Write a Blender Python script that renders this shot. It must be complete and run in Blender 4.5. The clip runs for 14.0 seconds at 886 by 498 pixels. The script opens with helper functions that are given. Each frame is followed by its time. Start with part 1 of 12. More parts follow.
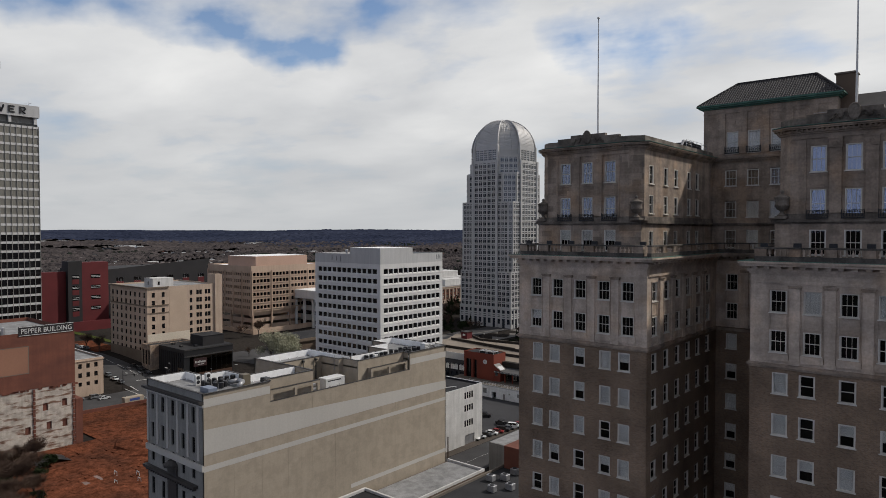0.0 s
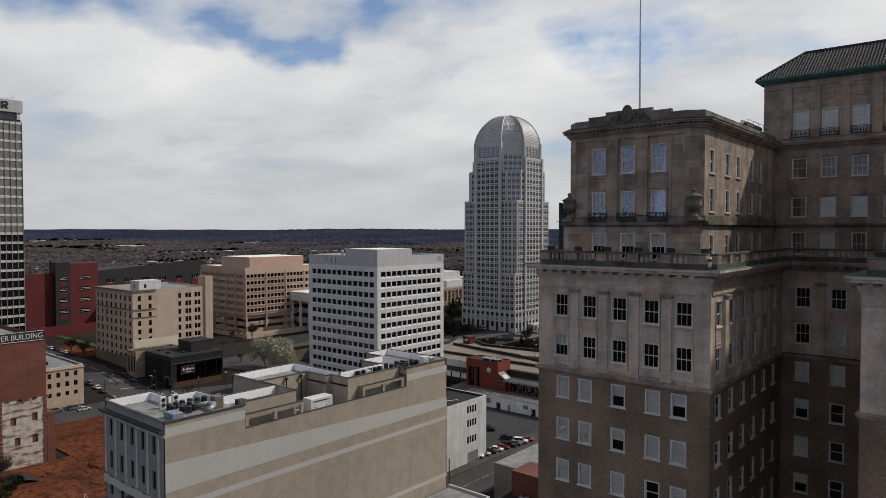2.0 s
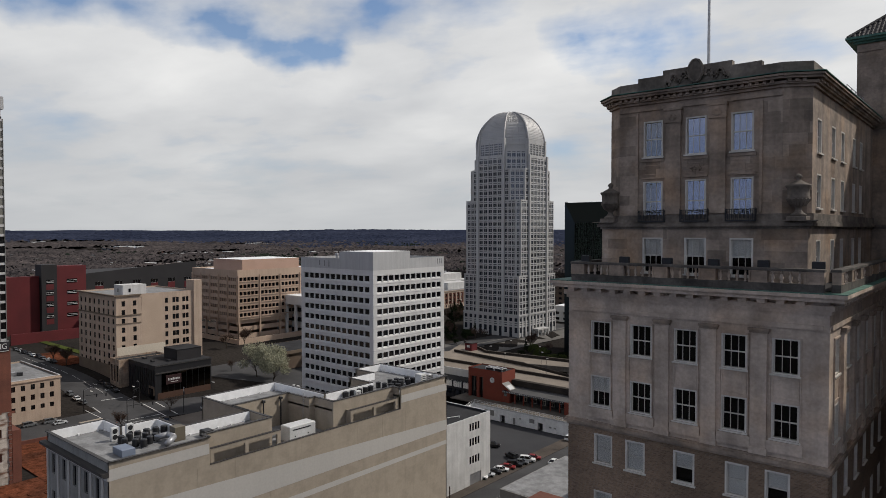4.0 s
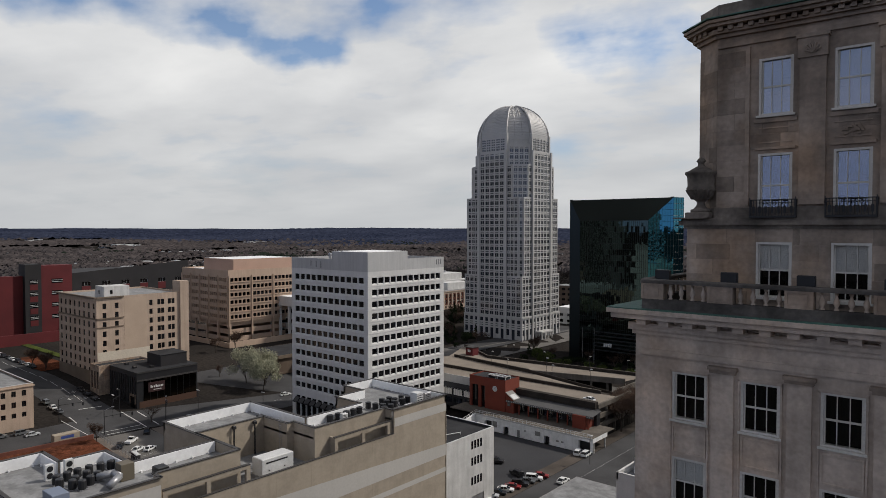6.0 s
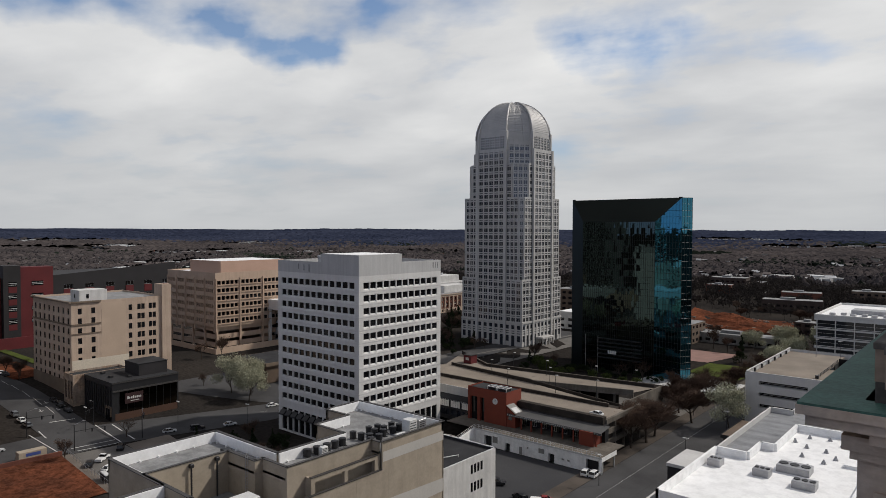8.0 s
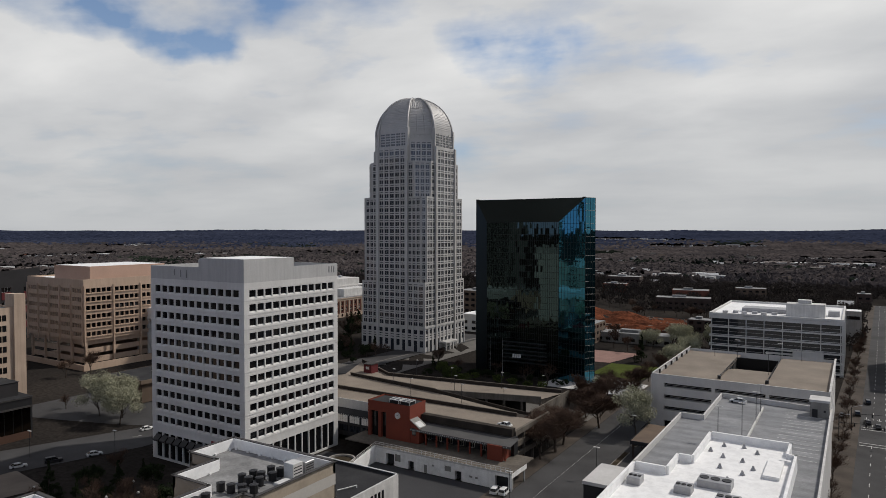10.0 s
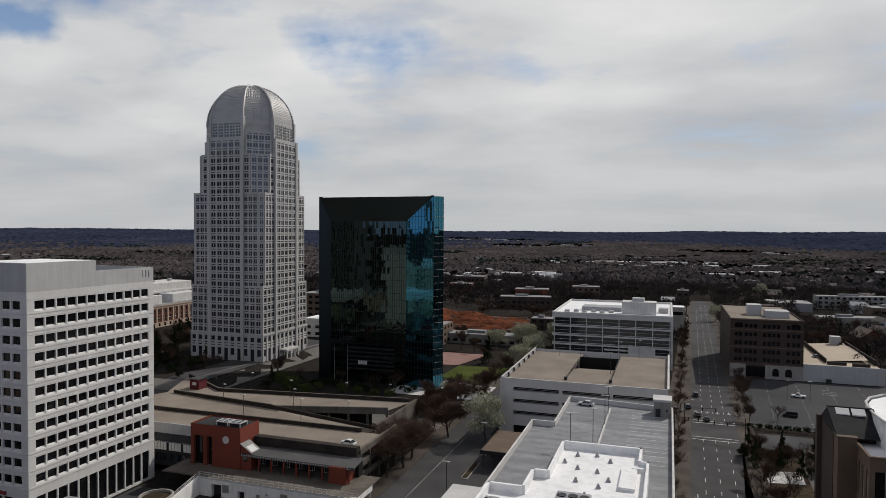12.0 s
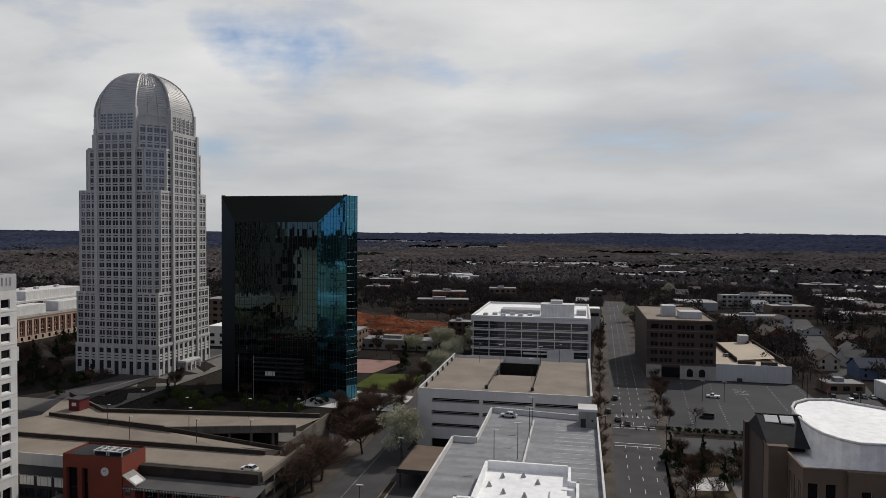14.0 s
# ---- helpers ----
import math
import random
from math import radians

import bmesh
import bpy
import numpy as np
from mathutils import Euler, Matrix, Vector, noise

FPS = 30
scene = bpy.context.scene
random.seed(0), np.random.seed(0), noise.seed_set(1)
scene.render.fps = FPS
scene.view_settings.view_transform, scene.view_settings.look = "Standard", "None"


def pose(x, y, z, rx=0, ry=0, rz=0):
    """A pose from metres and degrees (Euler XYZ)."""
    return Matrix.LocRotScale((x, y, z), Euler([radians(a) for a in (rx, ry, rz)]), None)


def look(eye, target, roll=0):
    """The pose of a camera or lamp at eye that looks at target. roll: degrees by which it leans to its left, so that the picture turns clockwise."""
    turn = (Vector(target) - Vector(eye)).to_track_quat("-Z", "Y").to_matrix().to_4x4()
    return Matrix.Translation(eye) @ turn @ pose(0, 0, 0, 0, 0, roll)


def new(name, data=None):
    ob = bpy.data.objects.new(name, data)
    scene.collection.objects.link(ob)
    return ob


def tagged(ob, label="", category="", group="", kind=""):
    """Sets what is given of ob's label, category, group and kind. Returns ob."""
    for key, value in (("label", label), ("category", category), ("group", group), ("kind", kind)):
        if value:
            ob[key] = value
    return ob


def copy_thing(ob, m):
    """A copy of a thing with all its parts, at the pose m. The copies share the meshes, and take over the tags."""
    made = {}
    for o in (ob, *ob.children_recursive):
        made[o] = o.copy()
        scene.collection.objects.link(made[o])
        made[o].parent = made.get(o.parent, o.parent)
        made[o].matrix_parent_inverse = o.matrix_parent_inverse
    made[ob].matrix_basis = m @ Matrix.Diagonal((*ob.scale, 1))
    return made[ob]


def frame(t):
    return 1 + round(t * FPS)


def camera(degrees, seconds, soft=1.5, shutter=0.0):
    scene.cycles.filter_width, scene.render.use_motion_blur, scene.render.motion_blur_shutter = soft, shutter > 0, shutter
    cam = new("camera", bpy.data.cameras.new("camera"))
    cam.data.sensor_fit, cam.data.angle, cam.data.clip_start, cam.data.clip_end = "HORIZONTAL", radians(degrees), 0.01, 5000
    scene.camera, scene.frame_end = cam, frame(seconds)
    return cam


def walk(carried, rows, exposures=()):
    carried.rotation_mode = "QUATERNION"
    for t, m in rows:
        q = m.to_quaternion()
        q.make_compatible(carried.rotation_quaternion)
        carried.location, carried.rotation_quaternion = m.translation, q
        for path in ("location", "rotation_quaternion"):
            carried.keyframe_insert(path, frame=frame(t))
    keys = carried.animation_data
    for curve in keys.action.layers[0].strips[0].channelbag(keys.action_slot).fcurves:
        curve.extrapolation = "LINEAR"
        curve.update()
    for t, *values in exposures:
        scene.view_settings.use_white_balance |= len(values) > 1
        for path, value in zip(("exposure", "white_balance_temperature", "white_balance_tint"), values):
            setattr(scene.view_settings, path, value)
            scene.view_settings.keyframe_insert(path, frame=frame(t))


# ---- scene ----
cam = camera(67.0, 14.0, 0.5)
PATH = [
    (0, (2.477, -1.077, 62.92), (1.188, 0.451, 62.865), -0.0),
    (0.5, (-0.121, 2.045, 62.97), (-1.411, 3.572, 62.914), 0.0),
    (1, (-2.715, 5.212, 63.061), (-4.007, 6.738, 63.006), 0.1),
    (1.5, (-5.339, 8.416, 63.16), (-6.631, 9.941, 63.104), 0.0),
    (2, (-7.958, 11.632, 63.249), (-9.251, 13.157, 63.192), 0.0),
    (2.5, (-10.554, 14.874, 63.346), (-11.848, 16.398, 63.289), -0.0),
    (3, (-13.102, 18.107, 63.43), (-14.398, 19.629, 63.371), 0.1),
    (3.2, (-14.132, 19.39, 63.439), (-15.429, 20.912, 63.384), -0.1),
    (5.5, (-25.987, 33.759, 63.543), (-27.283, 35.281, 63.484), 0.0),
    (6, (-28.548, 36.686, 63.54), (-29.844, 38.208, 63.48), -0.0),
    (6.5, (-31.045, 39.525, 63.554), (-32.341, 41.047, 63.496), 0.0),
    (7, (-33.603, 42.439, 63.599), (-34.898, 43.962, 63.542), 0.1),
    (9.5, (-46.16, 58.529, 63.612), (-47.381, 60.112, 63.556), 0.0),
    (10, (-48.4, 62.034, 63.588), (-49.451, 63.735, 63.534), 0.0),
    (10.5, (-50.358, 65.762, 63.553), (-51.339, 67.504, 63.499), 0.2),
    (11, (-52.096, 69.657, 63.512), (-52.962, 71.459, 63.458), 0.3),
    (11.5, (-53.634, 73.59, 63.473), (-54.367, 75.45, 63.42), 0.2),
    (12, (-54.92, 77.407, 63.435), (-55.561, 79.301, 63.382), 0.3),
    (12.5, (-55.979, 81.068, 63.4), (-56.536, 82.989, 63.349), 0.3),
    (13, (-56.871, 84.565, 63.374), (-57.326, 86.512, 63.326), 0.2),
    (13.5, (-57.699, 87.919, 63.361), (-58.117, 89.874, 63.315), 0.3),
    (14, (-58.496, 91.212, 63.359), (-58.897, 93.171, 63.312), 0.3),
]
walk(cam, [(t, look(eye, target, roll)) for t, eye, target, roll in PATH], ((0, 0.0), (7.2, 0.0), (9.5, -0.12), (14, -0.12)))

# ---- world, sun, exposure ----
SUN_WAY = Vector((0.40, 0.60, 0.70)).normalized()

world = bpy.data.worlds.new("sky")
scene.world = world
world.use_nodes = True
wn, wl = world.node_tree.nodes, world.node_tree.links
wn.clear()


def wmath(op, a, b=None, clamp=False):
    n = wn.new("ShaderNodeMath")
    n.operation, n.use_clamp = op, clamp
    for k, v in enumerate((a, b)):
        if v is None:
            continue
        if isinstance(v, (int, float)):
            n.inputs[k].default_value = v
        else:
            wl.new(v, n.inputs[k])
    return n.outputs[0]


def wnoise(vec, scale, detail, rough, distort=0.0):
    n = wn.new("ShaderNodeTexNoise")
    n.inputs["Scale"].default_value, n.inputs["Detail"].default_value = scale, detail
    n.inputs["Roughness"].default_value, n.inputs["Distortion"].default_value = rough, distort
    wl.new(vec, n.inputs["Vector"])
    return n.outputs[0]


def wramp(value, stops):
    n = wn.new("ShaderNodeValToRGB")
    els = n.color_ramp.elements
    while len(els) < len(stops):
        els.new(0.5)
    for e, (p, c) in zip(els, stops):
        e.position, e.color = p, (*c, 1) if isinstance(c, tuple) else (c, c, c, 1)
    wl.new(value, n.inputs[0])
    return n.outputs[0]


sky = wn.new("ShaderNodeTexSky")
sky.sky_type, sky.sun_disc = "NISHITA", False
sky.sun_elevation, sky.sun_rotation = math.asin(SUN_WAY.z), math.atan2(SUN_WAY.x, SUN_WAY.y)
coord = wn.new("ShaderNodeTexCoord")
sep = wn.new("ShaderNodeSeparateXYZ")
wl.new(coord.outputs["Generated"], sep.inputs[0])
up = wmath("ADD", wmath("MAXIMUM", sep.outputs[2], 0.0), 0.16)
flat = wn.new("ShaderNodeCombineXYZ")
# the cloud sheet, seen in perspective from below
wl.new(wmath("DIVIDE", sep.outputs[0], up), flat.inputs[0])
wl.new(wmath("DIVIDE", sep.outputs[1], up), flat.inputs[1])
squash = wn.new("ShaderNodeMapping")
squash.inputs["Rotation"].default_value = (0, 0, radians(-30))
squash.inputs["Scale"].default_value = (0.85, 1.1, 1.0)
wl.new(flat.outputs[0], squash.inputs[0])
big = wnoise(squash.outputs[0], 1.15, 6, 0.52, 0.15)
fine = wnoise(squash.outputs[0], 3.4, 7, 0.55, 0.1)
soft = wnoise(squash.outputs[0], 0.55, 3, 0.5)
cover = wmath("ADD", wmath("MULTIPLY", big, 0.62), wmath("MULTIPLY", fine, 0.38))
cover = wmath("ADD", cover, 0.07)
# breaks in the cloud cover, their edges frayed
fray = wn.new("ShaderNodeTexNoise")
fray.inputs["Scale"].default_value, fray.inputs["Detail"].default_value = 7.0, 5
wl.new(coord.outputs["Generated"], fray.inputs["Vector"])
centred = wn.new("ShaderNodeVectorMath")
centred.operation = "SUBTRACT"
wl.new(fray.outputs["Color"], centred.inputs[0])
centred.inputs[1].default_value = (0.5, 0.5, 0.5)
bent = wn.new("ShaderNodeVectorMath")
bent.operation = "MULTIPLY_ADD"
wl.new(centred.outputs[0], bent.inputs[0])
bent.inputs[1].default_value = (0.24, 0.24, 0.10)
wl.new(coord.outputs["Generated"], bent.inputs[2])
for way, size, deep in (((-0.834, 0.475, 0.283), 0.15, 0.27), ((-0.790, 0.550, 0.262), 0.12, 0.26), ((-0.750, 0.612, 0.245), 0.08, 0.26),
                        ((-0.903, 0.326, 0.290), 0.12, 0.25), ((-0.620, 0.720, 0.315), 0.15, 0.20), ((-0.700, 0.650, 0.310), 0.12, 0.20),
                        ((-0.440, 0.855, 0.272), 0.13, 0.25), ((-0.380, 0.890, 0.250), 0.11, 0.22), ((-0.494, 0.862, 0.118), 0.10, 0.20),
                        ((-0.840, 0.534, 0.098), 0.18, 0.16), ((-0.935, 0.334, 0.119), 0.16, 0.16), ((-0.176, 0.959, 0.222), 0.12, 0.17), ((0.10, 0.965, 0.23), 0.12, 0.10)):
    gap = wn.new("ShaderNodeVectorMath")
    gap.operation = "DISTANCE"
    stretch = wn.new("ShaderNodeVectorMath")
    stretch.operation = "MULTIPLY"
    stretch.inputs[1].default_value = (1, 1, 2.6)
    wl.new(bent.outputs[0], stretch.inputs[0])
    wl.new(stretch.outputs[0], gap.inputs[0])
    gap.inputs[1].default_value = (way[0], way[1], way[2] * 2.6)
    near = wmath("SUBTRACT", 1.0, wmath("DIVIDE", gap.outputs["Value"], size), clamp=True)
    cover = wmath("SUBTRACT", cover, wmath("MULTIPLY", near, deep))
# clear overhead and to the south, where the sun comes through
cover = wmath("SUBTRACT", cover, wmath("MULTIPLY", wramp(sep.outputs[2], ((0.36, 0.0), (0.58, 1.0))), 0.34))
high = wramp(sep.outputs[2], ((0.04, 0.0), (0.12, 1.0)))
south = wramp(wmath("ADD", wmath("MULTIPLY", sep.outputs[1], -0.5), 0.5), ((0.50, 0.0), (0.72, 1.0)))
cover = wmath("SUBTRACT", cover, wmath("MULTIPLY", wmath("MULTIPLY", south, high), 0.10))
mask = wramp(cover, ((0.30, 0.0), (0.41, 0.55), (0.53, 1.0)))
tone = wmath("ADD", wmath("MULTIPLY", big, 0.5), wmath("MULTIPLY", soft, 0.5))
cloud = wramp(tone, ((0.32, (0.46, 0.48, 0.52)), (0.46, (0.62, 0.63, 0.645)), (0.60, (0.82, 0.82, 0.815))))
low = wramp(sep.outputs[2], ((0.0, 1.0), (0.10, 0.55), (0.20, 0.0)))
dim = wn.new("ShaderNodeVectorMath")
dim.operation = "MULTIPLY"
wl.new(sky.outputs[0], dim.inputs[0])
dim.inputs[1].default_value = (0.070, 0.086, 0.104)


def wmix(a, b, factor):
    n = wn.new("ShaderNodeMix")
    n.data_type = "RGBA"
    for k, v in ((0, factor), (6, a), (7, b)):
        if isinstance(v, tuple):
            n.inputs[k].default_value = (*v, 1)
        elif isinstance(v, float):
            n.inputs[k].default_value = v
        else:
            wl.new(v, n.inputs[k])
    return n.outputs[2]


veil = wmix(dim.outputs[0], (0.50, 0.60, 0.75), wmath("MULTIPLY", wramp(sep.outputs[2], ((0.2, 1.0), (0.42, 0.0))), 0.30))
veil = wmix(veil, (0.50, 0.475, 0.455), wmath("MULTIPLY", wramp(sep.outputs[2], ((0.40, 0.0), (0.60, 1.0))), 0.65))
body = wmix(veil, cloud, mask)
whole = wmix(body, (0.525, 0.54, 0.555), wmath("MULTIPLY", low, wmath("SUBTRACT", 0.85, wmath("MULTIPLY", south, 0.35))))
whole = wmix(whole, (0.36, 0.47, 0.78), wmath("MULTIPLY", wmath("MULTIPLY", south, wramp(sep.outputs[2], ((0.10, 1.0), (0.34, 0.0)))), 0.75))
back = wn.new("ShaderNodeBackground")
back.inputs[1].default_value = 1.0
wl.new(whole, back.inputs[0])
out = wn.new("ShaderNodeOutputWorld")
wl.new(back.outputs[0], out.inputs[0])

sun = new("sun", bpy.data.lights.new("sun", "SUN"))
sun.data.energy, sun.data.angle, sun.data.color = 3.0, radians(1.2), (1.0, 0.94, 0.86)
sun.matrix_basis = look(SUN_WAY * 600, (0, 0, 0))


# ---- materials ----
def material(name, colour, rough=0.85, second=None, grain=0.5, stain=0.06, bump=0.15, metal=0.0, specular=0.35, vary=0.12, island=0.0, randomly=0.0, streaks=0.0, fine=6.0, blotch=0.0, rust=0.0, squeeze=None, edge=(0.3, 0.7)):
    """A surface with two scales of variation: stains (stain: their frequency per metre) and grain; vary: how strongly they change the colour."""
    m = bpy.data.materials.new(name)
    m.use_nodes = True
    nt = m.node_tree
    nodes, links = nt.nodes, nt.links
    b = nodes["Principled BSDF"]
    b.inputs["Roughness"].default_value, b.inputs["Metallic"].default_value = rough, metal
    b.inputs["Specular IOR Level"].default_value = specular
    geo = nodes.new("ShaderNodeNewGeometry")

    def noise_at(scale, detail, stretch=None):
        n = nodes.new("ShaderNodeTexNoise")
        n.inputs["Scale"].default_value, n.inputs["Detail"].default_value = scale, detail
        if stretch:
            mp = nodes.new("ShaderNodeMapping")
            mp.inputs["Scale"].default_value = stretch
            links.new(geo.outputs["Position"], mp.inputs[0])
            links.new(mp.outputs[0], n.inputs["Vector"])
        else:
            links.new(geo.outputs["Position"], n.inputs["Vector"])
        return n.outputs[0]

    def ramp(value, a, c, lo=0.3, hi=0.7):
        r = nodes.new("ShaderNodeValToRGB")
        r.color_ramp.elements[0].position, r.color_ramp.elements[1].position = lo, hi
        r.color_ramp.elements[0].color, r.color_ramp.elements[1].color = (*a, 1), (*c, 1)
        links.new(value, r.inputs[0])
        return r.outputs[0]

    def times(a, c, f=1.0):
        x = nodes.new("ShaderNodeMix")
        x.data_type, x.blend_type = "RGBA", "MULTIPLY"
        x.inputs[0].default_value = f
        links.new(a, x.inputs[6]), links.new(c, x.inputs[7])
        return x.outputs[2]

    second = second or tuple(c * (1 - 1.6 * vary) for c in colour)
    shade = ramp(noise_at(stain, 7 if squeeze else 5, squeeze), second, colour, *edge)
    g = ramp(noise_at(grain * fine, 4), (1 - vary,) * 3, (1 + vary * 0.6,) * 3)
    shade = times(shade, g)
    if streaks:
        s = ramp(noise_at(0.7, 4, (1.6, 1.6, 0.12)), (1 - streaks,) * 3, (1.0,) * 3, 0.35, 0.62)
        shade = times(shade, s)
    if blotch:
        # soot and damp in patches, and darker runs that follow the courses
        shade = times(shade, ramp(noise_at(0.55, 7), (1 - blotch,) * 3, (1.06,) * 3, 0.38, 0.56))
        shade = times(shade, ramp(noise_at(1.0, 5, (0.5, 0.5, 2.2)), (1 - blotch * 0.55,) * 3, (1.0,) * 3, 0.36, 0.55))
    if rust:
        shade = times(shade, ramp(noise_at(0.30, 6), (1.0, 1.0, 1.0), (1.0 + rust * 0.25, 1.0 - rust * 0.12, 1.0 - rust * 0.5), 0.50, 0.68))
    if randomly or island:
        src = nodes.new("ShaderNodeObjectInfo").outputs["Random"] if randomly else geo.outputs["Random Per Island"]
        amount = randomly or island
        shade = times(shade, ramp(src, (1 - amount,) * 3, (1 + amount * 0.5,) * 3, 0.0, 1.0))
    links.new(shade, b.inputs["Base Color"])
    if bump:
        bn = nodes.new("ShaderNodeBump")
        bn.inputs["Strength"].default_value, bn.inputs["Distance"].default_value = bump, 0.03
        links.new(noise_at(grain * fine * 2, 6), bn.inputs["Height"])
        links.new(bn.outputs[0], b.inputs["Normal"])
    return m


def dark_glass(name, colour, rough=0.04, wobble=0.0, wobble_scale=0.25, specular=0.5, metal=0.0, tilt=0.0):
    """tilt: how far single panes of a curtain wall lie out of true."""
    m = bpy.data.materials.new(name)
    m.use_nodes = True
    nodes, links = m.node_tree.nodes, m.node_tree.links
    b = nodes["Principled BSDF"]
    b.inputs["Base Color"].default_value = (*colour, 1)
    b.inputs["Roughness"].default_value, b.inputs["Specular IOR Level"].default_value = rough, specular
    b.inputs["Metallic"].default_value = metal
    if wobble:
        geo = nodes.new("ShaderNodeNewGeometry")
        n = nodes.new("ShaderNodeTexNoise")
        n.inputs["Scale"].default_value, n.inputs["Detail"].default_value = wobble_scale, 3
        links.new(geo.outputs["Position"], n.inputs["Vector"])
        bn = nodes.new("ShaderNodeBump")
        bn.inputs["Strength"].default_value, bn.inputs["Distance"].default_value = wobble, 0.3
        links.new(n.outputs[0], bn.inputs["Height"]), links.new(bn.outputs[0], b.inputs["Normal"])
        if tilt:
            snap = nodes.new("ShaderNodeVectorMath")
            snap.operation = "SNAP"
            snap.inputs[1].default_value = (1.11, 50.0, 2.95)
            cell = nodes.new("ShaderNodeTexWhiteNoise")
            off, add, unit = [nodes.new("ShaderNodeVectorMath") for k in range(3)]
            off.operation, add.operation, unit.operation = "MULTIPLY_ADD", "ADD", "NORMALIZE"
            off.inputs[1].default_value, off.inputs[2].default_value = (2 * tilt, 2 * tilt, tilt), (-tilt, -tilt, -tilt / 2)
            links.new(geo.outputs["Position"], snap.inputs[0]), links.new(snap.outputs[0], cell.inputs["Vector"])
            links.new(cell.outputs["Color"], off.inputs[0]), links.new(off.outputs[0], add.inputs[0])
            links.new(bn.outputs[0], add.inputs[1]), links.new(add.outputs[0], unit.inputs[0])
            links.new(unit.outputs[0], b.inputs["Normal"])
    return m


def clear_pane(name, tint, index=1.8):
    """A thin pane: clear, with the gloss that glass has."""
    m = bpy.data.materials.new(name)
    m.use_nodes = True
    nodes, links = m.node_tree.nodes, m.node_tree.links
    nodes.clear()
    o, mix = nodes.new("ShaderNodeOutputMaterial"), nodes.new("ShaderNodeMixShader")
    t, g, fr = nodes.new("ShaderNodeBsdfTransparent"), nodes.new("ShaderNodeBsdfGlossy"), nodes.new("ShaderNodeFresnel")
    t.inputs[0].default_value = (*tint, 1)
    g.inputs["Roughness"].default_value = 0.03
    fr.inputs[0].default_value = index
    links.new(fr.outputs[0], mix.inputs[0]), links.new(t.outputs[0], mix.inputs[1])
    links.new(g.outputs[0], mix.inputs[2]), links.new(mix.outputs[0], o.inputs[0])
    return m


ASPHALT = material("asphalt", (0.076, 0.075, 0.076), 0.9, (0.046, 0.045, 0.046), 1.0, 0.08, 0.3, vary=0.18, specular=0.12)
LOT_ASPHALT = material("lot asphalt", (0.060, 0.060, 0.063), 0.88, (0.042, 0.042, 0.045), 1.0, 0.05, 0.3, vary=0.15, specular=0.12)
PAVING = material("concrete paving", (0.185, 0.160, 0.135), 0.9, (0.125, 0.105, 0.090), 0.8, 0.12, 0.2, vary=0.16, specular=0.12)
PAINT_LINE = material("road paint", (0.62, 0.62, 0.60), 0.7, (0.42, 0.42, 0.40), 2.0, 0.6, 0.1)
CLAY = material("red clay soil", (0.185, 0.064, 0.034), 0.95, (0.085, 0.036, 0.023), 0.3, 0.11, 0.8, vary=0.35, specular=0.0, blotch=0.35)
PUDDLE = material("wet pale mud", (0.23, 0.125, 0.085), 0.25, (0.16, 0.085, 0.058), 0.3, 0.3, 0.0, vary=0.1)
GRASS = material("spring grass", (0.085, 0.105, 0.030), 0.95, (0.055, 0.065, 0.022), 1.5, 0.10, 0.6, vary=0.25, specular=0.0)
EARTH = material("town ground", (0.040, 0.035, 0.031), 0.95, (0.022, 0.020, 0.019), 0.15, 0.02, 0.5, vary=0.3, specular=0.0)
LIMESTONE = material("weathered limestone", (0.410, 0.322, 0.253), 0.85, (0.292, 0.229, 0.180), 0.8, 0.35, 0.35, vary=0.18, streaks=0.30, blotch=0.26, rust=0.34)
ASHLAR = material("limestone block", (0.410, 0.324, 0.256), 0.85, (0.300, 0.238, 0.188), 0.9, 0.5, 0.35, vary=0.16, streaks=0.26, randomly=0.32, blotch=0.26, rust=0.45)
PALE_STONE = material("pale limestone", (0.60, 0.49, 0.40), 0.82, (0.47, 0.385, 0.315), 0.9, 0.35, 0.25, vary=0.14, streaks=0.24, blotch=0.18, rust=0.25)
DARK_STONE = material("dark limestone", (0.165, 0.145, 0.126), 0.9, (0.070, 0.062, 0.055), 0.9, 0.6, 0.35, vary=0.25, streaks=0.35, blotch=0.35)
SOOT_STONE = material("soot darkened limestone", (0.270, 0.226, 0.186), 0.9, (0.130, 0.109, 0.090), 0.9, 0.7, 0.35, vary=0.22, streaks=0.3, blotch=0.35)
IRON = material("black wrought iron", (0.018, 0.018, 0.020), 0.55, None, 2.0, 0.5, 0.1, specular=0.4)
COPPER = material("verdigris copper", (0.075, 0.175, 0.135), 0.7, (0.045, 0.095, 0.075), 1.5, 0.8, 0.2, vary=0.25)
ROOF_TILE = material("dark clay roof tile", (0.050, 0.045, 0.046), 0.8, (0.026, 0.024, 0.026), 1.2, 0.4, 0.3, vary=0.3, island=0.3)
WHITE_FRAME = material("painted window frame", (0.62, 0.58, 0.52), 0.6, (0.48, 0.45, 0.40), 2.0, 0.8, 0.05)
BLIND = material("pale window blind", (0.84, 0.81, 0.76), 0.8, (0.70, 0.67, 0.63), 2.0, 0.8, 0.05)
# near-black colour holds the shade of rooms and garage interiors
INTERIOR_SHADE = material("interior shade colour", (0.008, 0.0075, 0.007), 0.95, None, 1.0, 0.3, 0.0)
PANE = clear_pane("window pane", (0.95, 0.95, 0.94), 1.45)
# blue tint adds the colour of reflected sky to these panes
SKY_PANE = clear_pane("mirror-like pane tinted sky blue", (0.64, 0.70, 0.86), 2.6)
BLACK_PANE = dark_glass("dark window glass", (0.007, 0.007, 0.008), 0.05, 0.0, 0.25, 0.4)
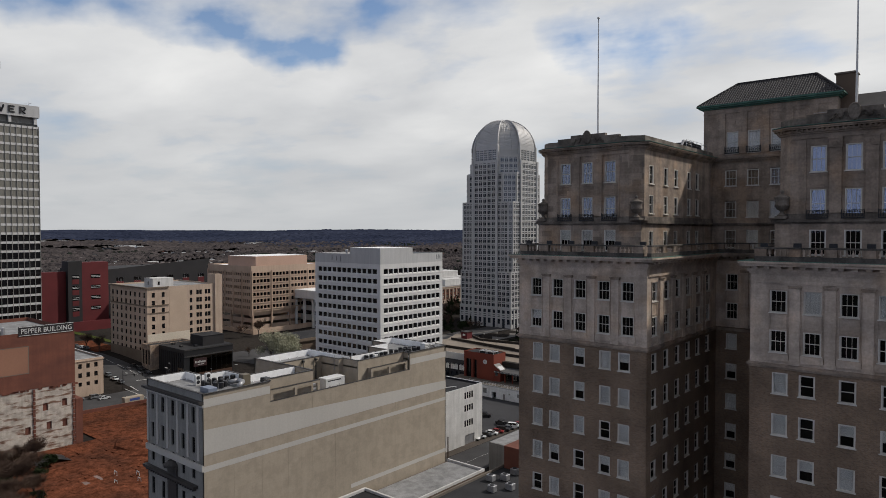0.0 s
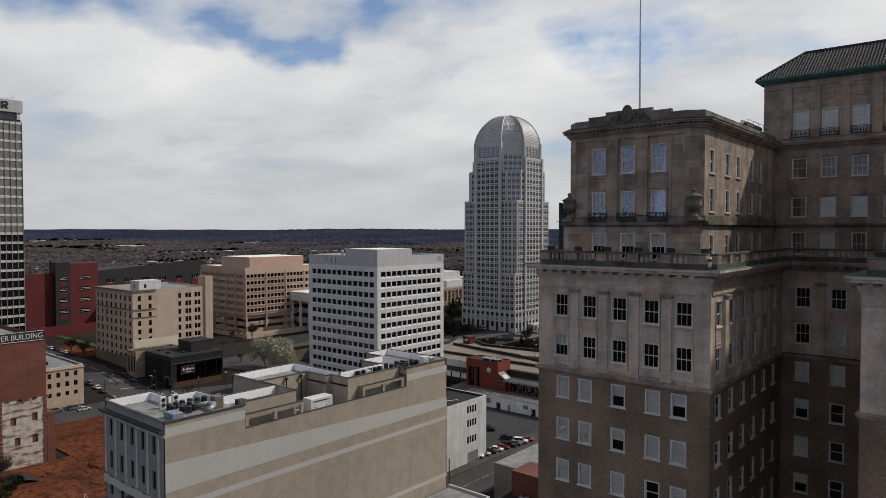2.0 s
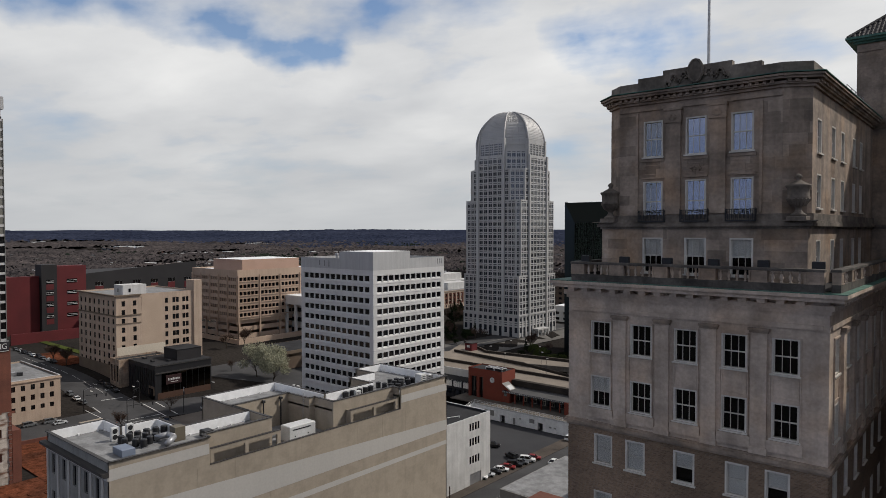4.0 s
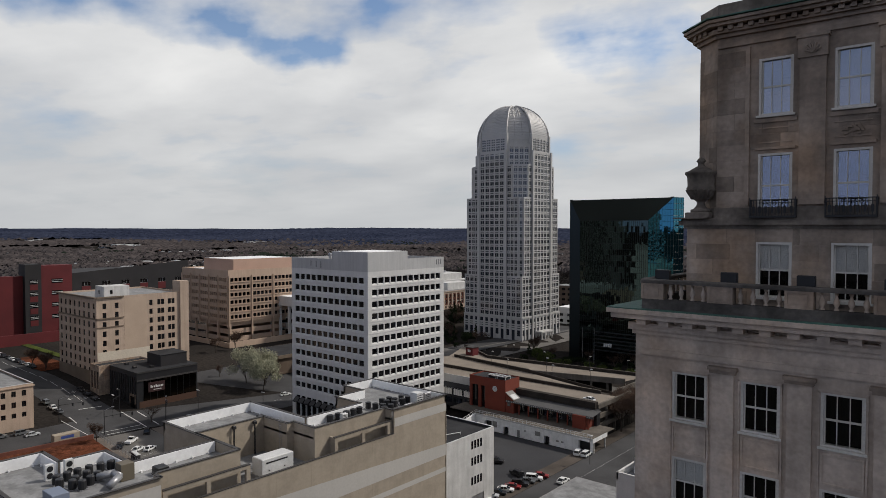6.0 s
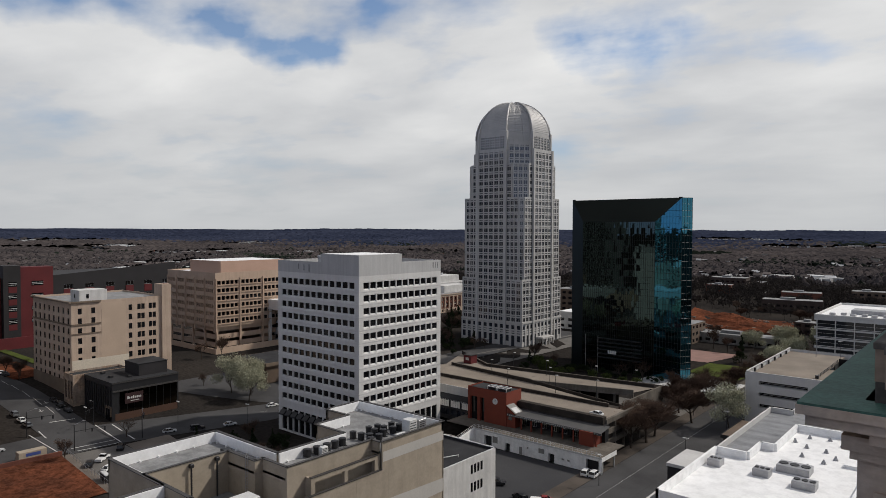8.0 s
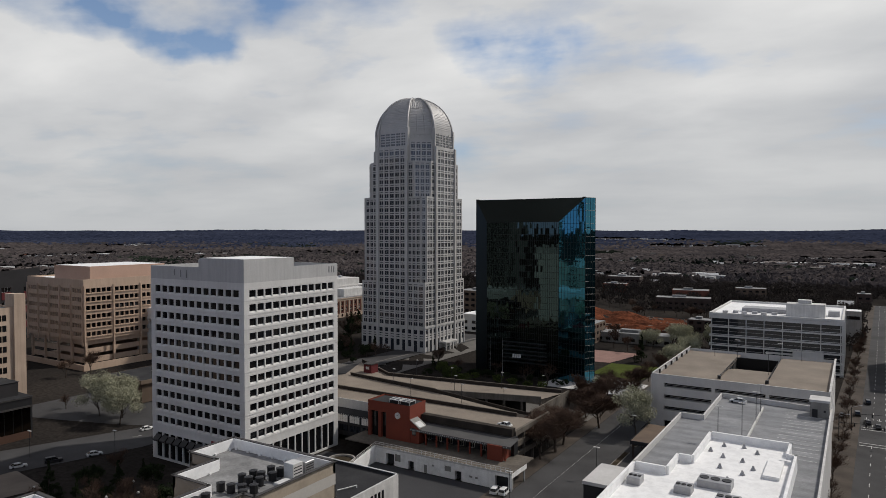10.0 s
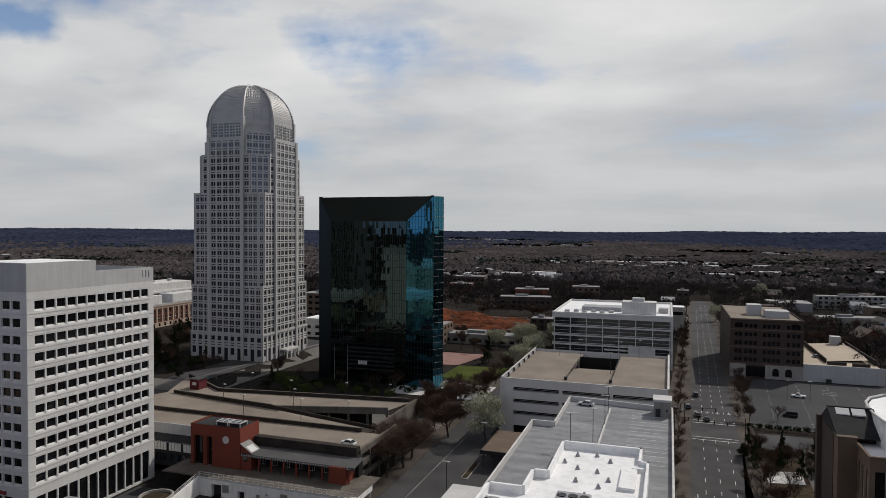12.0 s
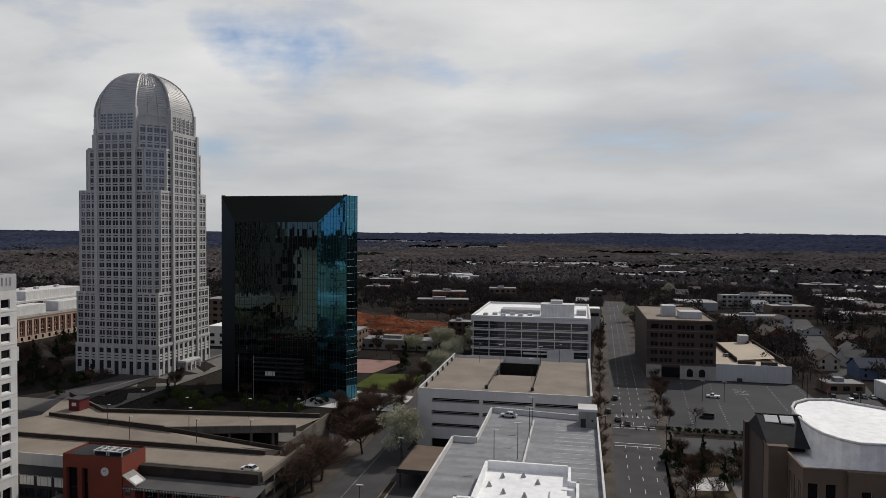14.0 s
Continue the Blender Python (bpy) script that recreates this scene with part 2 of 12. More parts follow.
BLUE_PANE = dark_glass("tinted window glass", (0.014, 0.017, 0.024), 0.06, 0.0, 0.25, 0.7)
PRECAST = material("white precast concrete", (0.62, 0.61, 0.59), 0.8, (0.54, 0.53, 0.515), 0.6, 0.15, 0.1, vary=0.07, streaks=0.06)
PRECAST_BAND = material("grey concrete parapet", (0.46, 0.455, 0.45), 0.8, (0.40, 0.395, 0.39), 0.6, 0.12, 0.1, vary=0.07, streaks=0.10)
GRANITE = material("pale grey granite", (0.47, 0.46, 0.445), 0.75, (0.39, 0.382, 0.37), 0.5, 0.1, 0.05, vary=0.08)
DOME_METAL = material("ribbed dome metal", (0.44, 0.43, 0.42), 0.55, (0.36, 0.355, 0.35), 0.5, 0.15, 0.1, metal=0.25, vary=0.1)
BEIGE_WALL = material("beige stucco wall", (0.350, 0.297, 0.232), 0.9, (0.315, 0.268, 0.209), 0.5, 0.06, 0.1, vary=0.06, streaks=0.05, blotch=0.06)
BEIGE_BAND = material("pale painted band", (0.47, 0.445, 0.41), 0.85, (0.42, 0.40, 0.37), 0.5, 0.08, 0.1, vary=0.05, streaks=0.03)
GREY_FRONT = material("grey painted masonry", (0.275, 0.266, 0.248), 0.85, (0.215, 0.208, 0.194), 0.6, 0.2, 0.15, vary=0.1, streaks=0.14)
WHITE_MEMBRANE = material("white roof membrane", (0.80, 0.80, 0.80), 0.75, (0.72, 0.72, 0.715), 0.5, 0.12, 0.08, vary=0.05, blotch=0.05)
GREY_MEMBRANE = material("grey roof membrane", (0.27, 0.27, 0.27), 0.85, (0.19, 0.19, 0.19), 0.5, 0.15, 0.2, vary=0.16, blotch=0.2)
BLACK_MEMBRANE = material("black roof membrane", (0.045, 0.045, 0.047), 0.85, (0.026, 0.026, 0.028), 0.5, 0.15, 0.25, vary=0.2, specular=0.12)
METAL_CAP = material("dark metal coping", (0.050, 0.046, 0.044), 0.6, None, 1.0, 0.3, 0.1)
WHITE_METAL = material("white painted metal", (0.62, 0.62, 0.61), 0.5, (0.48, 0.48, 0.47), 1.0, 0.5, 0.1, vary=0.1)
GALV = material("galvanised metal", (0.40, 0.40, 0.41), 0.45, (0.28, 0.28, 0.29), 1.0, 0.5, 0.1, metal=0.6)
BLACK_METAL = material("black painted metal", (0.020, 0.020, 0.022), 0.5, None, 1.0, 0.5, 0.1)
CURTAIN_GLASS = dark_glass("black reflective curtain wall", (0.048, 0.072, 0.070), 0.025, 0.05, 0.16, 1.0, 1.0, 0.012)
HEAD_GLASS = dark_glass("satin black glass", (0.030, 0.038, 0.040), 0.32, 0.0, 0.2, 1.0, 1.0)
WHITE_MASONRY = material("white painted masonry", (0.84, 0.835, 0.82), 0.85, (0.74, 0.73, 0.71), 0.8, 0.3, 0.10, vary=0.07, streaks=0.08, blotch=0.06)
SKY_TINT_GLASS = dark_glass("reflective glass tinted for mirrored sky", (0.045, 0.175, 0.245), 0.03, 0.03, 0.3, 1.0, 1.0, 0.008)
MULLION = material("black mullion", (0.010, 0.011, 0.012), 0.5, None, 1.0, 0.5, 0.0)
CREAM_BRICK = material("cream stone facade", (0.50, 0.383, 0.295), 0.85, (0.41, 0.312, 0.24), 0.6, 0.15, 0.15, vary=0.12, streaks=0.14)
CREAM_PATCH = material("tan stucco patch", (0.47, 0.36, 0.272), 0.9, (0.42, 0.322, 0.243), 0.6, 0.15, 0.1, vary=0.07)
CREAM_DARK = material("brown stone front", (0.185, 0.140, 0.102), 0.85, (0.135, 0.102, 0.075), 0.6, 0.15, 0.15, vary=0.1)
PEACH = material("peach precast concrete", (0.50, 0.370, 0.278), 0.85, (0.43, 0.318, 0.24), 0.6, 0.12, 0.1, vary=0.09, streaks=0.1)
PEACH_TOP = material("pink stucco penthouse", (0.50, 0.33, 0.25), 0.85, (0.44, 0.29, 0.22), 0.6, 0.12, 0.1, vary=0.07)
RED_PANEL = material("dark red wall panel", (0.120, 0.017, 0.019), 0.75, (0.090, 0.013, 0.015), 0.5, 0.1, 0.1, vary=0.12)
CHARCOAL_PANEL = material("charcoal wall panel", (0.028, 0.026, 0.028), 0.8, (0.020, 0.019, 0.020), 0.5, 0.1, 0.1, vary=0.1)
RED_BRICK = material("red brick", (0.180, 0.066, 0.043), 0.9, (0.120, 0.047, 0.033), 2.0, 0.12, 0.3, vary=0.18, streaks=0.12, squeeze=(1.0, 1.0, 2.5))
CLOCK_RED = material("rust red panel", (0.190, 0.040, 0.022), 0.8, (0.155, 0.034, 0.020), 0.8, 0.2, 0.1, vary=0.1)
OLD_PLASTER = material("flaking plaster over brick", (0.50, 0.445, 0.385), 0.95, (0.190, 0.105, 0.072), 0.9, 0.22, 0.6, vary=0.2, streaks=0.15, squeeze=(1.0, 1.0, 4.5), edge=(0.36, 0.48), blotch=0.2)
DECK = material("worn garage deck", (0.255, 0.218, 0.18), 0.9, (0.185, 0.157, 0.13), 0.5, 0.10, 0.15, vary=0.12, specular=0.12)
DECK_GREY = material("grey parking deck", (0.255, 0.26, 0.27), 0.8, (0.16, 0.165, 0.175), 0.5, 0.14, 0.15, vary=0.16, squeeze=(0.35, 1.8, 1.0), edge=(0.35, 0.7), blotch=0.10)
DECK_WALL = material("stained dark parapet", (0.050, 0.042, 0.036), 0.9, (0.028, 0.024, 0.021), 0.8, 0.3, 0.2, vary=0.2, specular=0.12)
GARAGE_CONC = material("grimy garage concrete", (0.175, 0.155, 0.132), 0.9, (0.105, 0.092, 0.078), 0.7, 0.2, 0.15, vary=0.15, streaks=0.2, specular=0.12)
CONCRETE = material("weathered concrete", (0.36, 0.335, 0.305), 0.88, (0.275, 0.255, 0.232), 0.7, 0.2, 0.15, vary=0.12, streaks=0.15)
LIGHT_CONCRETE = material("light concrete", (0.56, 0.55, 0.535), 0.85, (0.48, 0.47, 0.46), 0.7, 0.2, 0.12, vary=0.07, streaks=0.06)
WHITE_WALL = material("white painted wall", (0.62, 0.61, 0.59), 0.85, (0.50, 0.49, 0.475), 0.8, 0.3, 0.12, vary=0.1, streaks=0.15)
DARK_BRICK = material("dark brown brick", (0.062, 0.043, 0.036), 0.9, (0.045, 0.031, 0.026), 2.0, 0.15, 0.25, vary=0.15)
TAN_BRICK = material("tan brick", (0.140, 0.100, 0.072), 0.9, (0.100, 0.072, 0.053), 2.0, 0.2, 0.25, vary=0.15)
SLATE = material("black slate roof", (0.030, 0.030, 0.033), 0.75, (0.020, 0.020, 0.022), 1.5, 0.4, 0.3, vary=0.2, specular=0.12)
BARK = material("grey brown bark", (0.080, 0.065, 0.054), 0.95, (0.050, 0.040, 0.034), 2.0, 0.8, 0.5, specular=0.0)
TOWN_TWIG = material("leafless town trees", (0.070, 0.058, 0.050), 0.95, (0.040, 0.034, 0.031), 1.0, 0.02, 0.0, island=0.45, specular=0.0)
TWIG = material("bare twigs", (0.098, 0.066, 0.050), 0.95, (0.066, 0.045, 0.036), 1.0, 0.4, 0.0, island=0.35, specular=0.0)
BLOSSOM = material("pale spring blossom", (0.47, 0.465, 0.34), 0.9, (0.33, 0.325, 0.225), 1.0, 0.4, 0.0, island=0.5, specular=0.0)
LEAF_GREEN = material("young green leaves", (0.080, 0.100, 0.032), 0.9, (0.050, 0.066, 0.022), 1.0, 0.4, 0.0, island=0.4, specular=0.0)
EVERGREEN = material("evergreen foliage", (0.030, 0.040, 0.020), 0.9, (0.018, 0.026, 0.013), 1.0, 0.4, 0.0, island=0.4, specular=0.0)
WOODS = material("winter woodland", (0.078, 0.066, 0.064), 0.95, (0.040, 0.036, 0.037), 0.2, 0.006, 0.0, vary=0.35, fine=0.25, specular=0.0)
# blue-grey base colour puts the haze of distance into the far treetops
HAZE_HILLS = material("far woods tinted blue-grey for haze", (0.036, 0.042, 0.066), 0.95, (0.020, 0.025, 0.044), 0.2, 0.003, 0.0, vary=0.25, fine=0.12, specular=0.0)
PINES = material("distant pine woods", (0.018, 0.023, 0.017), 0.95, (0.012, 0.015, 0.013), 0.2, 0.004, 0.0, vary=0.2, island=0.4, specular=0.0)
WHITE_SIDING = material("white siding", (0.38, 0.38, 0.375), 0.8, (0.30, 0.30, 0.295), 1.0, 0.3, 0.1)
RUBBER = material("tyre rubber", (0.015, 0.015, 0.015), 0.9, None, 1.0, 0.5, 0.0)
CAR_GLASS = dark_glass("car window", (0.010, 0.011, 0.013), 0.05)


def brick_material(name, colour, other, mortar, size=(0.215, 0.072), rough=0.9):
    """Brickwork by courses, on walls that run along x or y."""
    m = bpy.data.materials.new(name)
    m.use_nodes = True
    nodes, links = m.node_tree.nodes, m.node_tree.links
    b = nodes["Principled BSDF"]
    b.inputs["Roughness"].default_value, b.inputs["Specular IOR Level"].default_value = rough, 0.25
    geo = nodes.new("ShaderNodeNewGeometry")
    sp = nodes.new("ShaderNodeSeparateXYZ")
    links.new(geo.outputs["Position"], sp.inputs[0])
    add = nodes.new("ShaderNodeMath")
    links.new(sp.outputs[0], add.inputs[0]), links.new(sp.outputs[1], add.inputs[1])
    cb = nodes.new("ShaderNodeCombineXYZ")
    links.new(add.outputs[0], cb.inputs[0]), links.new(sp.outputs[2], cb.inputs[1])
    bt = nodes.new("ShaderNodeTexBrick")
    bt.inputs["Scale"].default_value = 1.0
    bt.inputs["Brick Width"].default_value, bt.inputs["Row Height"].default_value = size
    bt.inputs["Mortar Size"].default_value = 0.006
    bt.inputs["Color1"].default_value, bt.inputs["Color2"].default_value = (*colour, 1), (*other, 1)
    bt.inputs["Mortar"].default_value = (*mortar, 1)
    links.new(cb.outputs[0], bt.inputs["Vector"])
    n = nodes.new("ShaderNodeTexNoise")
    n.inputs["Scale"].default_value, n.inputs["Detail"].default_value = 0.22, 6
    links.new(geo.outputs["Position"], n.inputs["Vector"])
    r = nodes.new("ShaderNodeValToRGB")
    r.color_ramp.elements[0].position, r.color_ramp.elements[1].position = 0.3, 0.7
    r.color_ramp.elements[0].color, r.color_ramp.elements[1].color = (0.58, 0.58, 0.58, 1), (1.12, 1.12, 1.12, 1)
    links.new(n.outputs[0], r.inputs[0])
    x = nodes.new("ShaderNodeMix")
    x.data_type, x.blend_type = "RGBA", "MULTIPLY"
    x.inputs[0].default_value = 1.0
    links.new(bt.outputs[0], x.inputs[6]), links.new(r.outputs[0], x.inputs[7])
    links.new(x.outputs[2], b.inputs["Base Color"])
    bn = nodes.new("ShaderNodeBump")
    bn.inputs["Strength"].default_value, bn.inputs["Distance"].default_value = 0.4, 0.01
    bn.invert = True
    links.new(bt.outputs["Fac"], bn.inputs["Height"]), links.new(bn.outputs[0], b.inputs["Normal"])
    return m


BROWN_BRICK = brick_material("brown shaft brick", (0.280, 0.190, 0.127), (0.178, 0.121, 0.083), (0.28, 0.225, 0.175))


# ---- builders ----
class Shape:
    """Faces gathered for one mesh."""

    def __init__(self):
        self.v, self.f = [], []

    def poly(self, *pts):
        k = len(self.v)
        self.v += [tuple(p) for p in pts]
        self.f.append(tuple(range(k, k + len(pts))))
        return self

    def box(self, x0, x1, y0, y1, z0, z1):
        k = len(self.v)
        self.v += [(x0, y0, z0), (x1, y0, z0), (x1, y1, z0), (x0, y1, z0), (x0, y0, z1), (x1, y0, z1), (x1, y1, z1), (x0, y1, z1)]
        self.f += [tuple(k + i for i in q) for q in ((3, 2, 1, 0), (4, 5, 6, 7), (0, 1, 5, 4), (1, 2, 6, 5), (2, 3, 7, 6), (3, 0, 4, 7))]
        return self

    def bevel_box(self, x0, x1, y0, y1, z0, z1, e):
        """A box whose upper edges are eased."""
        self.prism([(x0, y0), (x1, y0), (x1, y1), (x0, y1)], z0, z1 - e, top=False)
        k = len(self.v)
        self.v += [(x0, y0, z1 - e), (x1, y0, z1 - e), (x1, y1, z1 - e), (x0, y1, z1 - e), (x0 + e, y0 + e, z1), (x1 - e, y0 + e, z1), (x1 - e, y1 - e, z1), (x0 + e, y1 - e, z1)]
        self.f += [tuple(k + i for i in q) for q in ((4, 5, 6, 7), (0, 1, 5, 4), (1, 2, 6, 5), (2, 3, 7, 6), (3, 0, 4, 7))]
        return self

    def prism(self, pts, z0, z1, top=True, bottom=True):
        """pts: counter-clockwise outline."""
        k, n = len(self.v), len(pts)
        self.v += [(p[0], p[1], z0) for p in pts] + [(p[0], p[1], z1) for p in pts]
        for i in range(n):
            j = (i + 1) % n
            self.f.append((k + i, k + j, k + n + j, k + n + i))
        if top:
            self.f.append(tuple(range(k + n, k + 2 * n)))
        if bottom:
            self.f.append(tuple(range(k + n - 1, k - 1, -1)))
        return self

    def lathe(self, x, y, profile, n=16):
        """profile: (radius, z) from the bottom up."""
        k = len(self.v)
        for r, z in profile:
            self.v += [(x + r * math.cos(2 * math.pi * i / n), y + r * math.sin(2 * math.pi * i / n), z) for i in range(n)]
        for a in range(len(profile) - 1):
            for i in range(n):
                j = (i + 1) % n
                self.f.append((k + a * n + i, k + a * n + j, k + (a + 1) * n + j, k + (a + 1) * n + i))
        self.f.append(tuple(k + n - 1 - i for i in range(n)))
        self.f.append(tuple(k + (len(profile) - 1) * n + i for i in range(n)))
        return self

    def rod(self, a, b, r0, r1=None, n=6):
        a, b = Vector(a), Vector(b)
        r1 = r0 if r1 is None else r1
        d = (b - a).normalized()
        s = d.cross(Vector((0, 0, 1)) if abs(d.z) < 0.9 else Vector((1, 0, 0))).normalized()
        t = d.cross(s)
        k = len(self.v)
        for p, r in ((a, r0), (b, r1)):
            self.v += [tuple(p + s * (r * math.cos(2 * math.pi * i / n)) + t * (r * math.sin(2 * math.pi * i / n))) for i in range(n)]
        for i in range(n):
            j = (i + 1) % n
            self.f.append((k + j, k + i, k + n + i, k + n + j))
        self.f.append(tuple(k + i for i in range(n)))
        self.f.append(tuple(k + 2 * n - 1 - i for i in range(n)))
        return self

    def facade(self, x, y, turn, width, z0, z1, holes, depth):
        """A wall with openings: from (x, y) along its width; turn 0 faces -y, 90 faces +x, 180 +y, 270 -x. holes: (u0, u1, z0, z1)."""
        c, s = round(math.cos(radians(turn)), 6), round(math.sin(radians(turn)), 6)

        def at(u, z, d=0.0):
            return (x + u * c - d * s, y + u * s + d * c, z)

        us = sorted({0.0, width, *[round(h[0], 4) for h in holes], *[round(h[1], 4) for h in holes]})
        zs = sorted({z0, z1, *[round(h[2], 4) for h in holes], *[round(h[3], 4) for h in holes]})
        filled = set()
        for h in holes:
            for i in range(len(us) - 1):
                if h[0] - 1e-3 <= us[i] and us[i + 1] <= h[1] + 1e-3:
                    for j in range(len(zs) - 1):
                        if h[2] - 1e-3 <= zs[j] and zs[j + 1] <= h[3] + 1e-3:
                            filled.add((i, j))
        for i in range(len(us) - 1):
            j = 0
            while j < len(zs) - 1:
                if (i, j) in filled:
                    j += 1
                    continue
                e = j
                while e < len(zs) - 1 and (i, e) not in filled:
                    e += 1
                self.poly(at(us[i], zs[j]), at(us[i + 1], zs[j]), at(us[i + 1], zs[e]), at(us[i], zs[e]))
                j = e
        for a, b, lo, hi in holes:
            self.poly(at(a, lo), at(a, lo, depth), at(b, lo, depth), at(b, lo))
            self.poly(at(a, hi), at(b, hi), at(b, hi, depth), at(a, hi, depth))
            self.poly(at(a, lo), at(a, hi), at(a, hi, depth), at(a, lo, depth))
            self.poly(at(b, lo), at(b, lo, depth), at(b, hi, depth), at(b, hi))
        return self

    def mesh(self, name, material=None, smooth=False):
        me = bpy.data.meshes.new(name)
        me.from_pydata(self.v, [], self.f)
        if material:
            me.materials.append(material)
        if smooth:
            me.shade_smooth()
        me.validate()
        return me


def world_of(ob):
    m = ob.matrix_basis
    return world_of(ob.parent) @ ob.matrix_parent_inverse @ m if ob.parent else m


def put(name, mesh, parent=None, m=None, label="", local=False):
    """One mesh object at the world pose m, under a thing or a part. local: m is already in the parent's own space."""
    ob = new(name, mesh)
    if parent:
        ob.parent = parent
        if not local:
            ob.matrix_parent_inverse = world_of(parent).inverted()
    if m is not None:
        ob.matrix_basis = m
    return tagged(ob, label)


def part(name, shape, material, parent=None, label="", smooth=False):
    return put(name, shape.mesh(name, material, smooth), parent, None, label)


def lettering(name, text, width, height, material, parent, m, label=""):
    """Raised letters of the built-in font, fitted to a width and height, standing in the x-z plane of m."""
    curve = bpy.data.curves.new(name, "FONT")
    curve.body, curve.extrude = text, 0.02
    ob = bpy.data.objects.new(name + "_curve", curve)
    me = bpy.data.meshes.new_from_object(ob)
    bpy.data.objects.remove(ob)
    xs, ys = [v.co.x for v in me.vertices], [v.co.y for v in me.vertices]
    x0, y0, sx, sy = min(xs), min(ys), width / (max(xs) - min(xs)), height / (max(ys) - min(ys))
    for v in me.vertices:
        v.co = ((v.co.x - x0) * sx, -v.co.z * 2, (v.co.y - y0) * sy)
    me.materials.clear()
    me.materials.append(material)
    return put(name, me, parent, m, label)


def thing(name, base, label, category, group="", kind=""):
    ob = new(name)
    ob.empty_display_size = 0.5
    ob.matrix_basis = Matrix.Translation(base)
    return tagged(ob, label, category, group, kind)


def smooth_step(a, b, x):
    t = max(0.0, min(1.0, (x - a) / (b - a)))
    return t * t * (3 - 2 * t)


def ground_z(x, y):
    """The lie of the land: a flat town with a rise to the west, and hills at the horizon."""
    west = smooth_step(-255, -350, x) if y < 250 else smooth_step(-205, -240, x) if y > 310 else None
    if west is None:
        k = (y - 250) / 60
        west = (1 - k) * smooth_step(-255, -350, x) + k * smooth_step(-205, -240, x)
    z = -6 + 6 * west
    r = math.hypot(x + 60, y - 80)
    far = smooth_step(700, 1300, r)
    z = z * (1 - far) + far * (-14 + 9 * noise.noise(Vector((x / 700, y / 700, 3.1))))
    hill = smooth_step(1900, 4700, r)
    return z + hill * (72 + 5 * noise.noise(Vector((math.atan2(x, y) * 9, 0.4, r / 1500))))


def sheet(name, pts, lift, material, parent=None, step=12.0, label=""):
    """A strip or patch that lies on the ground: pts = four corners, counter-clockwise."""
    a, b, c, d = [Vector((*p, 0)) for p in pts]
    nu = max(1, int(max((b - a).length, (c - d).length) / step))
    nv = max(1, int(max((d - a).length, (c - b).length) / step))
    s = Shape()
    for j in range(nv + 1):
        for i in range(nu + 1):
            u, v = i / nu, j / nv
            p = a * ((1 - u) * (1 - v)) + b * (u * (1 - v)) + c * (u * v) + d * ((1 - u) * v)
            s.v.append((p.x, p.y, ground_z(p.x, p.y) + lift))
    for j in range(nv):
        for i in range(nu):
            k = j * (nu + 1) + i
            s.f.append((k, k + 1, k + nu + 2, k + nu + 1))
    return part(name, s, material, parent, label)


# ---- the ground ----
def build_ground():
    rings = [0, 25, 50, 80, 110] + [110 + 14 * i for i in range(1, 36)] + [640, 700, 780, 880, 1000, 1150, 1300, 1500, 1750, 2000, 2300, 2600, 3000, 3400, 3800, 4200, 4600, 4780]
    n = 180
    s = Shape()
    cx, cy = -60.0, 80.0
    s.v.append((cx, cy, ground_z(cx, cy)))
    for r in rings[1:]:
        for i in range(n):
            a = 2 * math.pi * i / n
            x, y = cx + r * math.cos(a), cy + r * math.sin(a)
            s.v.append((x, y, ground_z(x, y)))
    for i in range(n):
        s.f.append((0, 1 + i, 1 + (i + 1) % n))
    for k in range(len(rings) - 2):
        for i in range(n):
            j = (i + 1) % n
            s.f.append((1 + k * n + i, 1 + (k + 1) * n + i, 1 + (k + 1) * n + j, 1 + k * n + j))
    ob = part("ground", s, EARTH, None, "dull brown town ground that rises to wooded hills")
    tagged(ob, category="ground", kind="structure")
    # skirt below the rim of the land


build_ground()


def road(name, pts, label, lift=0.12, mat=None, category="road"):
    return tagged(sheet(name, pts, lift, mat or ASPHALT), label, category, kind="structure")


DARK_PAVING = material("dirty dark paving", (0.105, 0.088, 0.074), 0.9, (0.058, 0.049, 0.042), 0.8, 0.12, 0.2, vary=0.22, specular=0.1)
PALE_ROAD = material("pale worn asphalt", (0.165, 0.155, 0.143), 0.9, (0.115, 0.108, 0.10), 0.8, 0.1, 0.2, vary=0.15, specular=0.1)
MULCH = material("brown garden mulch", (0.085, 0.066, 0.046), 0.95, (0.045, 0.038, 0.028), 1.2, 0.25, 0.5, vary=0.3, specular=0.0, blotch=0.3)
road("road_north", [(-53, 120), (-37.5, 120), (-17.5, 800), (-33, 800)], "grey asphalt street with lane markings between garages and lots")
road("road_middle", [(-126, 40), (-112, 40), (-112, 430), (-126, 430)], "shaded asphalt street beside the parking garage")
road("road_west", [(-281, 146), (-257.5, 146), (-243, 193), (-262, 207)], "dark asphalt street in front of the black glass shop", 0.16)
road("road_west_far", [(-262, 207), (-243, 193), (-237, 420), (-254, 420)], "dark asphalt street behind the white office block", 0.15)
road("road_south", [(-281, -40), (-262, -40), (-260.5, 131), (-281, 131)], "asphalt street beside the red clay site", 0.15)
road("road_cross", [(-760, 129), (-258, 131), (-258, 147), (-760, 147)], "asphalt cross street climbing past the old hotel", 0.14)
road("yard_lot", [(-258, 130), (-150, 118.6), (-150, 146), (-256, 146)], "asphalt yard with parked cars behind the beige building", 0.14, PALE_ROAD, "car park")
road("road_east", [(-32, 312), (150, 312), (150, 330), (-32, 330)], "asphalt side street beside the garden", 0.14)
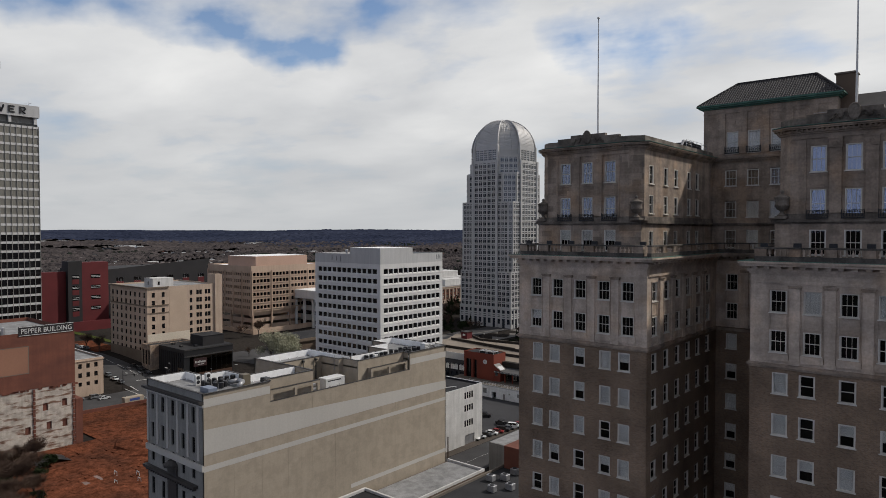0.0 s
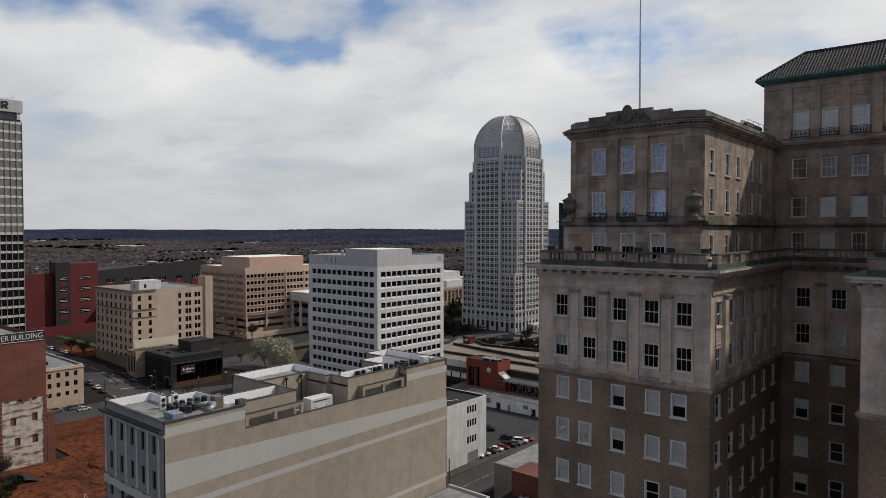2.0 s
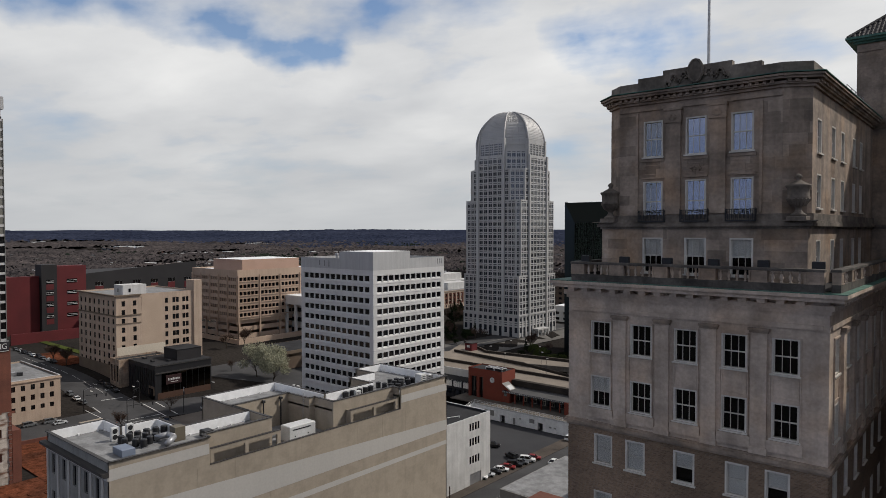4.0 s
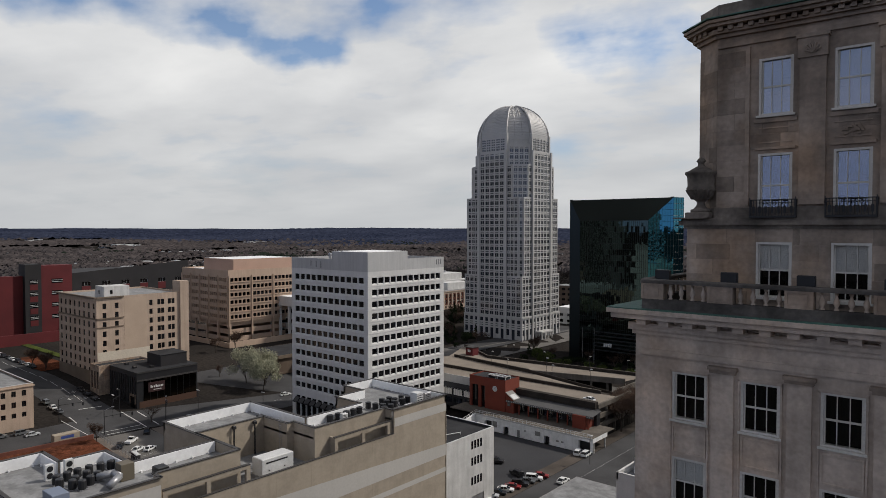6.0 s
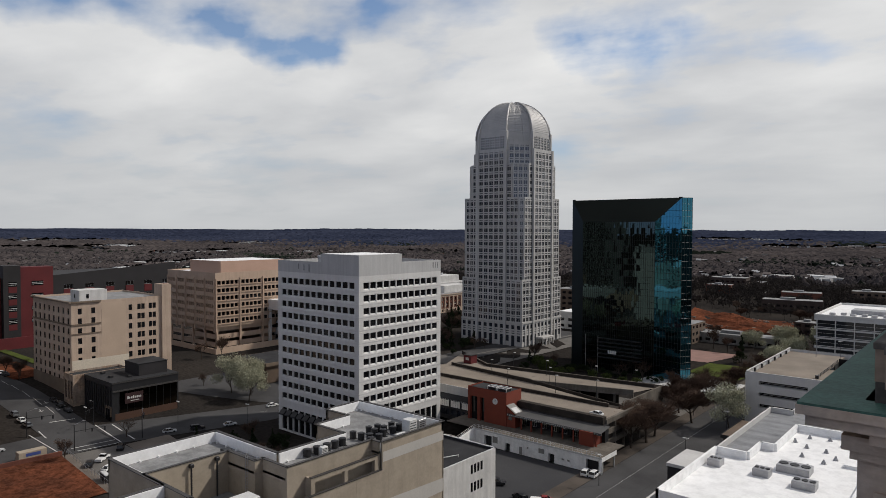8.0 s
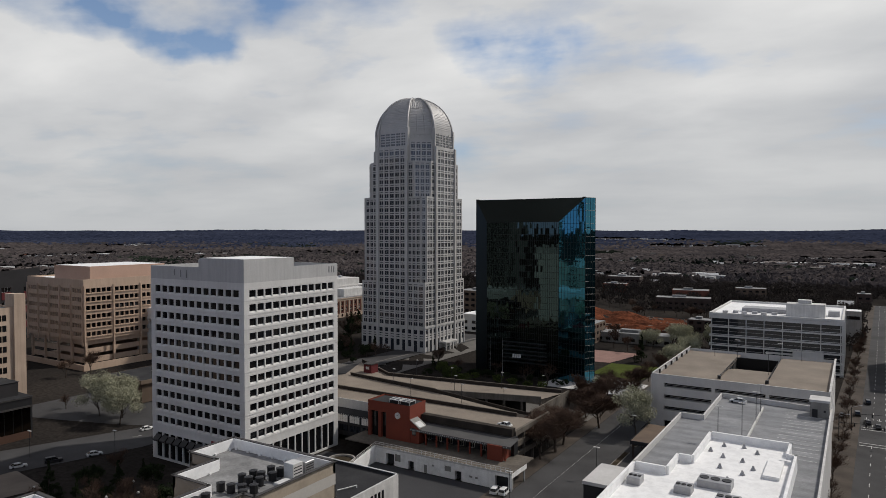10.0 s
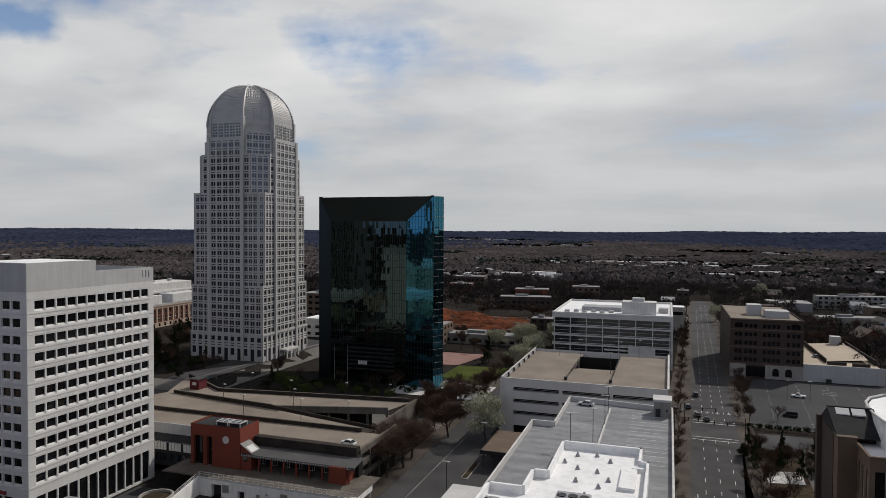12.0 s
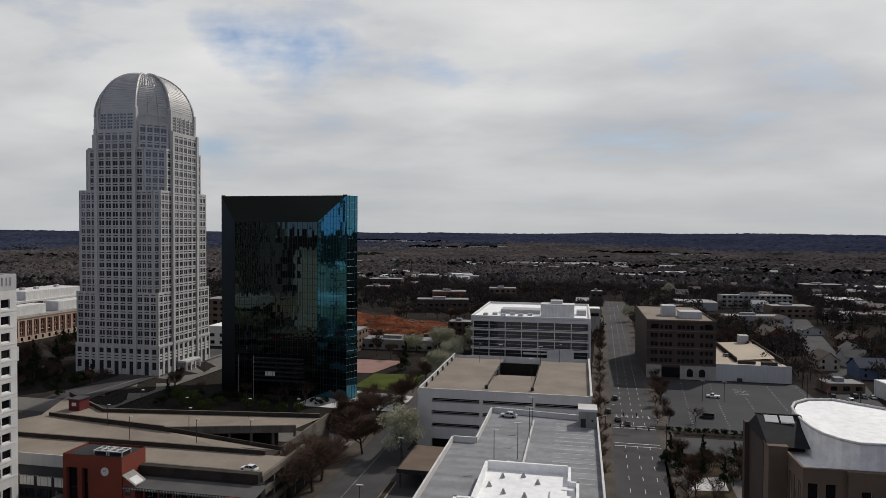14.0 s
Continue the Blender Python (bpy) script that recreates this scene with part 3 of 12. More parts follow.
road("road_hill", [(36, 340), (52, 340), (140, 760), (124, 760)], "asphalt street lined with poles and houses", 0.16)
road("road_plaza", [(-330, 296), (-128, 296), (-128, 308), (-330, 308)], "pale asphalt street in front of the tall tower", 0.2, PALE_ROAD)
road("road_tower", [(-247, 304), (-227, 304), (-225, 420), (-239, 420)], "pale street between the tall tower and the glass building", 0.24, PALE_ROAD)
road("pavement_west", [(-64, 120), (-53, 120), (-33, 800), (-38.5, 800)], "brown paved footway with bare street trees", 0.20, DARK_PAVING, "pavement")
road("pavement_east", [(-37.5, 120), (-32.5, 120), (-12, 800), (-17.5, 800)], "brown paved footway along the parking lot", 0.20, DARK_PAVING, "pavement")
road("pavement_middle", [(-131, 120), (-126, 120), (-126, 430), (-131, 430)], "brick-edged footway beside the garage wall", 0.22, DARK_PAVING, "pavement")
road("pavement_corner", [(-255, 146.4), (-237, 145), (-234, 158), (-254.5, 160.5)], "pale concrete footway at the crossing", 0.2, PAVING, "pavement")
road("hotel_lot", [(-312, 180), (-262.5, 208), (-254, 262), (-312, 262)], "worn grey car park between the shop and the white office", 0.12, ASPHALT, "car park")
road("side_lot", [(-112, 200), (-88.4, 200), (-88.4, 297), (-112, 297)], "worn asphalt lot beside the roof deck", 0.10, ASPHALT, "car park")
road("parking_lot", [(-29.5, 338), (38, 338), (40, 425), (-23, 425)], "open grey asphalt car park with faded bay lines", 0.14, LOT_ASPHALT, "car park")
road("service_lot", [(-190, 150), (-131, 150), (-131, 221), (-190, 221)], "shaded asphalt service yard with parked cars", 0.10, LOT_ASPHALT, "car park")
road("clay_lot", [(-226, 40), (-124, 40), (-124, 118), (-226, 118)], "cleared building site of bare red clay", 0.25, CLAY, "building site")
road("clay_field", [(-212, 500), (-152, 500), (-150, 606), (-236, 606)], "distant building site of red clay", 0.4, CLAY, "building site")
road("clay_strip", [(-398, 146), (-356, 146), (-356, 160), (-398, 160)], "strip of bare red clay behind the hotel", 0.4, CLAY, "building site")
road("clay_bank", [(-261, 92.5), (-219, 92.5), (-218.5, 125), (-258.5, 128.5)], "fenced red clay behind the brick warehouse", 0.34, CLAY, "building site")
road("pavement_site", [(-258.5, 128.5), (-218.5, 125), (-216, 127.2), (-258, 131)], "pale footway above the building site", 0.3, PAVING, "pavement")
road("grass_strip", [(-440, 164), (-356, 164), (-356, 168), (-440, 168)], "narrow grass verge before the red wall", 0.35, GRASS, "lawn")
road("garden_ground", [(-36, 256), (12, 256), (12, 310), (-32, 310)], "brown mulched garden beds beside the drum hall", 0.12, MULCH, "garden")
road("garden_path", [(-17.6, 268), (-13.4, 268), (-11.8, 308), (-16.4, 308)], "grey garden path", 0.22, PALE_ROAD, "path")
road("garden_court", [(-28, 280.5), (-18.5, 282), (-18, 292.5), (-28, 290)], "small pale paved garden court", 0.26, LIGHT_CONCRETE, "plaza")
road("lawn", [(-158, 377), (-133, 372), (-128, 408), (-157, 406)], "small green lawn beside the black glass building", 0.2, GRASS, "lawn")
road("plaza", [(-185, 404), (-158, 406.5), (-150, 440), (-185, 440)], "pink brick paved plaza", 0.2, material("pink paving", (0.27, 0.155, 0.128), 0.9, (0.20, 0.118, 0.098), 0.8, 0.2, 0.15), "plaza")
road("forecourt", [(-170, 340), (-127, 340), (-127, 365), (-166, 371)], "pale curved concrete forecourt", 0.24, LIGHT_CONCRETE, "plaza")


def line(a, b, width, lift=0.24):
    d = (Vector(b) - Vector(a)).normalized()
    n = Vector((-d.y, d.x)) * width / 2
    a, b = Vector(a), Vector(b)
    return [(a - n)[:], (b - n)[:], (b + n)[:], (a + n)[:]]


def markings(name, label, segments, lift=0.2):
    s = Shape()
    for a, b, w in segments:
        q = line(a, b, w)
        s.poly(*[(p[0], p[1], ground_z(*p) + lift) for p in q])
    tagged(part(name, s, PAINT_LINE, None, label), category="road marking", kind="structure")


def lane_x(y, k):
    return (-53 + (y - 120) * 20 / 680) + k * 15.5


seg = []
for k in (0.25, 0.5, 0.75):
    for i in range(64):
        y = 190 + i * 9.5
        if not 318 < y < 338:
            seg.append(((lane_x(y, k), y), (lane_x(y + 3, k), y + 3), 0.16))
for y in (316, 319, 337, 340):
    seg.append(((lane_x(y, 0.03), y), (lane_x(y, 0.97), y), 0.4))
for k in (0.12, 0.38, 0.62, 0.88):
    for y in (262, 352):
        x = lane_x(y, k)
        seg += [((x, y), (x, y + 3.2), 0.22), ((x - 0.7, y + 0.6), (x, y - 0.5), 0.3), ((x + 0.7, y + 0.6), (x, y - 0.5), 0.3)]
markings("trim_lanes", "worn white lane dashes and arrows", seg)
seg = []
for row in range(5):
    for i in range(26):
        x = -18 + row * 12.5 + i * 0.25
        y = 342 + i * 3.1
        seg.append(((x - 0.25, y), (x + 0.35, y + 0.1), 0.18))
for i in range(4):
    seg.append(((8 + 0.3 * i, 400 + i * 3), (14 + 0.3 * i, 400 + i * 3), 0.15))
markings("trim_bays", "faded white bay ticks", seg)
seg = [((-280.5, 147.5), (-257.8, 146.3), 0.4), ((-277.5, 152.0), (-257.9, 150.6), 0.4), ((-292.3, 137.1), (-291.0, 144.9), 0.5), ((-286.0, 131.5), (-278.0, 131.0), 0.35), ((-284.0, 128.0), (-262.0, 129.0), 0.3), ((-259.5, 133.5), (-258.0, 145.5), 0.35), ((-263.0, 133.0), (-262.0, 146.0), 0.35)]
for i in range(8):
    seg.append(((-310.3 - 12 * i, 142.0), (-300.5 - 12 * i, 141.6), 0.18))
    seg.append(((-266.0 + 1.9 * i, 158 + i * 6.5), (-265.2 + 1.9 * i, 161 + i * 6.5), 0.15))
    seg.append(((-271.5, 60 + i * 8), (-271.5, 64 + i * 8), 0.15))
for x, y in ((-305, 139.0), (-313, 143.5), (-303, 144.0)):
    seg += [((x - 2.4, y), (x, y), 0.25), ((x, y), (x - 0.8, y + 0.8), 0.25), ((x, y), (x - 0.8, y - 0.8), 0.25)]
for i in range(5):
    seg.append(((-238.5 + 3.0 * i, 131.5), (-239.5 + 3.0 * i, 136.5), 0.12))
markings("trim_crossing", "white crosswalk and stop lines", seg, 0.26)
markings("trim_middle", "faint worn centre line", [((-119, 60 + i * 9), (-119, 68.6 + i * 9), 0.07) for i in range(40)], 0.22)


# ---- the stone and brick skyscraper ----
def sash_window(w, h, cols, rows, deep=0.28, casing=0.10, name="window", glass=None):
    """Meshes of one sash window, its foot at the origin, facing -y: casing with sill, bars, pane, blind, near-black
    lining for the room's shade.
    """
    fr = Shape()
    c = casing
    fr.box(-w / 2, -w / 2 + c, 0.0, deep, 0, h).box(w / 2 - c, w / 2, 0.0, deep, 0, h).box(-w / 2 + c, w / 2 - c, 0.0, deep, h - c, h)
    fr.box(-w / 2 - 0.08, w / 2 + 0.08, -0.12, deep, -0.09, 0.0).box(-w / 2 + c, w / 2 - c, 0.02, deep, 0, c * 0.8)
    bars = Shape()
    iw, ih = w - 2 * c, h - 1.8 * c
    z0 = 0.8 * c
    for i in range(1, cols):
        x = -iw / 2 + iw * i / cols
        bars.box(x - 0.016, x + 0.016, 0.13, 0.17, z0, z0 + ih)
    bars.box(-iw / 2, iw / 2, 0.11, 0.18, z0 + ih / 2 - 0.035, z0 + ih / 2 + 0.035)
    for i in range(1, rows):
        if abs(i / rows - 0.5) > 0.01:
            z = z0 + ih * i / rows
            bars.box(-iw / 2, iw / 2, 0.13, 0.17, z - 0.014, z + 0.014)
    bars.box(-iw / 2, -iw / 2 + 0.05, 0.12, 0.18, z0, z0 + ih).box(iw / 2 - 0.05, iw / 2, 0.12, 0.18, z0, z0 + ih)
    pane = Shape().box(-iw / 2, iw / 2, 0.145, 0.153, z0, z0 + ih)
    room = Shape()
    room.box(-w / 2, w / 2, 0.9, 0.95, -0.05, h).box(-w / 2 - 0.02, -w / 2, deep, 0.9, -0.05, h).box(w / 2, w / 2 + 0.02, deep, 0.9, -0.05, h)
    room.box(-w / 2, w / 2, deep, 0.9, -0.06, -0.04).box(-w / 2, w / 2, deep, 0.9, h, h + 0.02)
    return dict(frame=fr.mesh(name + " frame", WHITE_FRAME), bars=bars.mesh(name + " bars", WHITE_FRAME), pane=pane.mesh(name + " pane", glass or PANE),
                room=room.mesh(name + " room", INTERIOR_SHADE), w=w, h=h, iw=iw, ih=ih, z0=z0)


def blind_mesh(win, share):
    s = Shape()
    n = max(3, int(14 * share))
    top = win["z0"] + win["ih"]
    for i in range(n):
        za, zb = top - win["ih"] * share * i / n, top - win["ih"] * share * (i + 1) / n
        s.poly((-win["iw"] / 2, 0.205, zb), (win["iw"] / 2, 0.205, zb), (win["iw"] / 2, 0.222, za), (-win["iw"] / 2, 0.222, za))
    return s.mesh("blind", BLIND)


def set_window(win, parent, x, y, z, turn, share=0.0):
    m = pose(x, y, z, 0, 0, turn)
    ob = put("window", win["frame"], parent, m)
    put("sash_bar", win["bars"], ob, local=True)
    put("pane", win["pane"], ob, local=True)
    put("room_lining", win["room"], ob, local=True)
    if share:
        key = "blind%d" % round(share * 10)
        if key not in win:
            win[key] = blind_mesh(win, share)
        put("blind", win[key], ob, local=True, label="pale drawn blind")
    return ob


rnd = random.Random(7)
SKY = thing("office_skyscraper", (-20.5, 85, -6), "old stone and brown brick office skyscraper with balustraded terraces", "skyscraper")
BRICK_WIN = sash_window(1.30, 1.92, 1, 2, 0.24, 0.11, "brick window")
STONE_WIN = sash_window(1.42, 2.0, 3, 2, 0.32, 0.09, "stone window")
UPPER_WIN = sash_window(1.28, 2.30, 3, 2, 0.30, 0.09, "upper window", SKY_PANE)
LOW_WIN = sash_window(1.28, 2.58, 3, 2, 0.30, 0.09, "balcony window", SKY_PANE)
ATTIC_WIN = sash_window(1.34, 2.25, 3, 2, 0.30, 0.09, "attic window")
SIDE_WIN = sash_window(1.15, 2.0, 2, 2, 0.30, 0.09, "side window")


LOW_BLIND = blind_mesh(BRICK_WIN, 1.0)


def shares(p_full, p_half):
    r = rnd.random()
    return 1.0 if r < p_full else 0.5 if r < p_full + p_half else 0.0


def courses_of_blocks(x, y, turn, width, z0, z1, holes, parent, height=0.62, length=1.25, proud=0.014):
    """Dressed blocks laid in courses over a wall, each an object, left out where an opening is."""
    made = {}
    rows = max(1, round((z1 - z0) / height))
    hh = (z1 - z0) / rows
    for r in range(rows):
        u = -length * (0.5 if r % 2 else 0.0)
        while u < width:
            a, b = max(0.0, u), min(width, u + length * rnd.choice((0.8, 1.0, 1.0, 1.2)))
            za, zb = z0 + r * hh, z0 + (r + 1) * hh
            u = b if b > 0 else u + length
            pieces = [(a, b)]
            for h in holes:
                if h[2] < zb - 0.01 and h[3] > za + 0.01:
                    pieces = [q for p in pieces for q in ((p[0], min(p[1], h[0])), (max(p[0], h[1]), p[1])) if q[1] - q[0] > 0.05]
            for p in pieces:
                w = round(p[1] - p[0], 2)
                if w < 0.06:
                    continue
                key = (w, round(hh, 3))
                if key not in made:
                    s = Shape()
                    e = 0.006
                    s.poly((e, -proud, e), (w - e, -proud, e), (w - e, -proud, hh - e), (e, -proud, hh - e))
                    s.poly((e, 0, e), (w - e, 0, e), (w - e, -proud, e), (e, -proud, e))
                    s.poly((e, -proud, hh - e), (w - e, -proud, hh - e), (w - e, 0, hh - e), (e, 0, hh - e))
                    s.poly((e, 0, e), (e, -proud, e), (e, -proud, hh - e), (e, 0, hh - e))
                    s.poly((w - e, -proud, e), (w - e, 0, e), (w - e, 0, hh - e), (w - e, -proud, hh - e))
                    made[key] = s.mesh("stone_block", ASHLAR)
                c, sn = math.cos(radians(turn)), math.sin(radians(turn))
                put("stone_block", made[key], parent, pose(x + p[0] * c, y + p[0] * sn, za, 0, 0, turn))


def baluster_mesh():
    prof = [(0.085, 0), (0.085, 0.05), (0.05, 0.08), (0.055, 0.12), (0.105, 0.24), (0.10, 0.32), (0.055, 0.46), (0.045, 0.53), (0.07, 0.56), (0.075, 0.62)]
    return Shape().lathe(0, 0, prof, 10).mesh("baluster", PALE_STONE, True)


BALUSTER = baluster_mesh()
PIER = Shape().box(-0.48, 0.48, -0.20, 0.20, 0, 0.66).box(-0.48, -0.38, -0.235, -0.20, 0.0, 0.66).box(0.38, 0.48, -0.235, -0.20, 0.0, 0.66).box(-0.38, 0.38, -0.235, -0.20, 0.58, 0.66).box(-0.38, 0.38, -0.235, -0.20, 0.0, 0.08).box(-0.28, 0.28, -0.225, -0.20, 0.17, 0.49).mesh("pier", LIMESTONE)


def balustrade(parent, x, y, turn, width, z, piers):
    """A run of piers and turned balusters between plinth and coping."""
    c, s = math.cos(radians(turn)), math.sin(radians(turn))

    def at(u, zz):
        return pose(x + u * c, y + u * s, zz, 0, 0, turn)

    plinth = Shape().box(0, width, -0.22, 0.22, 0, 0.42)
    put("plinth", plinth.mesh("plinth", DARK_STONE), parent, at(0, z), "dark stone plinth")
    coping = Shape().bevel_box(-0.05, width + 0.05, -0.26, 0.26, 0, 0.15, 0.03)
    put("coping", coping.mesh("coping", DARK_STONE), parent, at(0, z + 1.08))
    for u in piers:
        put("pier", PIER, parent, at(u, z + 0.42))
    for a, b in zip(piers, piers[1:]):
        n = max(2, round((b - a - 0.96) / 0.45))
        for i in range(n):
            u = a + 0.48 + (b - a - 0.96) * (i + 0.5) / n
            ob = put("baluster", BALUSTER, parent, at(u, z + 0.43))


def urn(parent, x, y, z):
    prof = [(0.42, 0), (0.42, 0.12), (0.30, 0.16), (0.18, 0.30), (0.16, 0.42), (0.22, 0.50), (0.44, 0.68), (0.56, 0.86), (0.60, 1.05), (0.55, 1.14), (0.57, 1.55), (0.66, 1.66), (0.66, 1.74), (0.50, 1.80), (0.30, 1.92), (0.14, 2.0), (0.12, 2.12), (0.20, 2.2), (0.12, 2.32), (0.02, 2.38)]
    ob = part("urn", Shape().lathe(x, y, [(r, z + q) for r, q in prof], 18), SOOT_STONE, parent, "soot-darkened carved stone urn", True)
    gad = Shape()
    for i in range(18):
        a = 2 * math.pi * i / 18
        gad.rod((x + 0.36 * math.cos(a), y + 0.36 * math.sin(a), z + 0.58), (x + 0.59 * math.cos(a), y + 0.59 * math.sin(a), z + 0.98), 0.045, 0.06, 5)
    part("gadroon", gad, SOOT_STONE, ob)
    part("pedestal", Shape().bevel_box(x - 0.50, x + 0.50, y - 0.5, y + 0.5, z - 0.22, z, 0.03), SOOT_STONE, ob)


def iron_balcony(parent, x, y, z, turn=0):
    s = Shape()
    s.box(-0.86, 0.86, -0.34, -0.31, 0.0, 0.04).box(-0.86, 0.86, -0.34, -0.31, 0.66, 0.70).box(-0.86, 0.86, -0.34, -0.31, 0.55, 0.575)
    for i in range(15):
        u = -0.82 + 1.64 * i / 14
        s.box(u - 0.012, u + 0.012, -0.335, -0.315, 0.0, 0.68)
    for i in range(7):
        u = -0.70 + 1.40 * i / 6
        s.box(u - 0.05, u + 0.05, -0.334, -0.316, 0.15, 0.42)
    for e in (-0.86, 0.83):
        s.box(e, e + 0.03, -0.34, 0.0, 0.0, 0.04).box(e, e + 0.03, -0.34, 0.0, 0.66, 0.70).box(e, e + 0.03, -0.345, -0.305, 0.0, 0.78)
        for i in range(3):
            v = -0.26 + 0.10 * i
            s.box(e + 0.005, e + 0.025, v - 0.012, v + 0.012, 0.0, 0.68)
    s.box(-0.86, 0.86, -0.34, 0.0, -0.04, 0.0)
    put("iron_balcony", s.mesh("iron_balcony", IRON), parent, pose(x, y, z, 0, 0, turn), "black wrought iron window guard")


def cornice(parent, pts, z, layers, mat, name="cornice", dentils=None):
    """Mouldings round an open outline: layers of (reach, z0, z1) about the line, dentils (spacing, width, drop, reach)."""
    ob = None
    for reach, a, b in layers:
        s = Shape()
        outer = []
        for i, p in enumerate(pts):
            p = Vector(p)
            d0 = (p - Vector(pts[i - 1])).normalized() if i else None
            d1 = (Vector(pts[i + 1]) - p).normalized() if i < len(pts) - 1 else None
            d0, d1 = d0 or d1, d1 or d0
            n0, n1 = Vector((d0.y, -d0.x)), Vector((d1.y, -d1.x))
            nn = (n0 + n1)
            nn = nn / nn.dot(n0) if nn.length > 1e-6 else n0
            outer.append((p + nn * reach, p - nn * 0.25))
        for (o0, i0), (o1, i1) in zip(outer, outer[1:]):
            k = len(s.v)
            s.v += [(o0.x, o0.y, z + a), (o1.x, o1.y, z + a), (i1.x, i1.y, z + a), (i0.x, i0.y, z + a), (o0.x, o0.y, z + b), (o1.x, o1.y, z + b), (i1.x, i1.y, z + b), (i0.x, i0.y, z + b)]
            s.f += [tuple(k + i for i in q) for q in ((3, 2, 1, 0), (4, 5, 6, 7), (0, 1, 5, 4), (1, 2, 6, 5), (3, 0, 4, 7))]
        ob = part(name, s, mat, parent)
    if dentils:
        gap, wide, lo, hi, reach = dentils
        t = Shape()
        for p, q in zip(pts, pts[1:]):
            p, q = Vector(p), Vector(q)
            d = (q - p).normalized()
            n = Vector((d.y, -d.x))
            for i in range(int((q - p).length / gap)):
                c = p + d * (gap * (i + 0.5))
                a, b = c - d * wide / 2, c + d * wide / 2
                k = len(t.v)
                for zz in (z + lo, z + hi):
                    t.v += [(*(a + n * reach), zz), (*(b + n * reach), zz), (*b, zz), (*a, zz)]
                t.f += [tuple(k + i for i in f) for f in ((3, 2, 1, 0), (0, 1, 5, 4), (1, 2, 6, 5), (3, 0, 4, 7))]
        tagged(part("dentil_course", t, mat, ob), kind="stuff")
    return ob


def shaft_wall(parent, x, y, turn, width, brick_us, stone_us, blocks=False, rows=15, p_blind=(0.50, 0.20)):
    """A face of the shaft: brick storeys below, two stone storeys above, with windows."""
    c, s = math.cos(radians(turn)), math.sin(radians(turn))
    holes = []
    for r in range(rows):
        z = 48.20 - 3.76 * r
        holes += [(u - 0.65, u + 0.65, z, z + 1.92) for u in brick_us if z > 14]
    part("brick_wall", Shape().facade(x, y, turn, width, -6, 50.45, holes, 0.24), BROWN_BRICK, parent, "brown brick shaft wall")
    for a, b, lo, hi in holes:
        u = (a + b) / 2
        if lo > 22:
            set_window(BRICK_WIN, parent, x + u * c, y + u * s, lo, turn, shares(*p_blind))
        else:
            ob = put("window", BRICK_WIN["frame"], parent, pose(x + u * c, y + u * s, lo, 0, 0, turn))
            put("blind", LOW_BLIND, ob, local=True)
    stone = [(u - 0.71, u + 0.71, z, z + 2.0) for u in stone_us for z in (51.95, 55.55)]
    part("stone_wall", Shape().facade(x, y, turn, width, 50.9, 59.7, stone, 0.32), PALE_STONE, parent, "pale limestone upper storeys")
    for a, b, lo, hi in stone:
        u = (a + b) / 2
        set_window(STONE_WIN, parent, x + u * c, y + u * s, lo, turn, shares(0.14, 0.10))
    # pilasters between the windows, spandrel panels, apron blocks
    edges = [0.0] + [(p + q) / 2 for p, q in zip(stone_us, stone_us[1:])] + [width]
    here = pose(x, y, 0, 0, 0, turn)
    for e in edges[1:-1]:
        pil = Shape().box(e - 0.42, e + 0.42, -0.16, 0.0, 51.3, 57.75).box(e - 0.48, e + 0.48, -0.22, 0.0, 50.95, 51.35)
        cap = Shape().box(e - 0.50, e + 0.50, -0.24, 0.0, 57.75, 57.88).box(e - 0.56, e + 0.56, -0.30, 0.0, 57.88, 58.02)
        ob = put("pilaster", pil.mesh("pilaster", PALE_STONE), parent, here)
        put("pilaster_capital", cap.mesh("pilaster_capital", LIMESTONE), parent, here)
    for u in stone_us:
        pan = Shape().box(u - 0.70, u + 0.70, -0.05, 0.0, 54.15, 54.22).box(u - 0.70, u + 0.70, -0.05, 0.0, 55.25, 55.32).box(u - 0.70, u - 0.63, -0.05, 0.0, 54.22, 55.25).box(u + 0.63, u + 0.70, -0.05, 0.0, 54.22, 55.25)
        pan.box(u - 0.92, u + 0.92, -0.16, 0.0, 51.2, 51.84).box(u - 0.80, u - 0.74, -0.07, 0.0, 51.95, 57.6).box(u + 0.74, u + 0.80, -0.07, 0.0, 51.95, 57.6).box(u - 0.80, u + 0.80, -0.07, 0.0, 57.55, 57.65)
        put("spandrel_panel", pan.mesh("spandrel_panel", PALE_STONE), parent, here)
    put("frieze_band", Shape().box(0.3, width - 0.3, -0.10, 0.0, 58.15, 58.40).mesh("frieze_band", PALE_STONE), parent, here)
    q = Shape()
    for e in (0.0, width):
        sign = 1 if e == 0 else -1
        for i in range(150):
            z = 50.2 - i * 0.25
            if z < 14:
                break
            w = 0.75 if i % 2 else 0.5
            q.box(min(e, e + sign * w), max(e, e + sign * w), -0.035, 0.0, z - 0.19, z)
    tagged(put("corner_quoin", q.mesh("corner_quoin", BROWN_BRICK), parent, here), kind="stuff")


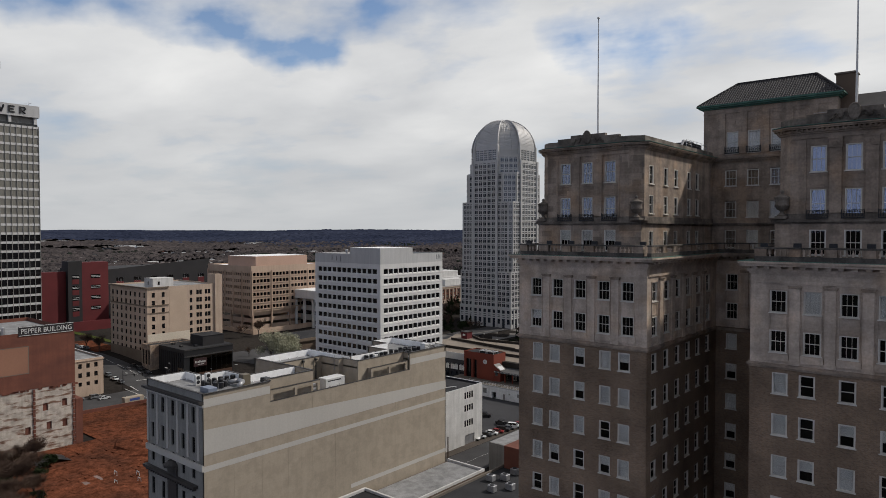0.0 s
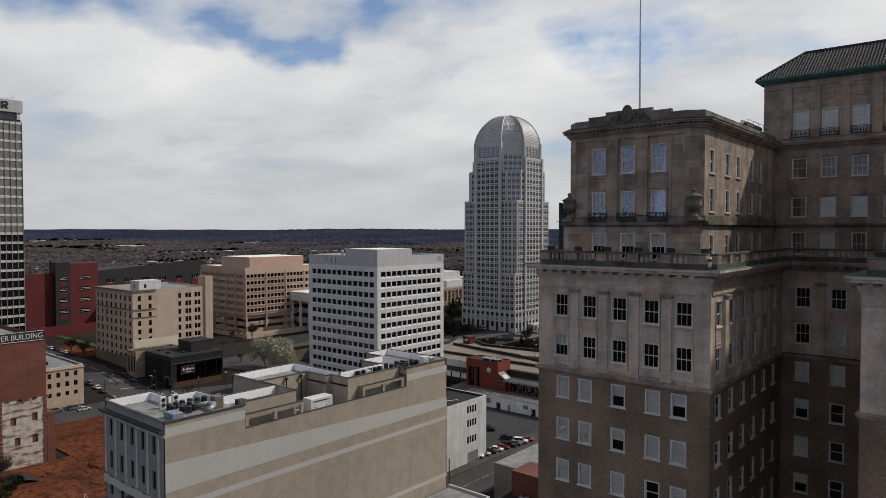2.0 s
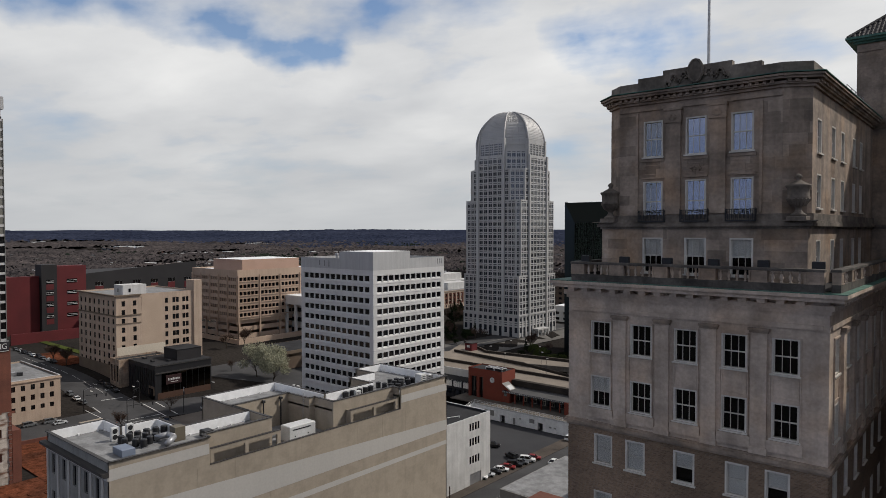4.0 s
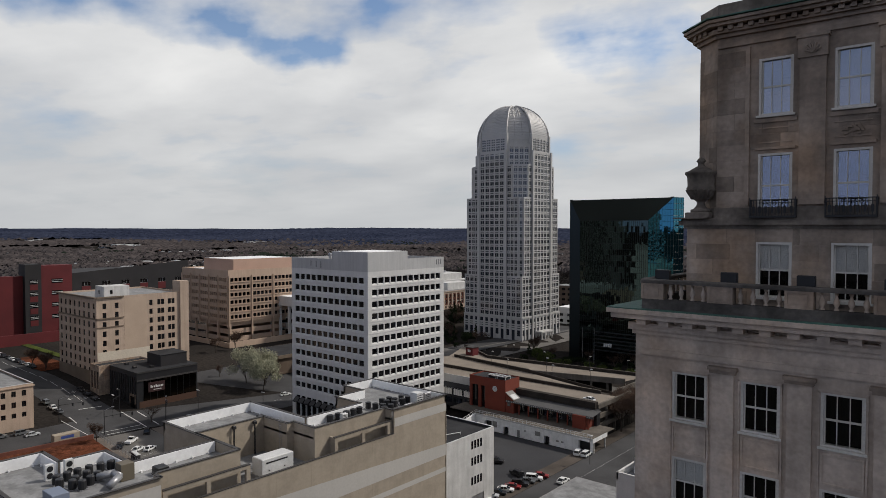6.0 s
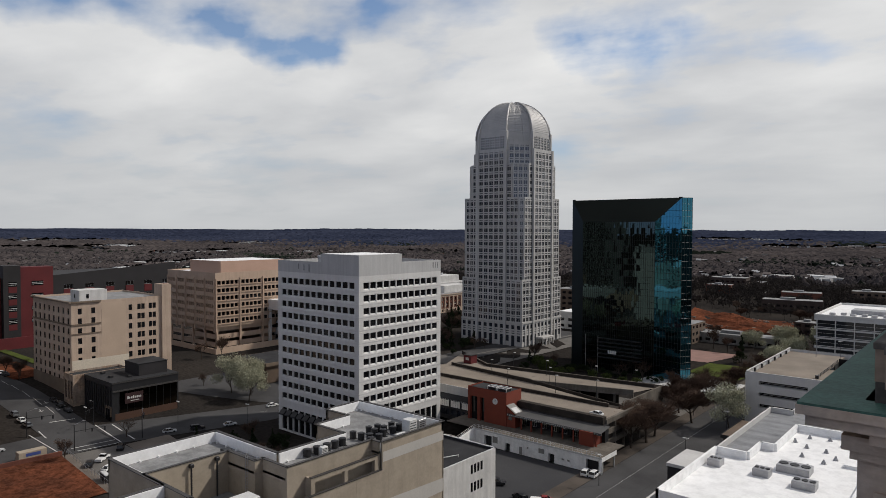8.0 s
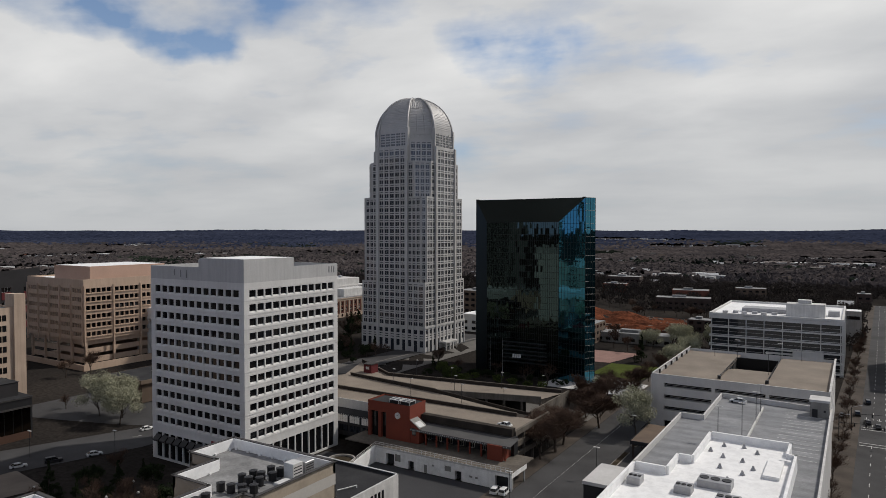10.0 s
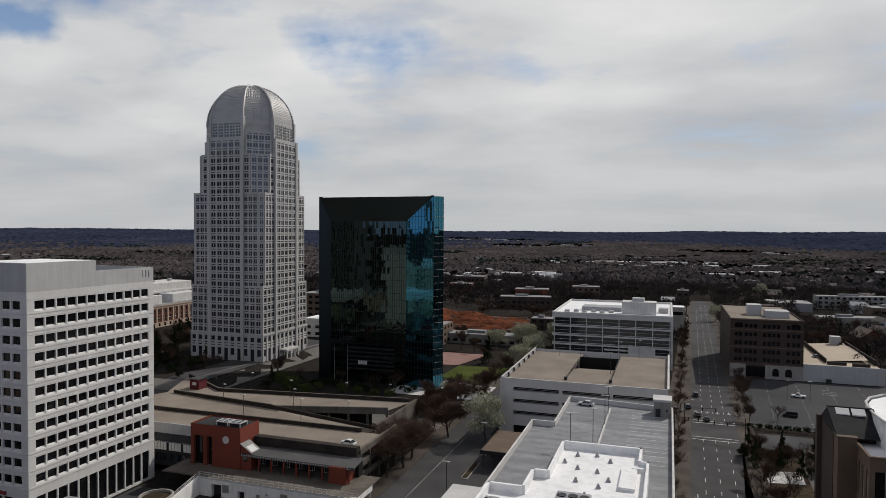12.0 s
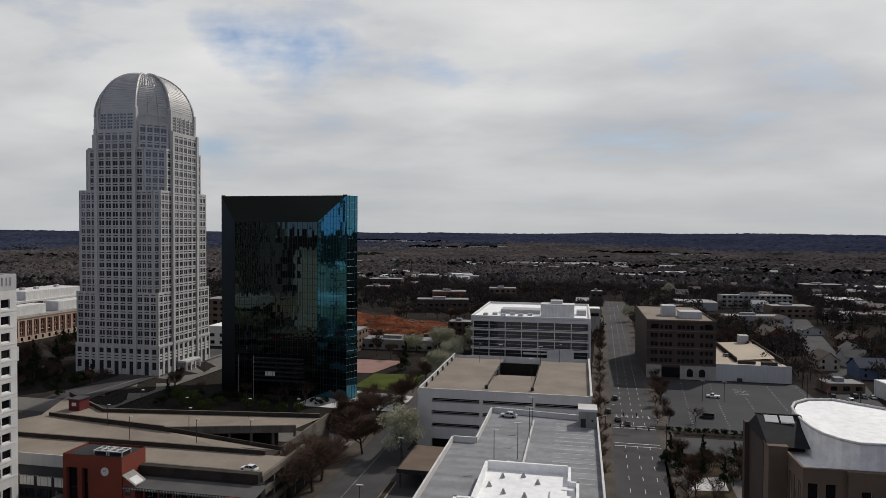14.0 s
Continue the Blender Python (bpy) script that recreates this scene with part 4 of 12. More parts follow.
def upper_block(parent, x0, fancy=True):
    """The set-back storeys over a wing, its front corner-cut; x0: where the wing begins."""
    xl, xr, yf = x0 + 1.75, x0 + 14.05, 66.0
    cx = x0 + 7.8
    wx = [cx - 2.72, cx, cx + 2.72]
    fl, fr, dl, dr = x0 + 2.8, x0 + 12.7, 0.9, 0.8
    # attic storey behind the balustrade
    al, ar = x0 + 1.55, x0 + 14.05
    holes = [(u - al - 0.67, u - al + 0.67, 60.75, 63.0) for u in wx]
    attic = part("attic_wall", Shape().facade(al, yf, 0, ar - al, 60.2, 63.55, holes, 0.3), LIMESTONE, parent, "stained limestone attic wall")
    for u in wx:
        set_window(ATTIC_WIN, parent, u, yf, 60.75, 0, shares(0.1, 0.3))
    if fancy:
        courses_of_blocks(al, yf, 0, ar - al, 60.3, 63.55, [(h[0] - 0.02, h[1] + 0.02, h[2] - 0.1, h[3] + 0.02) for h in holes], attic, 0.65, 1.4)
    side_us = [2.6, 6.6, 9.6, 13.7, 16.5]
    sh = [(u - 0.58, u + 0.58, 60.9, 62.9) for u in side_us]
    part("attic_side_wall", Shape().facade(ar, yf, 90, 22, 60.2, 63.55, sh, 0.3), LIMESTONE, parent)
    for u in side_us:
        set_window(SIDE_WIN, parent, ar, yf + u, 60.9, 90, shares(0.2, 0.2))
    part("attic_side_wall", Shape().facade(al, yf + 22, 270, 22, 60.2, 63.55, [], 0.3), LIMESTONE, parent)
    ring = [(al, yf + 22), (al, yf), (ar, yf), (ar, yf + 22)]
    cornice(parent, ring, 63.55, ((0.10, 0.0, 0.14), (0.26, 0.14, 0.34), (0.18, 0.34, 0.45)), SOOT_STONE, "string_course")
    # main upper storeys
    holes = [(u - fl - 0.64, u - fl + 0.64, z, z + h) for u in wx for z, h in ((64.02, 2.58), (68.15, 2.30))]
    front = part("upper_wall", Shape().facade(fl, yf, 0, fr - fl, 64.0, 71.6, holes, 0.3), LIMESTONE, parent, "stained limestone front wall")
    for u in wx:
        set_window(LOW_WIN, parent, u, yf, 64.02, 0, 0.0)
        set_window(UPPER_WIN, parent, u, yf, 68.15, 0, 1.0 if rnd.random() < 0.7 else 0.5)
        iron_balcony(parent, u, yf, 64.03)
    part("corner_wall", Shape().poly((fr, yf, 64), (xr, yf + dr, 64), (xr, yf + dr, 71.6), (fr, yf, 71.6)), LIMESTONE, parent)
    part("corner_wall", Shape().poly((xl, yf + dl, 64), (fl, yf, 64), (fl, yf, 71.6), (xl, yf + dl, 71.6)), LIMESTONE, parent)
    sh = [(u - 0.58, u + 0.58, z, z + 2.0) for u in [v - dr for v in side_us] for z in (64.75, 67.95)]
    part("upper_side_wall", Shape().facade(xr, yf + dr, 90, 22 - dr, 64.0, 71.6, sh, 0.3), LIMESTONE, parent, "stained limestone side wall")
    for u in side_us:
        for z in (64.75, 67.95):
            set_window(SIDE_WIN, parent, xr, yf + u, z, 90, shares(0.1, 0.2))
    part("upper_side_wall", Shape().facade(xl, yf + 22, 270, 22 - dl, 64.0, 71.6, [], 0.3), LIMESTONE, parent)
    if fancy:
        blk = [(h[0] - 0.02, h[1] + 0.02, h[2] - 0.1, h[3] + 0.02) for h in holes]
        # plain end bays and spandrels are of blocks; the bays between carry pilasters
        courses_of_blocks(fl, yf, 0, fr - fl, 64.45, 70.9, blk + [(wx[0] - fl - 1.0, wx[2] - fl + 1.0, 64.0, 71.5)], front, 0.645, 1.4)
        for ax, ay, dx, dy in ((fr, yf, xr - fr, dr), (xl, yf + dl, fl - xl, -dl)):
            courses_of_blocks(ax, ay, math.degrees(math.atan2(dy, dx)), math.hypot(dx, dy), 64.45, 70.9, [], front, 0.645, 1.1)
        for u in wx:
            courses_of_blocks(u - 0.95, yf, 0, 1.9, 66.8, 68.0, [], front, 0.6, 0.95, 0.02)
    for u in (wx[0] + 1.36, wx[1] + 1.36):
        part("pilaster", Shape().box(u - 0.46, u + 0.46, yf - 0.20, yf, 64.5, 70.2), LIMESTONE, parent)
        cap = Shape().box(u - 0.52, u + 0.52, yf - 0.28, yf, 70.2, 70.95).box(u - 0.58, u + 0.58, yf - 0.34, yf, 70.95, 71.1)
        for i in range(7):
            a = radians(20 + 140 * i / 6)
            cap.rod((u, yf - 0.30, 70.35), (u + 0.30 * math.cos(a), yf - 0.30, 70.35 + 0.38 * math.sin(a)), 0.035, 0.05, 5)
        part("pilaster_capital", cap, LIMESTONE, parent, "carved stone capital")
    for u in (wx[0] - 1.05, wx[2] + 1.05):
        part("pilaster_strip", Shape().box(u - 0.08, u + 0.08, yf - 0.12, yf, 64.5, 71.0), LIMESTONE, parent)
    pan = Shape()
    for k, u in enumerate(wx):
        pan.box(u - 0.80, u + 0.80, yf - 0.08, yf, 67.85, 68.0).box(u - 0.75, u + 0.75, yf - 0.09, yf, 66.75, 66.85)
        pan.box(u - 0.62, u + 0.62, yf - 0.05, yf, 67.02, 67.07).box(u - 0.62, u + 0.62, yf - 0.05, yf, 67.6, 67.65)
        if k == 1:
            for i in range(26):
                a, r = rnd.uniform(0, 6.28), rnd.uniform(0.05, 0.26)
                px, pz = u + 2.0 * r * math.cos(a), 67.33 + 0.8 * r * math.sin(a)
                pan.box(px - 0.06, px + 0.06, yf - 0.055 - 0.002 * i, yf - 0.01, pz - 0.04, pz + 0.04)
    pan.box(fl, fr, yf - 0.10, yf, 71.12, 71.3)
    part("carved_panel", pan, LIMESTONE, parent, "carved stone panel")
    base = [(xl, yf + 22), (xl, yf + dl), (fl, yf), (fr, yf), (xr, yf + dr), (xr, yf + 22)]
    cornice(parent, base, 64.0, ((0.12, 0.0, 0.42),), SOOT_STONE, "plinth_course")
    cornice(parent, base, 71.55, ((0.14, 0.0, 0.16), (0.30, 0.16, 0.34), (0.55, 0.42, 0.56), (0.66, 0.56, 0.68)), LIMESTONE, "cornice", (0.40, 0.20, 0.24, 0.42, 0.42))
    cornice(parent, base, 72.27, ((0.72, 0.0, 0.05),), COPPER, "copper_edge")
    par = Shape()
    for p, q in zip(base, base[1:]):
        p, q = Vector(p), Vector(q)
        d = (q - p).normalized()
        n = Vector((d.y, -d.x))
        a, b = p + n * 0.02, q + n * 0.02
        par.prism([a[:], b[:], (b - n * 0.45)[:], (a - n * 0.45)[:]], 72.25, 72.98)
    for half, top in ((3.75, 73.26), (2.1, 73.55)):
        par.box(cx - half, cx + half, yf - 0.03 + half * 0.001, yf + 0.44 - half * 0.001, 72.9, top)
    part("parapet", par, SOOT_STONE, parent, "stepped soot-dark stone parapet")
    car = Shape().lathe(cx, yf - 0.06, [(0.40, 0), (0.40, 0.12)], 20)
    oval = Shape()
    for (px, py, pz) in car.v:
        oval.v.append((cx + (px - cx), yf - 0.05 - (pz if True else 0) * 1.6, 73.2 + (py - (yf - 0.06)) * 1.6))
    oval.f = car.f
    for i in range(24):
        a, b = 2 * math.pi * i / 24, 2 * math.pi * (i + 1) / 24
        oval.rod((cx + 0.42 * math.cos(a), yf - 0.20, 73.2 + 0.68 * math.sin(a)), (cx + 0.42 * math.cos(b), yf - 0.20, 73.2 + 0.68 * math.sin(b)), 0.09, 0.09, 6)
    for sgn in (-1, 1):
        for i in range(16):
            px, pz = cx + sgn * (0.60 + 0.085 * i), 72.95 + 0.22 * math.sin(i * 0.8) - 0.01 * i
            oval.box(px - 0.08, px + 0.08, yf - 0.14, yf, pz - 0.10, pz + 0.12)
    part("cartouche", oval, SOOT_STONE, parent, "carved stone cartouche")
    part("roof", Shape().prism([(xl + 0.1, yf + 1.1), (fl, yf + 0.3), (fr, yf + 0.3), (xr - 0.1, yf + 1.0), (xr, yf + 22), (xl, yf + 22)], 72.0, 72.3), GREY_MEMBRANE, parent)
    for ux in (fr + 0.85, fl - 0.65):
        urn(parent, ux, yf - 0.02, 64.25)
    for a, b, sx in ((fr + 0.2, xr + 0.6, 1), (xl - 0.6, fl - 0.2, -1)):
        part("ledge", Shape().box(a, b, yf - 0.62, yf + 1.2, 63.98, 64.03), SOOT_STONE, parent)


def wing(x0):
    xl, xr, yf = x0, x0 + 15.5, 64.3
    brick = [2.55, 4.75, 7.85, 10.9, 13.05]
    stone = [2.35, 5.1, 7.9, 10.7, 13.4]
    shaft_wall(SKY, xl, yf, 0, 15.5, brick, stone)
    su = [1.9, 5.1, 8.3, 11.5, 14.7, 18.0]
    shaft_wall(SKY, xr, yf, 90, 21.2, su, su, p_blind=(0.2, 0.1))
    part("brick_wall", Shape().facade(xl, yf + 50, 270, 50, -6, 59.7, [], 0.2), BROWN_BRICK, SKY)
    if x0 < -30:
        west = Shape()
        for r in range(18):
            for i in range(14):
                y, z = yf + 3.0 + 3.4 * i, 56.0 - 3.7 * r
                if z > 0:
                    west.box(xl - 0.03, xl, y - 0.65, y + 0.65, z, z + 2.0)
        tagged(part("west_window", west, BLACK_PANE, SKY), kind="stuff")
    ring = [(xl, yf + 21.2), (xl, yf), (xr, yf), (xr, yf + 21.2)]
    cornice(SKY, ring, 50.45, ((0.10, 0.0, 0.16), (0.24, 0.16, 0.36), (0.14, 0.36, 0.47)), LIMESTONE, "string_course")
    cornice(SKY, ring, 59.0, ((0.12, 0.0, 0.2), (0.25, 0.2, 0.5), (0.80, 0.72, 0.95), (0.95, 0.95, 1.14)), PALE_STONE, "cornice", (0.98, 0.42, 0.48, 0.74, 0.62))
    cornice(SKY, ring, 60.14, ((0.93, 0.0, 0.05),), COPPER, "copper_edge")
    part("terrace", Shape().box(xl + 0.1, xr - 0.1, yf + 0.1, yf + 22, 59.9, 60.19), BLACK_MEMBRANE, SKY)
    piers = [0.45, 3.2, 6.0, 8.8, 11.55, 14.3]
    balustrade(SKY, xl + 0.55, yf - 0.45, 0, 14.75, 60.19, piers)
    balustrade(SKY, xr + 0.30, yf - 0.2, 90, 20.5, 60.19, [0.5, 3.4, 6.3, 9.2, 12.1, 15.0, 17.9, 20.1])
    balustrade(SKY, xl + 0.5, yf + 20.0, 270, 20.0, 60.19, [0.5, 3.4, 6.3, 9.2, 12.1, 15.0, 17.9, 19.5])
    for u in piers:
        part("floodlight_box", Shape().bevel_box(xl + 0.55 + u - 0.31, xl + 0.55 + u + 0.31, yf + 0.35, yf + 0.6, 61.36, 61.78, 0.03).box(xl + 0.5 + u, xl + 0.6 + u, yf + 0.45, yf + 0.55, 60.19, 61.36), BLACK_METAL, SKY, "black flood lamp box")
    upper_block(SKY, x0, fancy=x0 < -30)


wing(-41.0)
wing(-15.55)
# court wall between the wings, and the tiled central tower
shaft_wall(SKY, -25.5, 85.5, 0, 9.95, [1.9, 5.0, 8.1], [1.9, 5.0, 8.1], p_blind=(0.3, 0.2))
cornice(SKY, [(-25.5, 85.5), (-15.55, 85.5)], 50.45, ((0.10, 0.0, 0.16), (0.24, 0.16, 0.36)), LIMESTONE, "string_course")
cornice(SKY, [(-25.5, 85.5), (-15.55, 85.5)], 59.0, ((0.25, 0.2, 0.5), (0.80, 0.72, 0.95), (0.95, 0.95, 1.14)), LIMESTONE, "cornice", (0.98, 0.42, 0.48, 0.74, 0.62))
balustrade(SKY, -25.4, 85.2, 0, 9.8, 60.19, [0.5, 3.4, 6.4, 9.3])
part("terrace", Shape().box(-25.5, -15.55, 85.6, 88.4, 59.9, 60.19), GREY_MEMBRANE, SKY)
cw = [2.35, 5.0, 7.7, 10.4]
h = [(u - 0.71, u + 0.71, z, z + q) for u in cw for z, q in ((60.75, 2.25), (64.6, 2.1), (68.6, 2.1))]
part("upper_wall", Shape().facade(-27.0, 88.0, 0, 13.4, 60.2, 71.6, h, 0.3), LIMESTONE, SKY)
for u in cw:
    set_window(ATTIC_WIN, SKY, -27 + u, 88.0, 60.75, 0, shares(0.3, 0.2))
    for z in (64.6, 68.6):
        set_window(STONE_WIN, SKY, -27 + u, 88.0, z, 0, shares(0.3, 0.2))
cornice(SKY, [(-27.0, 88.0), (-13.6, 88.0)], 63.55, ((0.10, 0.0, 0.14), (0.26, 0.14, 0.34)), SOOT_STONE, "string_course")
cornice(SKY, [(-27.0, 88.0), (-13.6, 88.0)], 71.55, ((0.14, 0.0, 0.16), (0.30, 0.16, 0.34), (0.55, 0.42, 0.60), (0.66, 0.60, 0.70)), LIMESTONE, "cornice", (0.40, 0.20, 0.24, 0.42, 0.42))
tx0, tx1, ty0, ty1 = -28.2, -12.9, 88.3, 110.0
tw = [3.6, 6.2, 8.9, 11.6]
h = [(u - 0.72, u + 0.72, 72.75, 75.5) for u in tw]
part("tower_wall", Shape().facade(tx0, ty0, 0, tx1 - tx0, 72.2, 78.7, h, 0.3), LIMESTONE, SKY, "limestone tower wall")
part("tower_wall", Shape().facade(tx1, ty0, 90, ty1 - ty0, 72.2, 78.7, [], 0.3), LIMESTONE, SKY)
part("tower_wall", Shape().facade(tx0, ty1, 270, ty1 - ty0, 60.2, 78.7, [], 0.3), LIMESTONE, SKY)
part("tower_wall", Shape().facade(tx1, ty1, 180, tx1 - tx0, 72.2, 78.7, [], 0.3), LIMESTONE, SKY)
TOWER_WIN = sash_window(1.44, 2.75, 3, 2, 0.30, 0.09, "tower window")
pan = Shape()
for u in tw:
    set_window(TOWER_WIN, SKY, tx0 + u, ty0, 72.75, 0, 1.0)
    iron_balcony(SKY, tx0 + u, ty0, 72.8)
    pan.box(tx0 + u - 0.8, tx0 + u + 0.8, ty0 - 0.06, ty0, 75.9, 76.0).box(tx0 + u - 0.8, tx0 + u + 0.8, ty0 - 0.06, ty0, 77.5, 77.6)
    pan.box(tx0 + u - 0.35, tx0 + u + 0.35, ty0 - 0.10, ty0, 76.5, 76.9)
for u in [2.3] + [q + 1.33 for q in tw]:
    pan.box(tx0 + u - 0.45, tx0 + u + 0.45, ty0 - 0.14, ty0, 72.7, 77.9)
pan.box(tx0 - 0.02, tx1 + 0.02, ty0 - 0.10, ty0, 77.9, 78.1)
part("carved_panel", pan, LIMESTONE, SKY)
ring = [(tx0, ty1), (tx0, ty0), (tx1, ty0), (tx1, ty1)]
cornice(SKY, ring, 78.55, ((0.25, 0.0, 0.16), (0.55, 0.16, 0.34), (0.75, 0.34, 0.52)), COPPER, "copper_eave")
# hipped roof of ribbed clay tiles
ox0, ox1, oy0, oy1, ez = tx0 - 0.6, tx1 + 0.6, ty0 - 0.6, ty1 + 0.6, 79.05
rx0, rx1, ry, rz = -25.2, -15.9, 92.4, 82.3
hip = Shape().poly((ox0, oy0, ez), (ox1, oy0, ez), (rx1, ry, rz), (rx0, ry, rz)).poly((ox1, oy0, ez), (ox1, oy1, ez), (rx1, oy1 - 4, rz), (rx1, ry, rz))
hip.poly((ox0, oy1, ez), (ox0, oy0, ez), (rx0, ry, rz), (rx0, oy1 - 4, rz)).poly((ox1, oy1, ez), (ox0, oy1, ez), (rx0, oy1 - 4, rz), (rx1, oy1 - 4, rz)).poly((rx0, ry, rz), (rx1, ry, rz), (rx1, oy1 - 4, rz), (rx0, oy1 - 4, rz))
roof = part("tiled_roof", hip, ROOF_TILE, SKY, "dark clay tile hipped roof")
tiles = Shape()
for i in range(int((ox1 - ox0) / 0.30)):
    x = ox0 + 0.15 + 0.30 * i
    t_end = 1.0
    if x < rx0:
        t_end = (x - ox0) / (rx0 - ox0)
    if x > rx1:
        t_end = (ox1 - x) / (ox1 - rx1)
    steps = max(1, int(11 * t_end))
    for k in range(steps):
        a, b = t_end * k / steps, t_end * (k + 1) / steps
        ya, yb = oy0 + (ry - oy0) * a, oy0 + (ry - oy0) * b
        za, zb = ez + (rz - ez) * a, ez + (rz - ez) * b
        tiles.rod((x, ya, za + 0.035), (x, yb, zb + 0.01), 0.085, 0.07, 5)
tagged(part("roof_tile_course", tiles, ROOF_TILE, roof), kind="stuff")
rid = Shape()
for a, b in (((ox0, oy0, ez), (rx0, ry, rz)), ((ox1, oy0, ez), (rx1, ry, rz)), ((rx0, ry, rz), (rx1, ry, rz))):
    rid.rod((a[0], a[1], a[2] + 0.06), (b[0], b[1], b[2] + 0.06), 0.14, 0.14, 6)
part("ridge_tile", rid, ROOF_TILE, roof)
chim = part("chimney", Shape().box(-13.4, -11.4, 90.0, 92.0, 72.0, 81.4), TAN_BRICK, SKY, "brown brick chimney stack")
part("chimney_cap", Shape().bevel_box(-13.55, -11.25, 89.85, 92.15, 81.4, 81.6, 0.05), SOOT_STONE, chim)
part("rear_block", Shape().box(-40.9, 0.0, 88.5, 114, -6, 60.1), BROWN_BRICK, SKY)
part("rear_block", Shape().box(-38.5, -2.0, 88.4, 112, 60.1, 72.1), LIMESTONE, SKY)
part("tiled_wing_roof", Shape().poly((-12.9, 90, 77.0), (3, 90, 77.0), (3, 94, 79.5), (-12.9, 94, 79.5)).box(-12.9, 3, 90.2, 96, 72, 76.9), ROOF_TILE, SKY)


def rail(parent, pts, height=1.0, name="roof_rail"):
    s = Shape()
    for p, q in zip(pts, pts[1:]):
        p, q = Vector(p), Vector(q)
        for hh in (height, height * 0.5):
            s.rod(p + Vector((0, 0, hh)), q + Vector((0, 0, hh)), 0.025, None, 5)
        n = max(1, int((q - p).length / 1.5))
        for i in range(n + 1):
            c = p + (q - p) * i / n
            s.rod(c, c + Vector((0, 0, height)), 0.025, None, 5)
    part(name, s, GALV, parent, "grey pipe safety rail")


rail(SKY, [(-27.6, 80.5, 73.0), (-27.6, 87.6, 73.0), (-31.5, 87.6, 73.0)])
rail(SKY, [(-11.6, 69.5, 72.9), (-7.5, 69.5, 72.9), (-7.5, 74, 72.9)])
unit = thing("rooftop_cooler", (-29.2, 84, 72.3), "dark metal cooling unit with a bent duct on the roof", "air conditioner")
part("casing", Shape().bevel_box(-30.6, -27.9, 82.0, 86.5, 72.3, 73.9, 0.06), BLACK_METAL, unit)
part("duct", Shape().rod((-28.6, 81.4, 73.3), (-28.6, 82.2, 74.1), 0.16, None, 8).rod((-28.6, 82.2, 74.1), (-28.6, 85.5, 74.1), 0.16, None, 8), GALV, unit)


def flagpole(x, y, z0, z1):
    ob = thing("flagpole", (x, y, z0), "tall thin white flagpole on the parapet roof", "flagpole", "flagpoles")
    part("pole", Shape().rod((x, y, z0), (x, y, z1), 0.11, 0.05, 8), WHITE_METAL, ob)
    part("finial", Shape().lathe(x, y, [(0.02, z1), (0.13, z1 + 0.08), (0.16, z1 + 0.16), (0.13, z1 + 0.24), (0.02, z1 + 0.32)], 10), WHITE_METAL, ob)
    part("base_plate", Shape().bevel_box(x - 0.3, x + 0.3, y - 0.3, y + 0.3, z0, z0 + 0.15, 0.03), GALV, ob)


flagpole(-33.5, 69.0, 72.3, 86.9)
flagpole(-8.1, 69.0, 72.3, 86.9)


# ---- the white grid office block ----
def window_box(w, h, deep, pane_mat, frame_mat, sill=False, bar=0):
    """A plain fixed window for far buildings: frame, pane, and a sloping sill."""
    f = Shape().box(-w / 2, -w / 2 + 0.06, deep - 0.12, deep, 0, h).box(w / 2 - 0.06, w / 2, deep - 0.12, deep, 0, h).box(-w / 2, w / 2, deep - 0.12, deep, h - 0.06, h).box(-w / 2, w / 2, deep - 0.12, deep, 0, 0.06)
    if sill:
        f.poly((-w / 2, 0, -0.02), (w / 2, 0, -0.02), (w / 2, deep, 0.16), (-w / 2, deep, 0.16))
    for i in range(bar):
        u = -w / 2 + w * (i + 1) / (bar + 1)
        f.box(u - 0.03, u + 0.03, deep - 0.1, deep, 0, h)
    return f.mesh("window", frame_mat), Shape().box(-w / 2, w / 2, deep - 0.06, deep - 0.03, 0, h).mesh("pane", pane_mat)


def stand_window(meshes, parent, x, y, z, turn):
    ob = put("window", meshes[0], parent, pose(x, y, z, 0, 0, turn))
    put("pane", meshes[1], ob, local=True)
    return ob


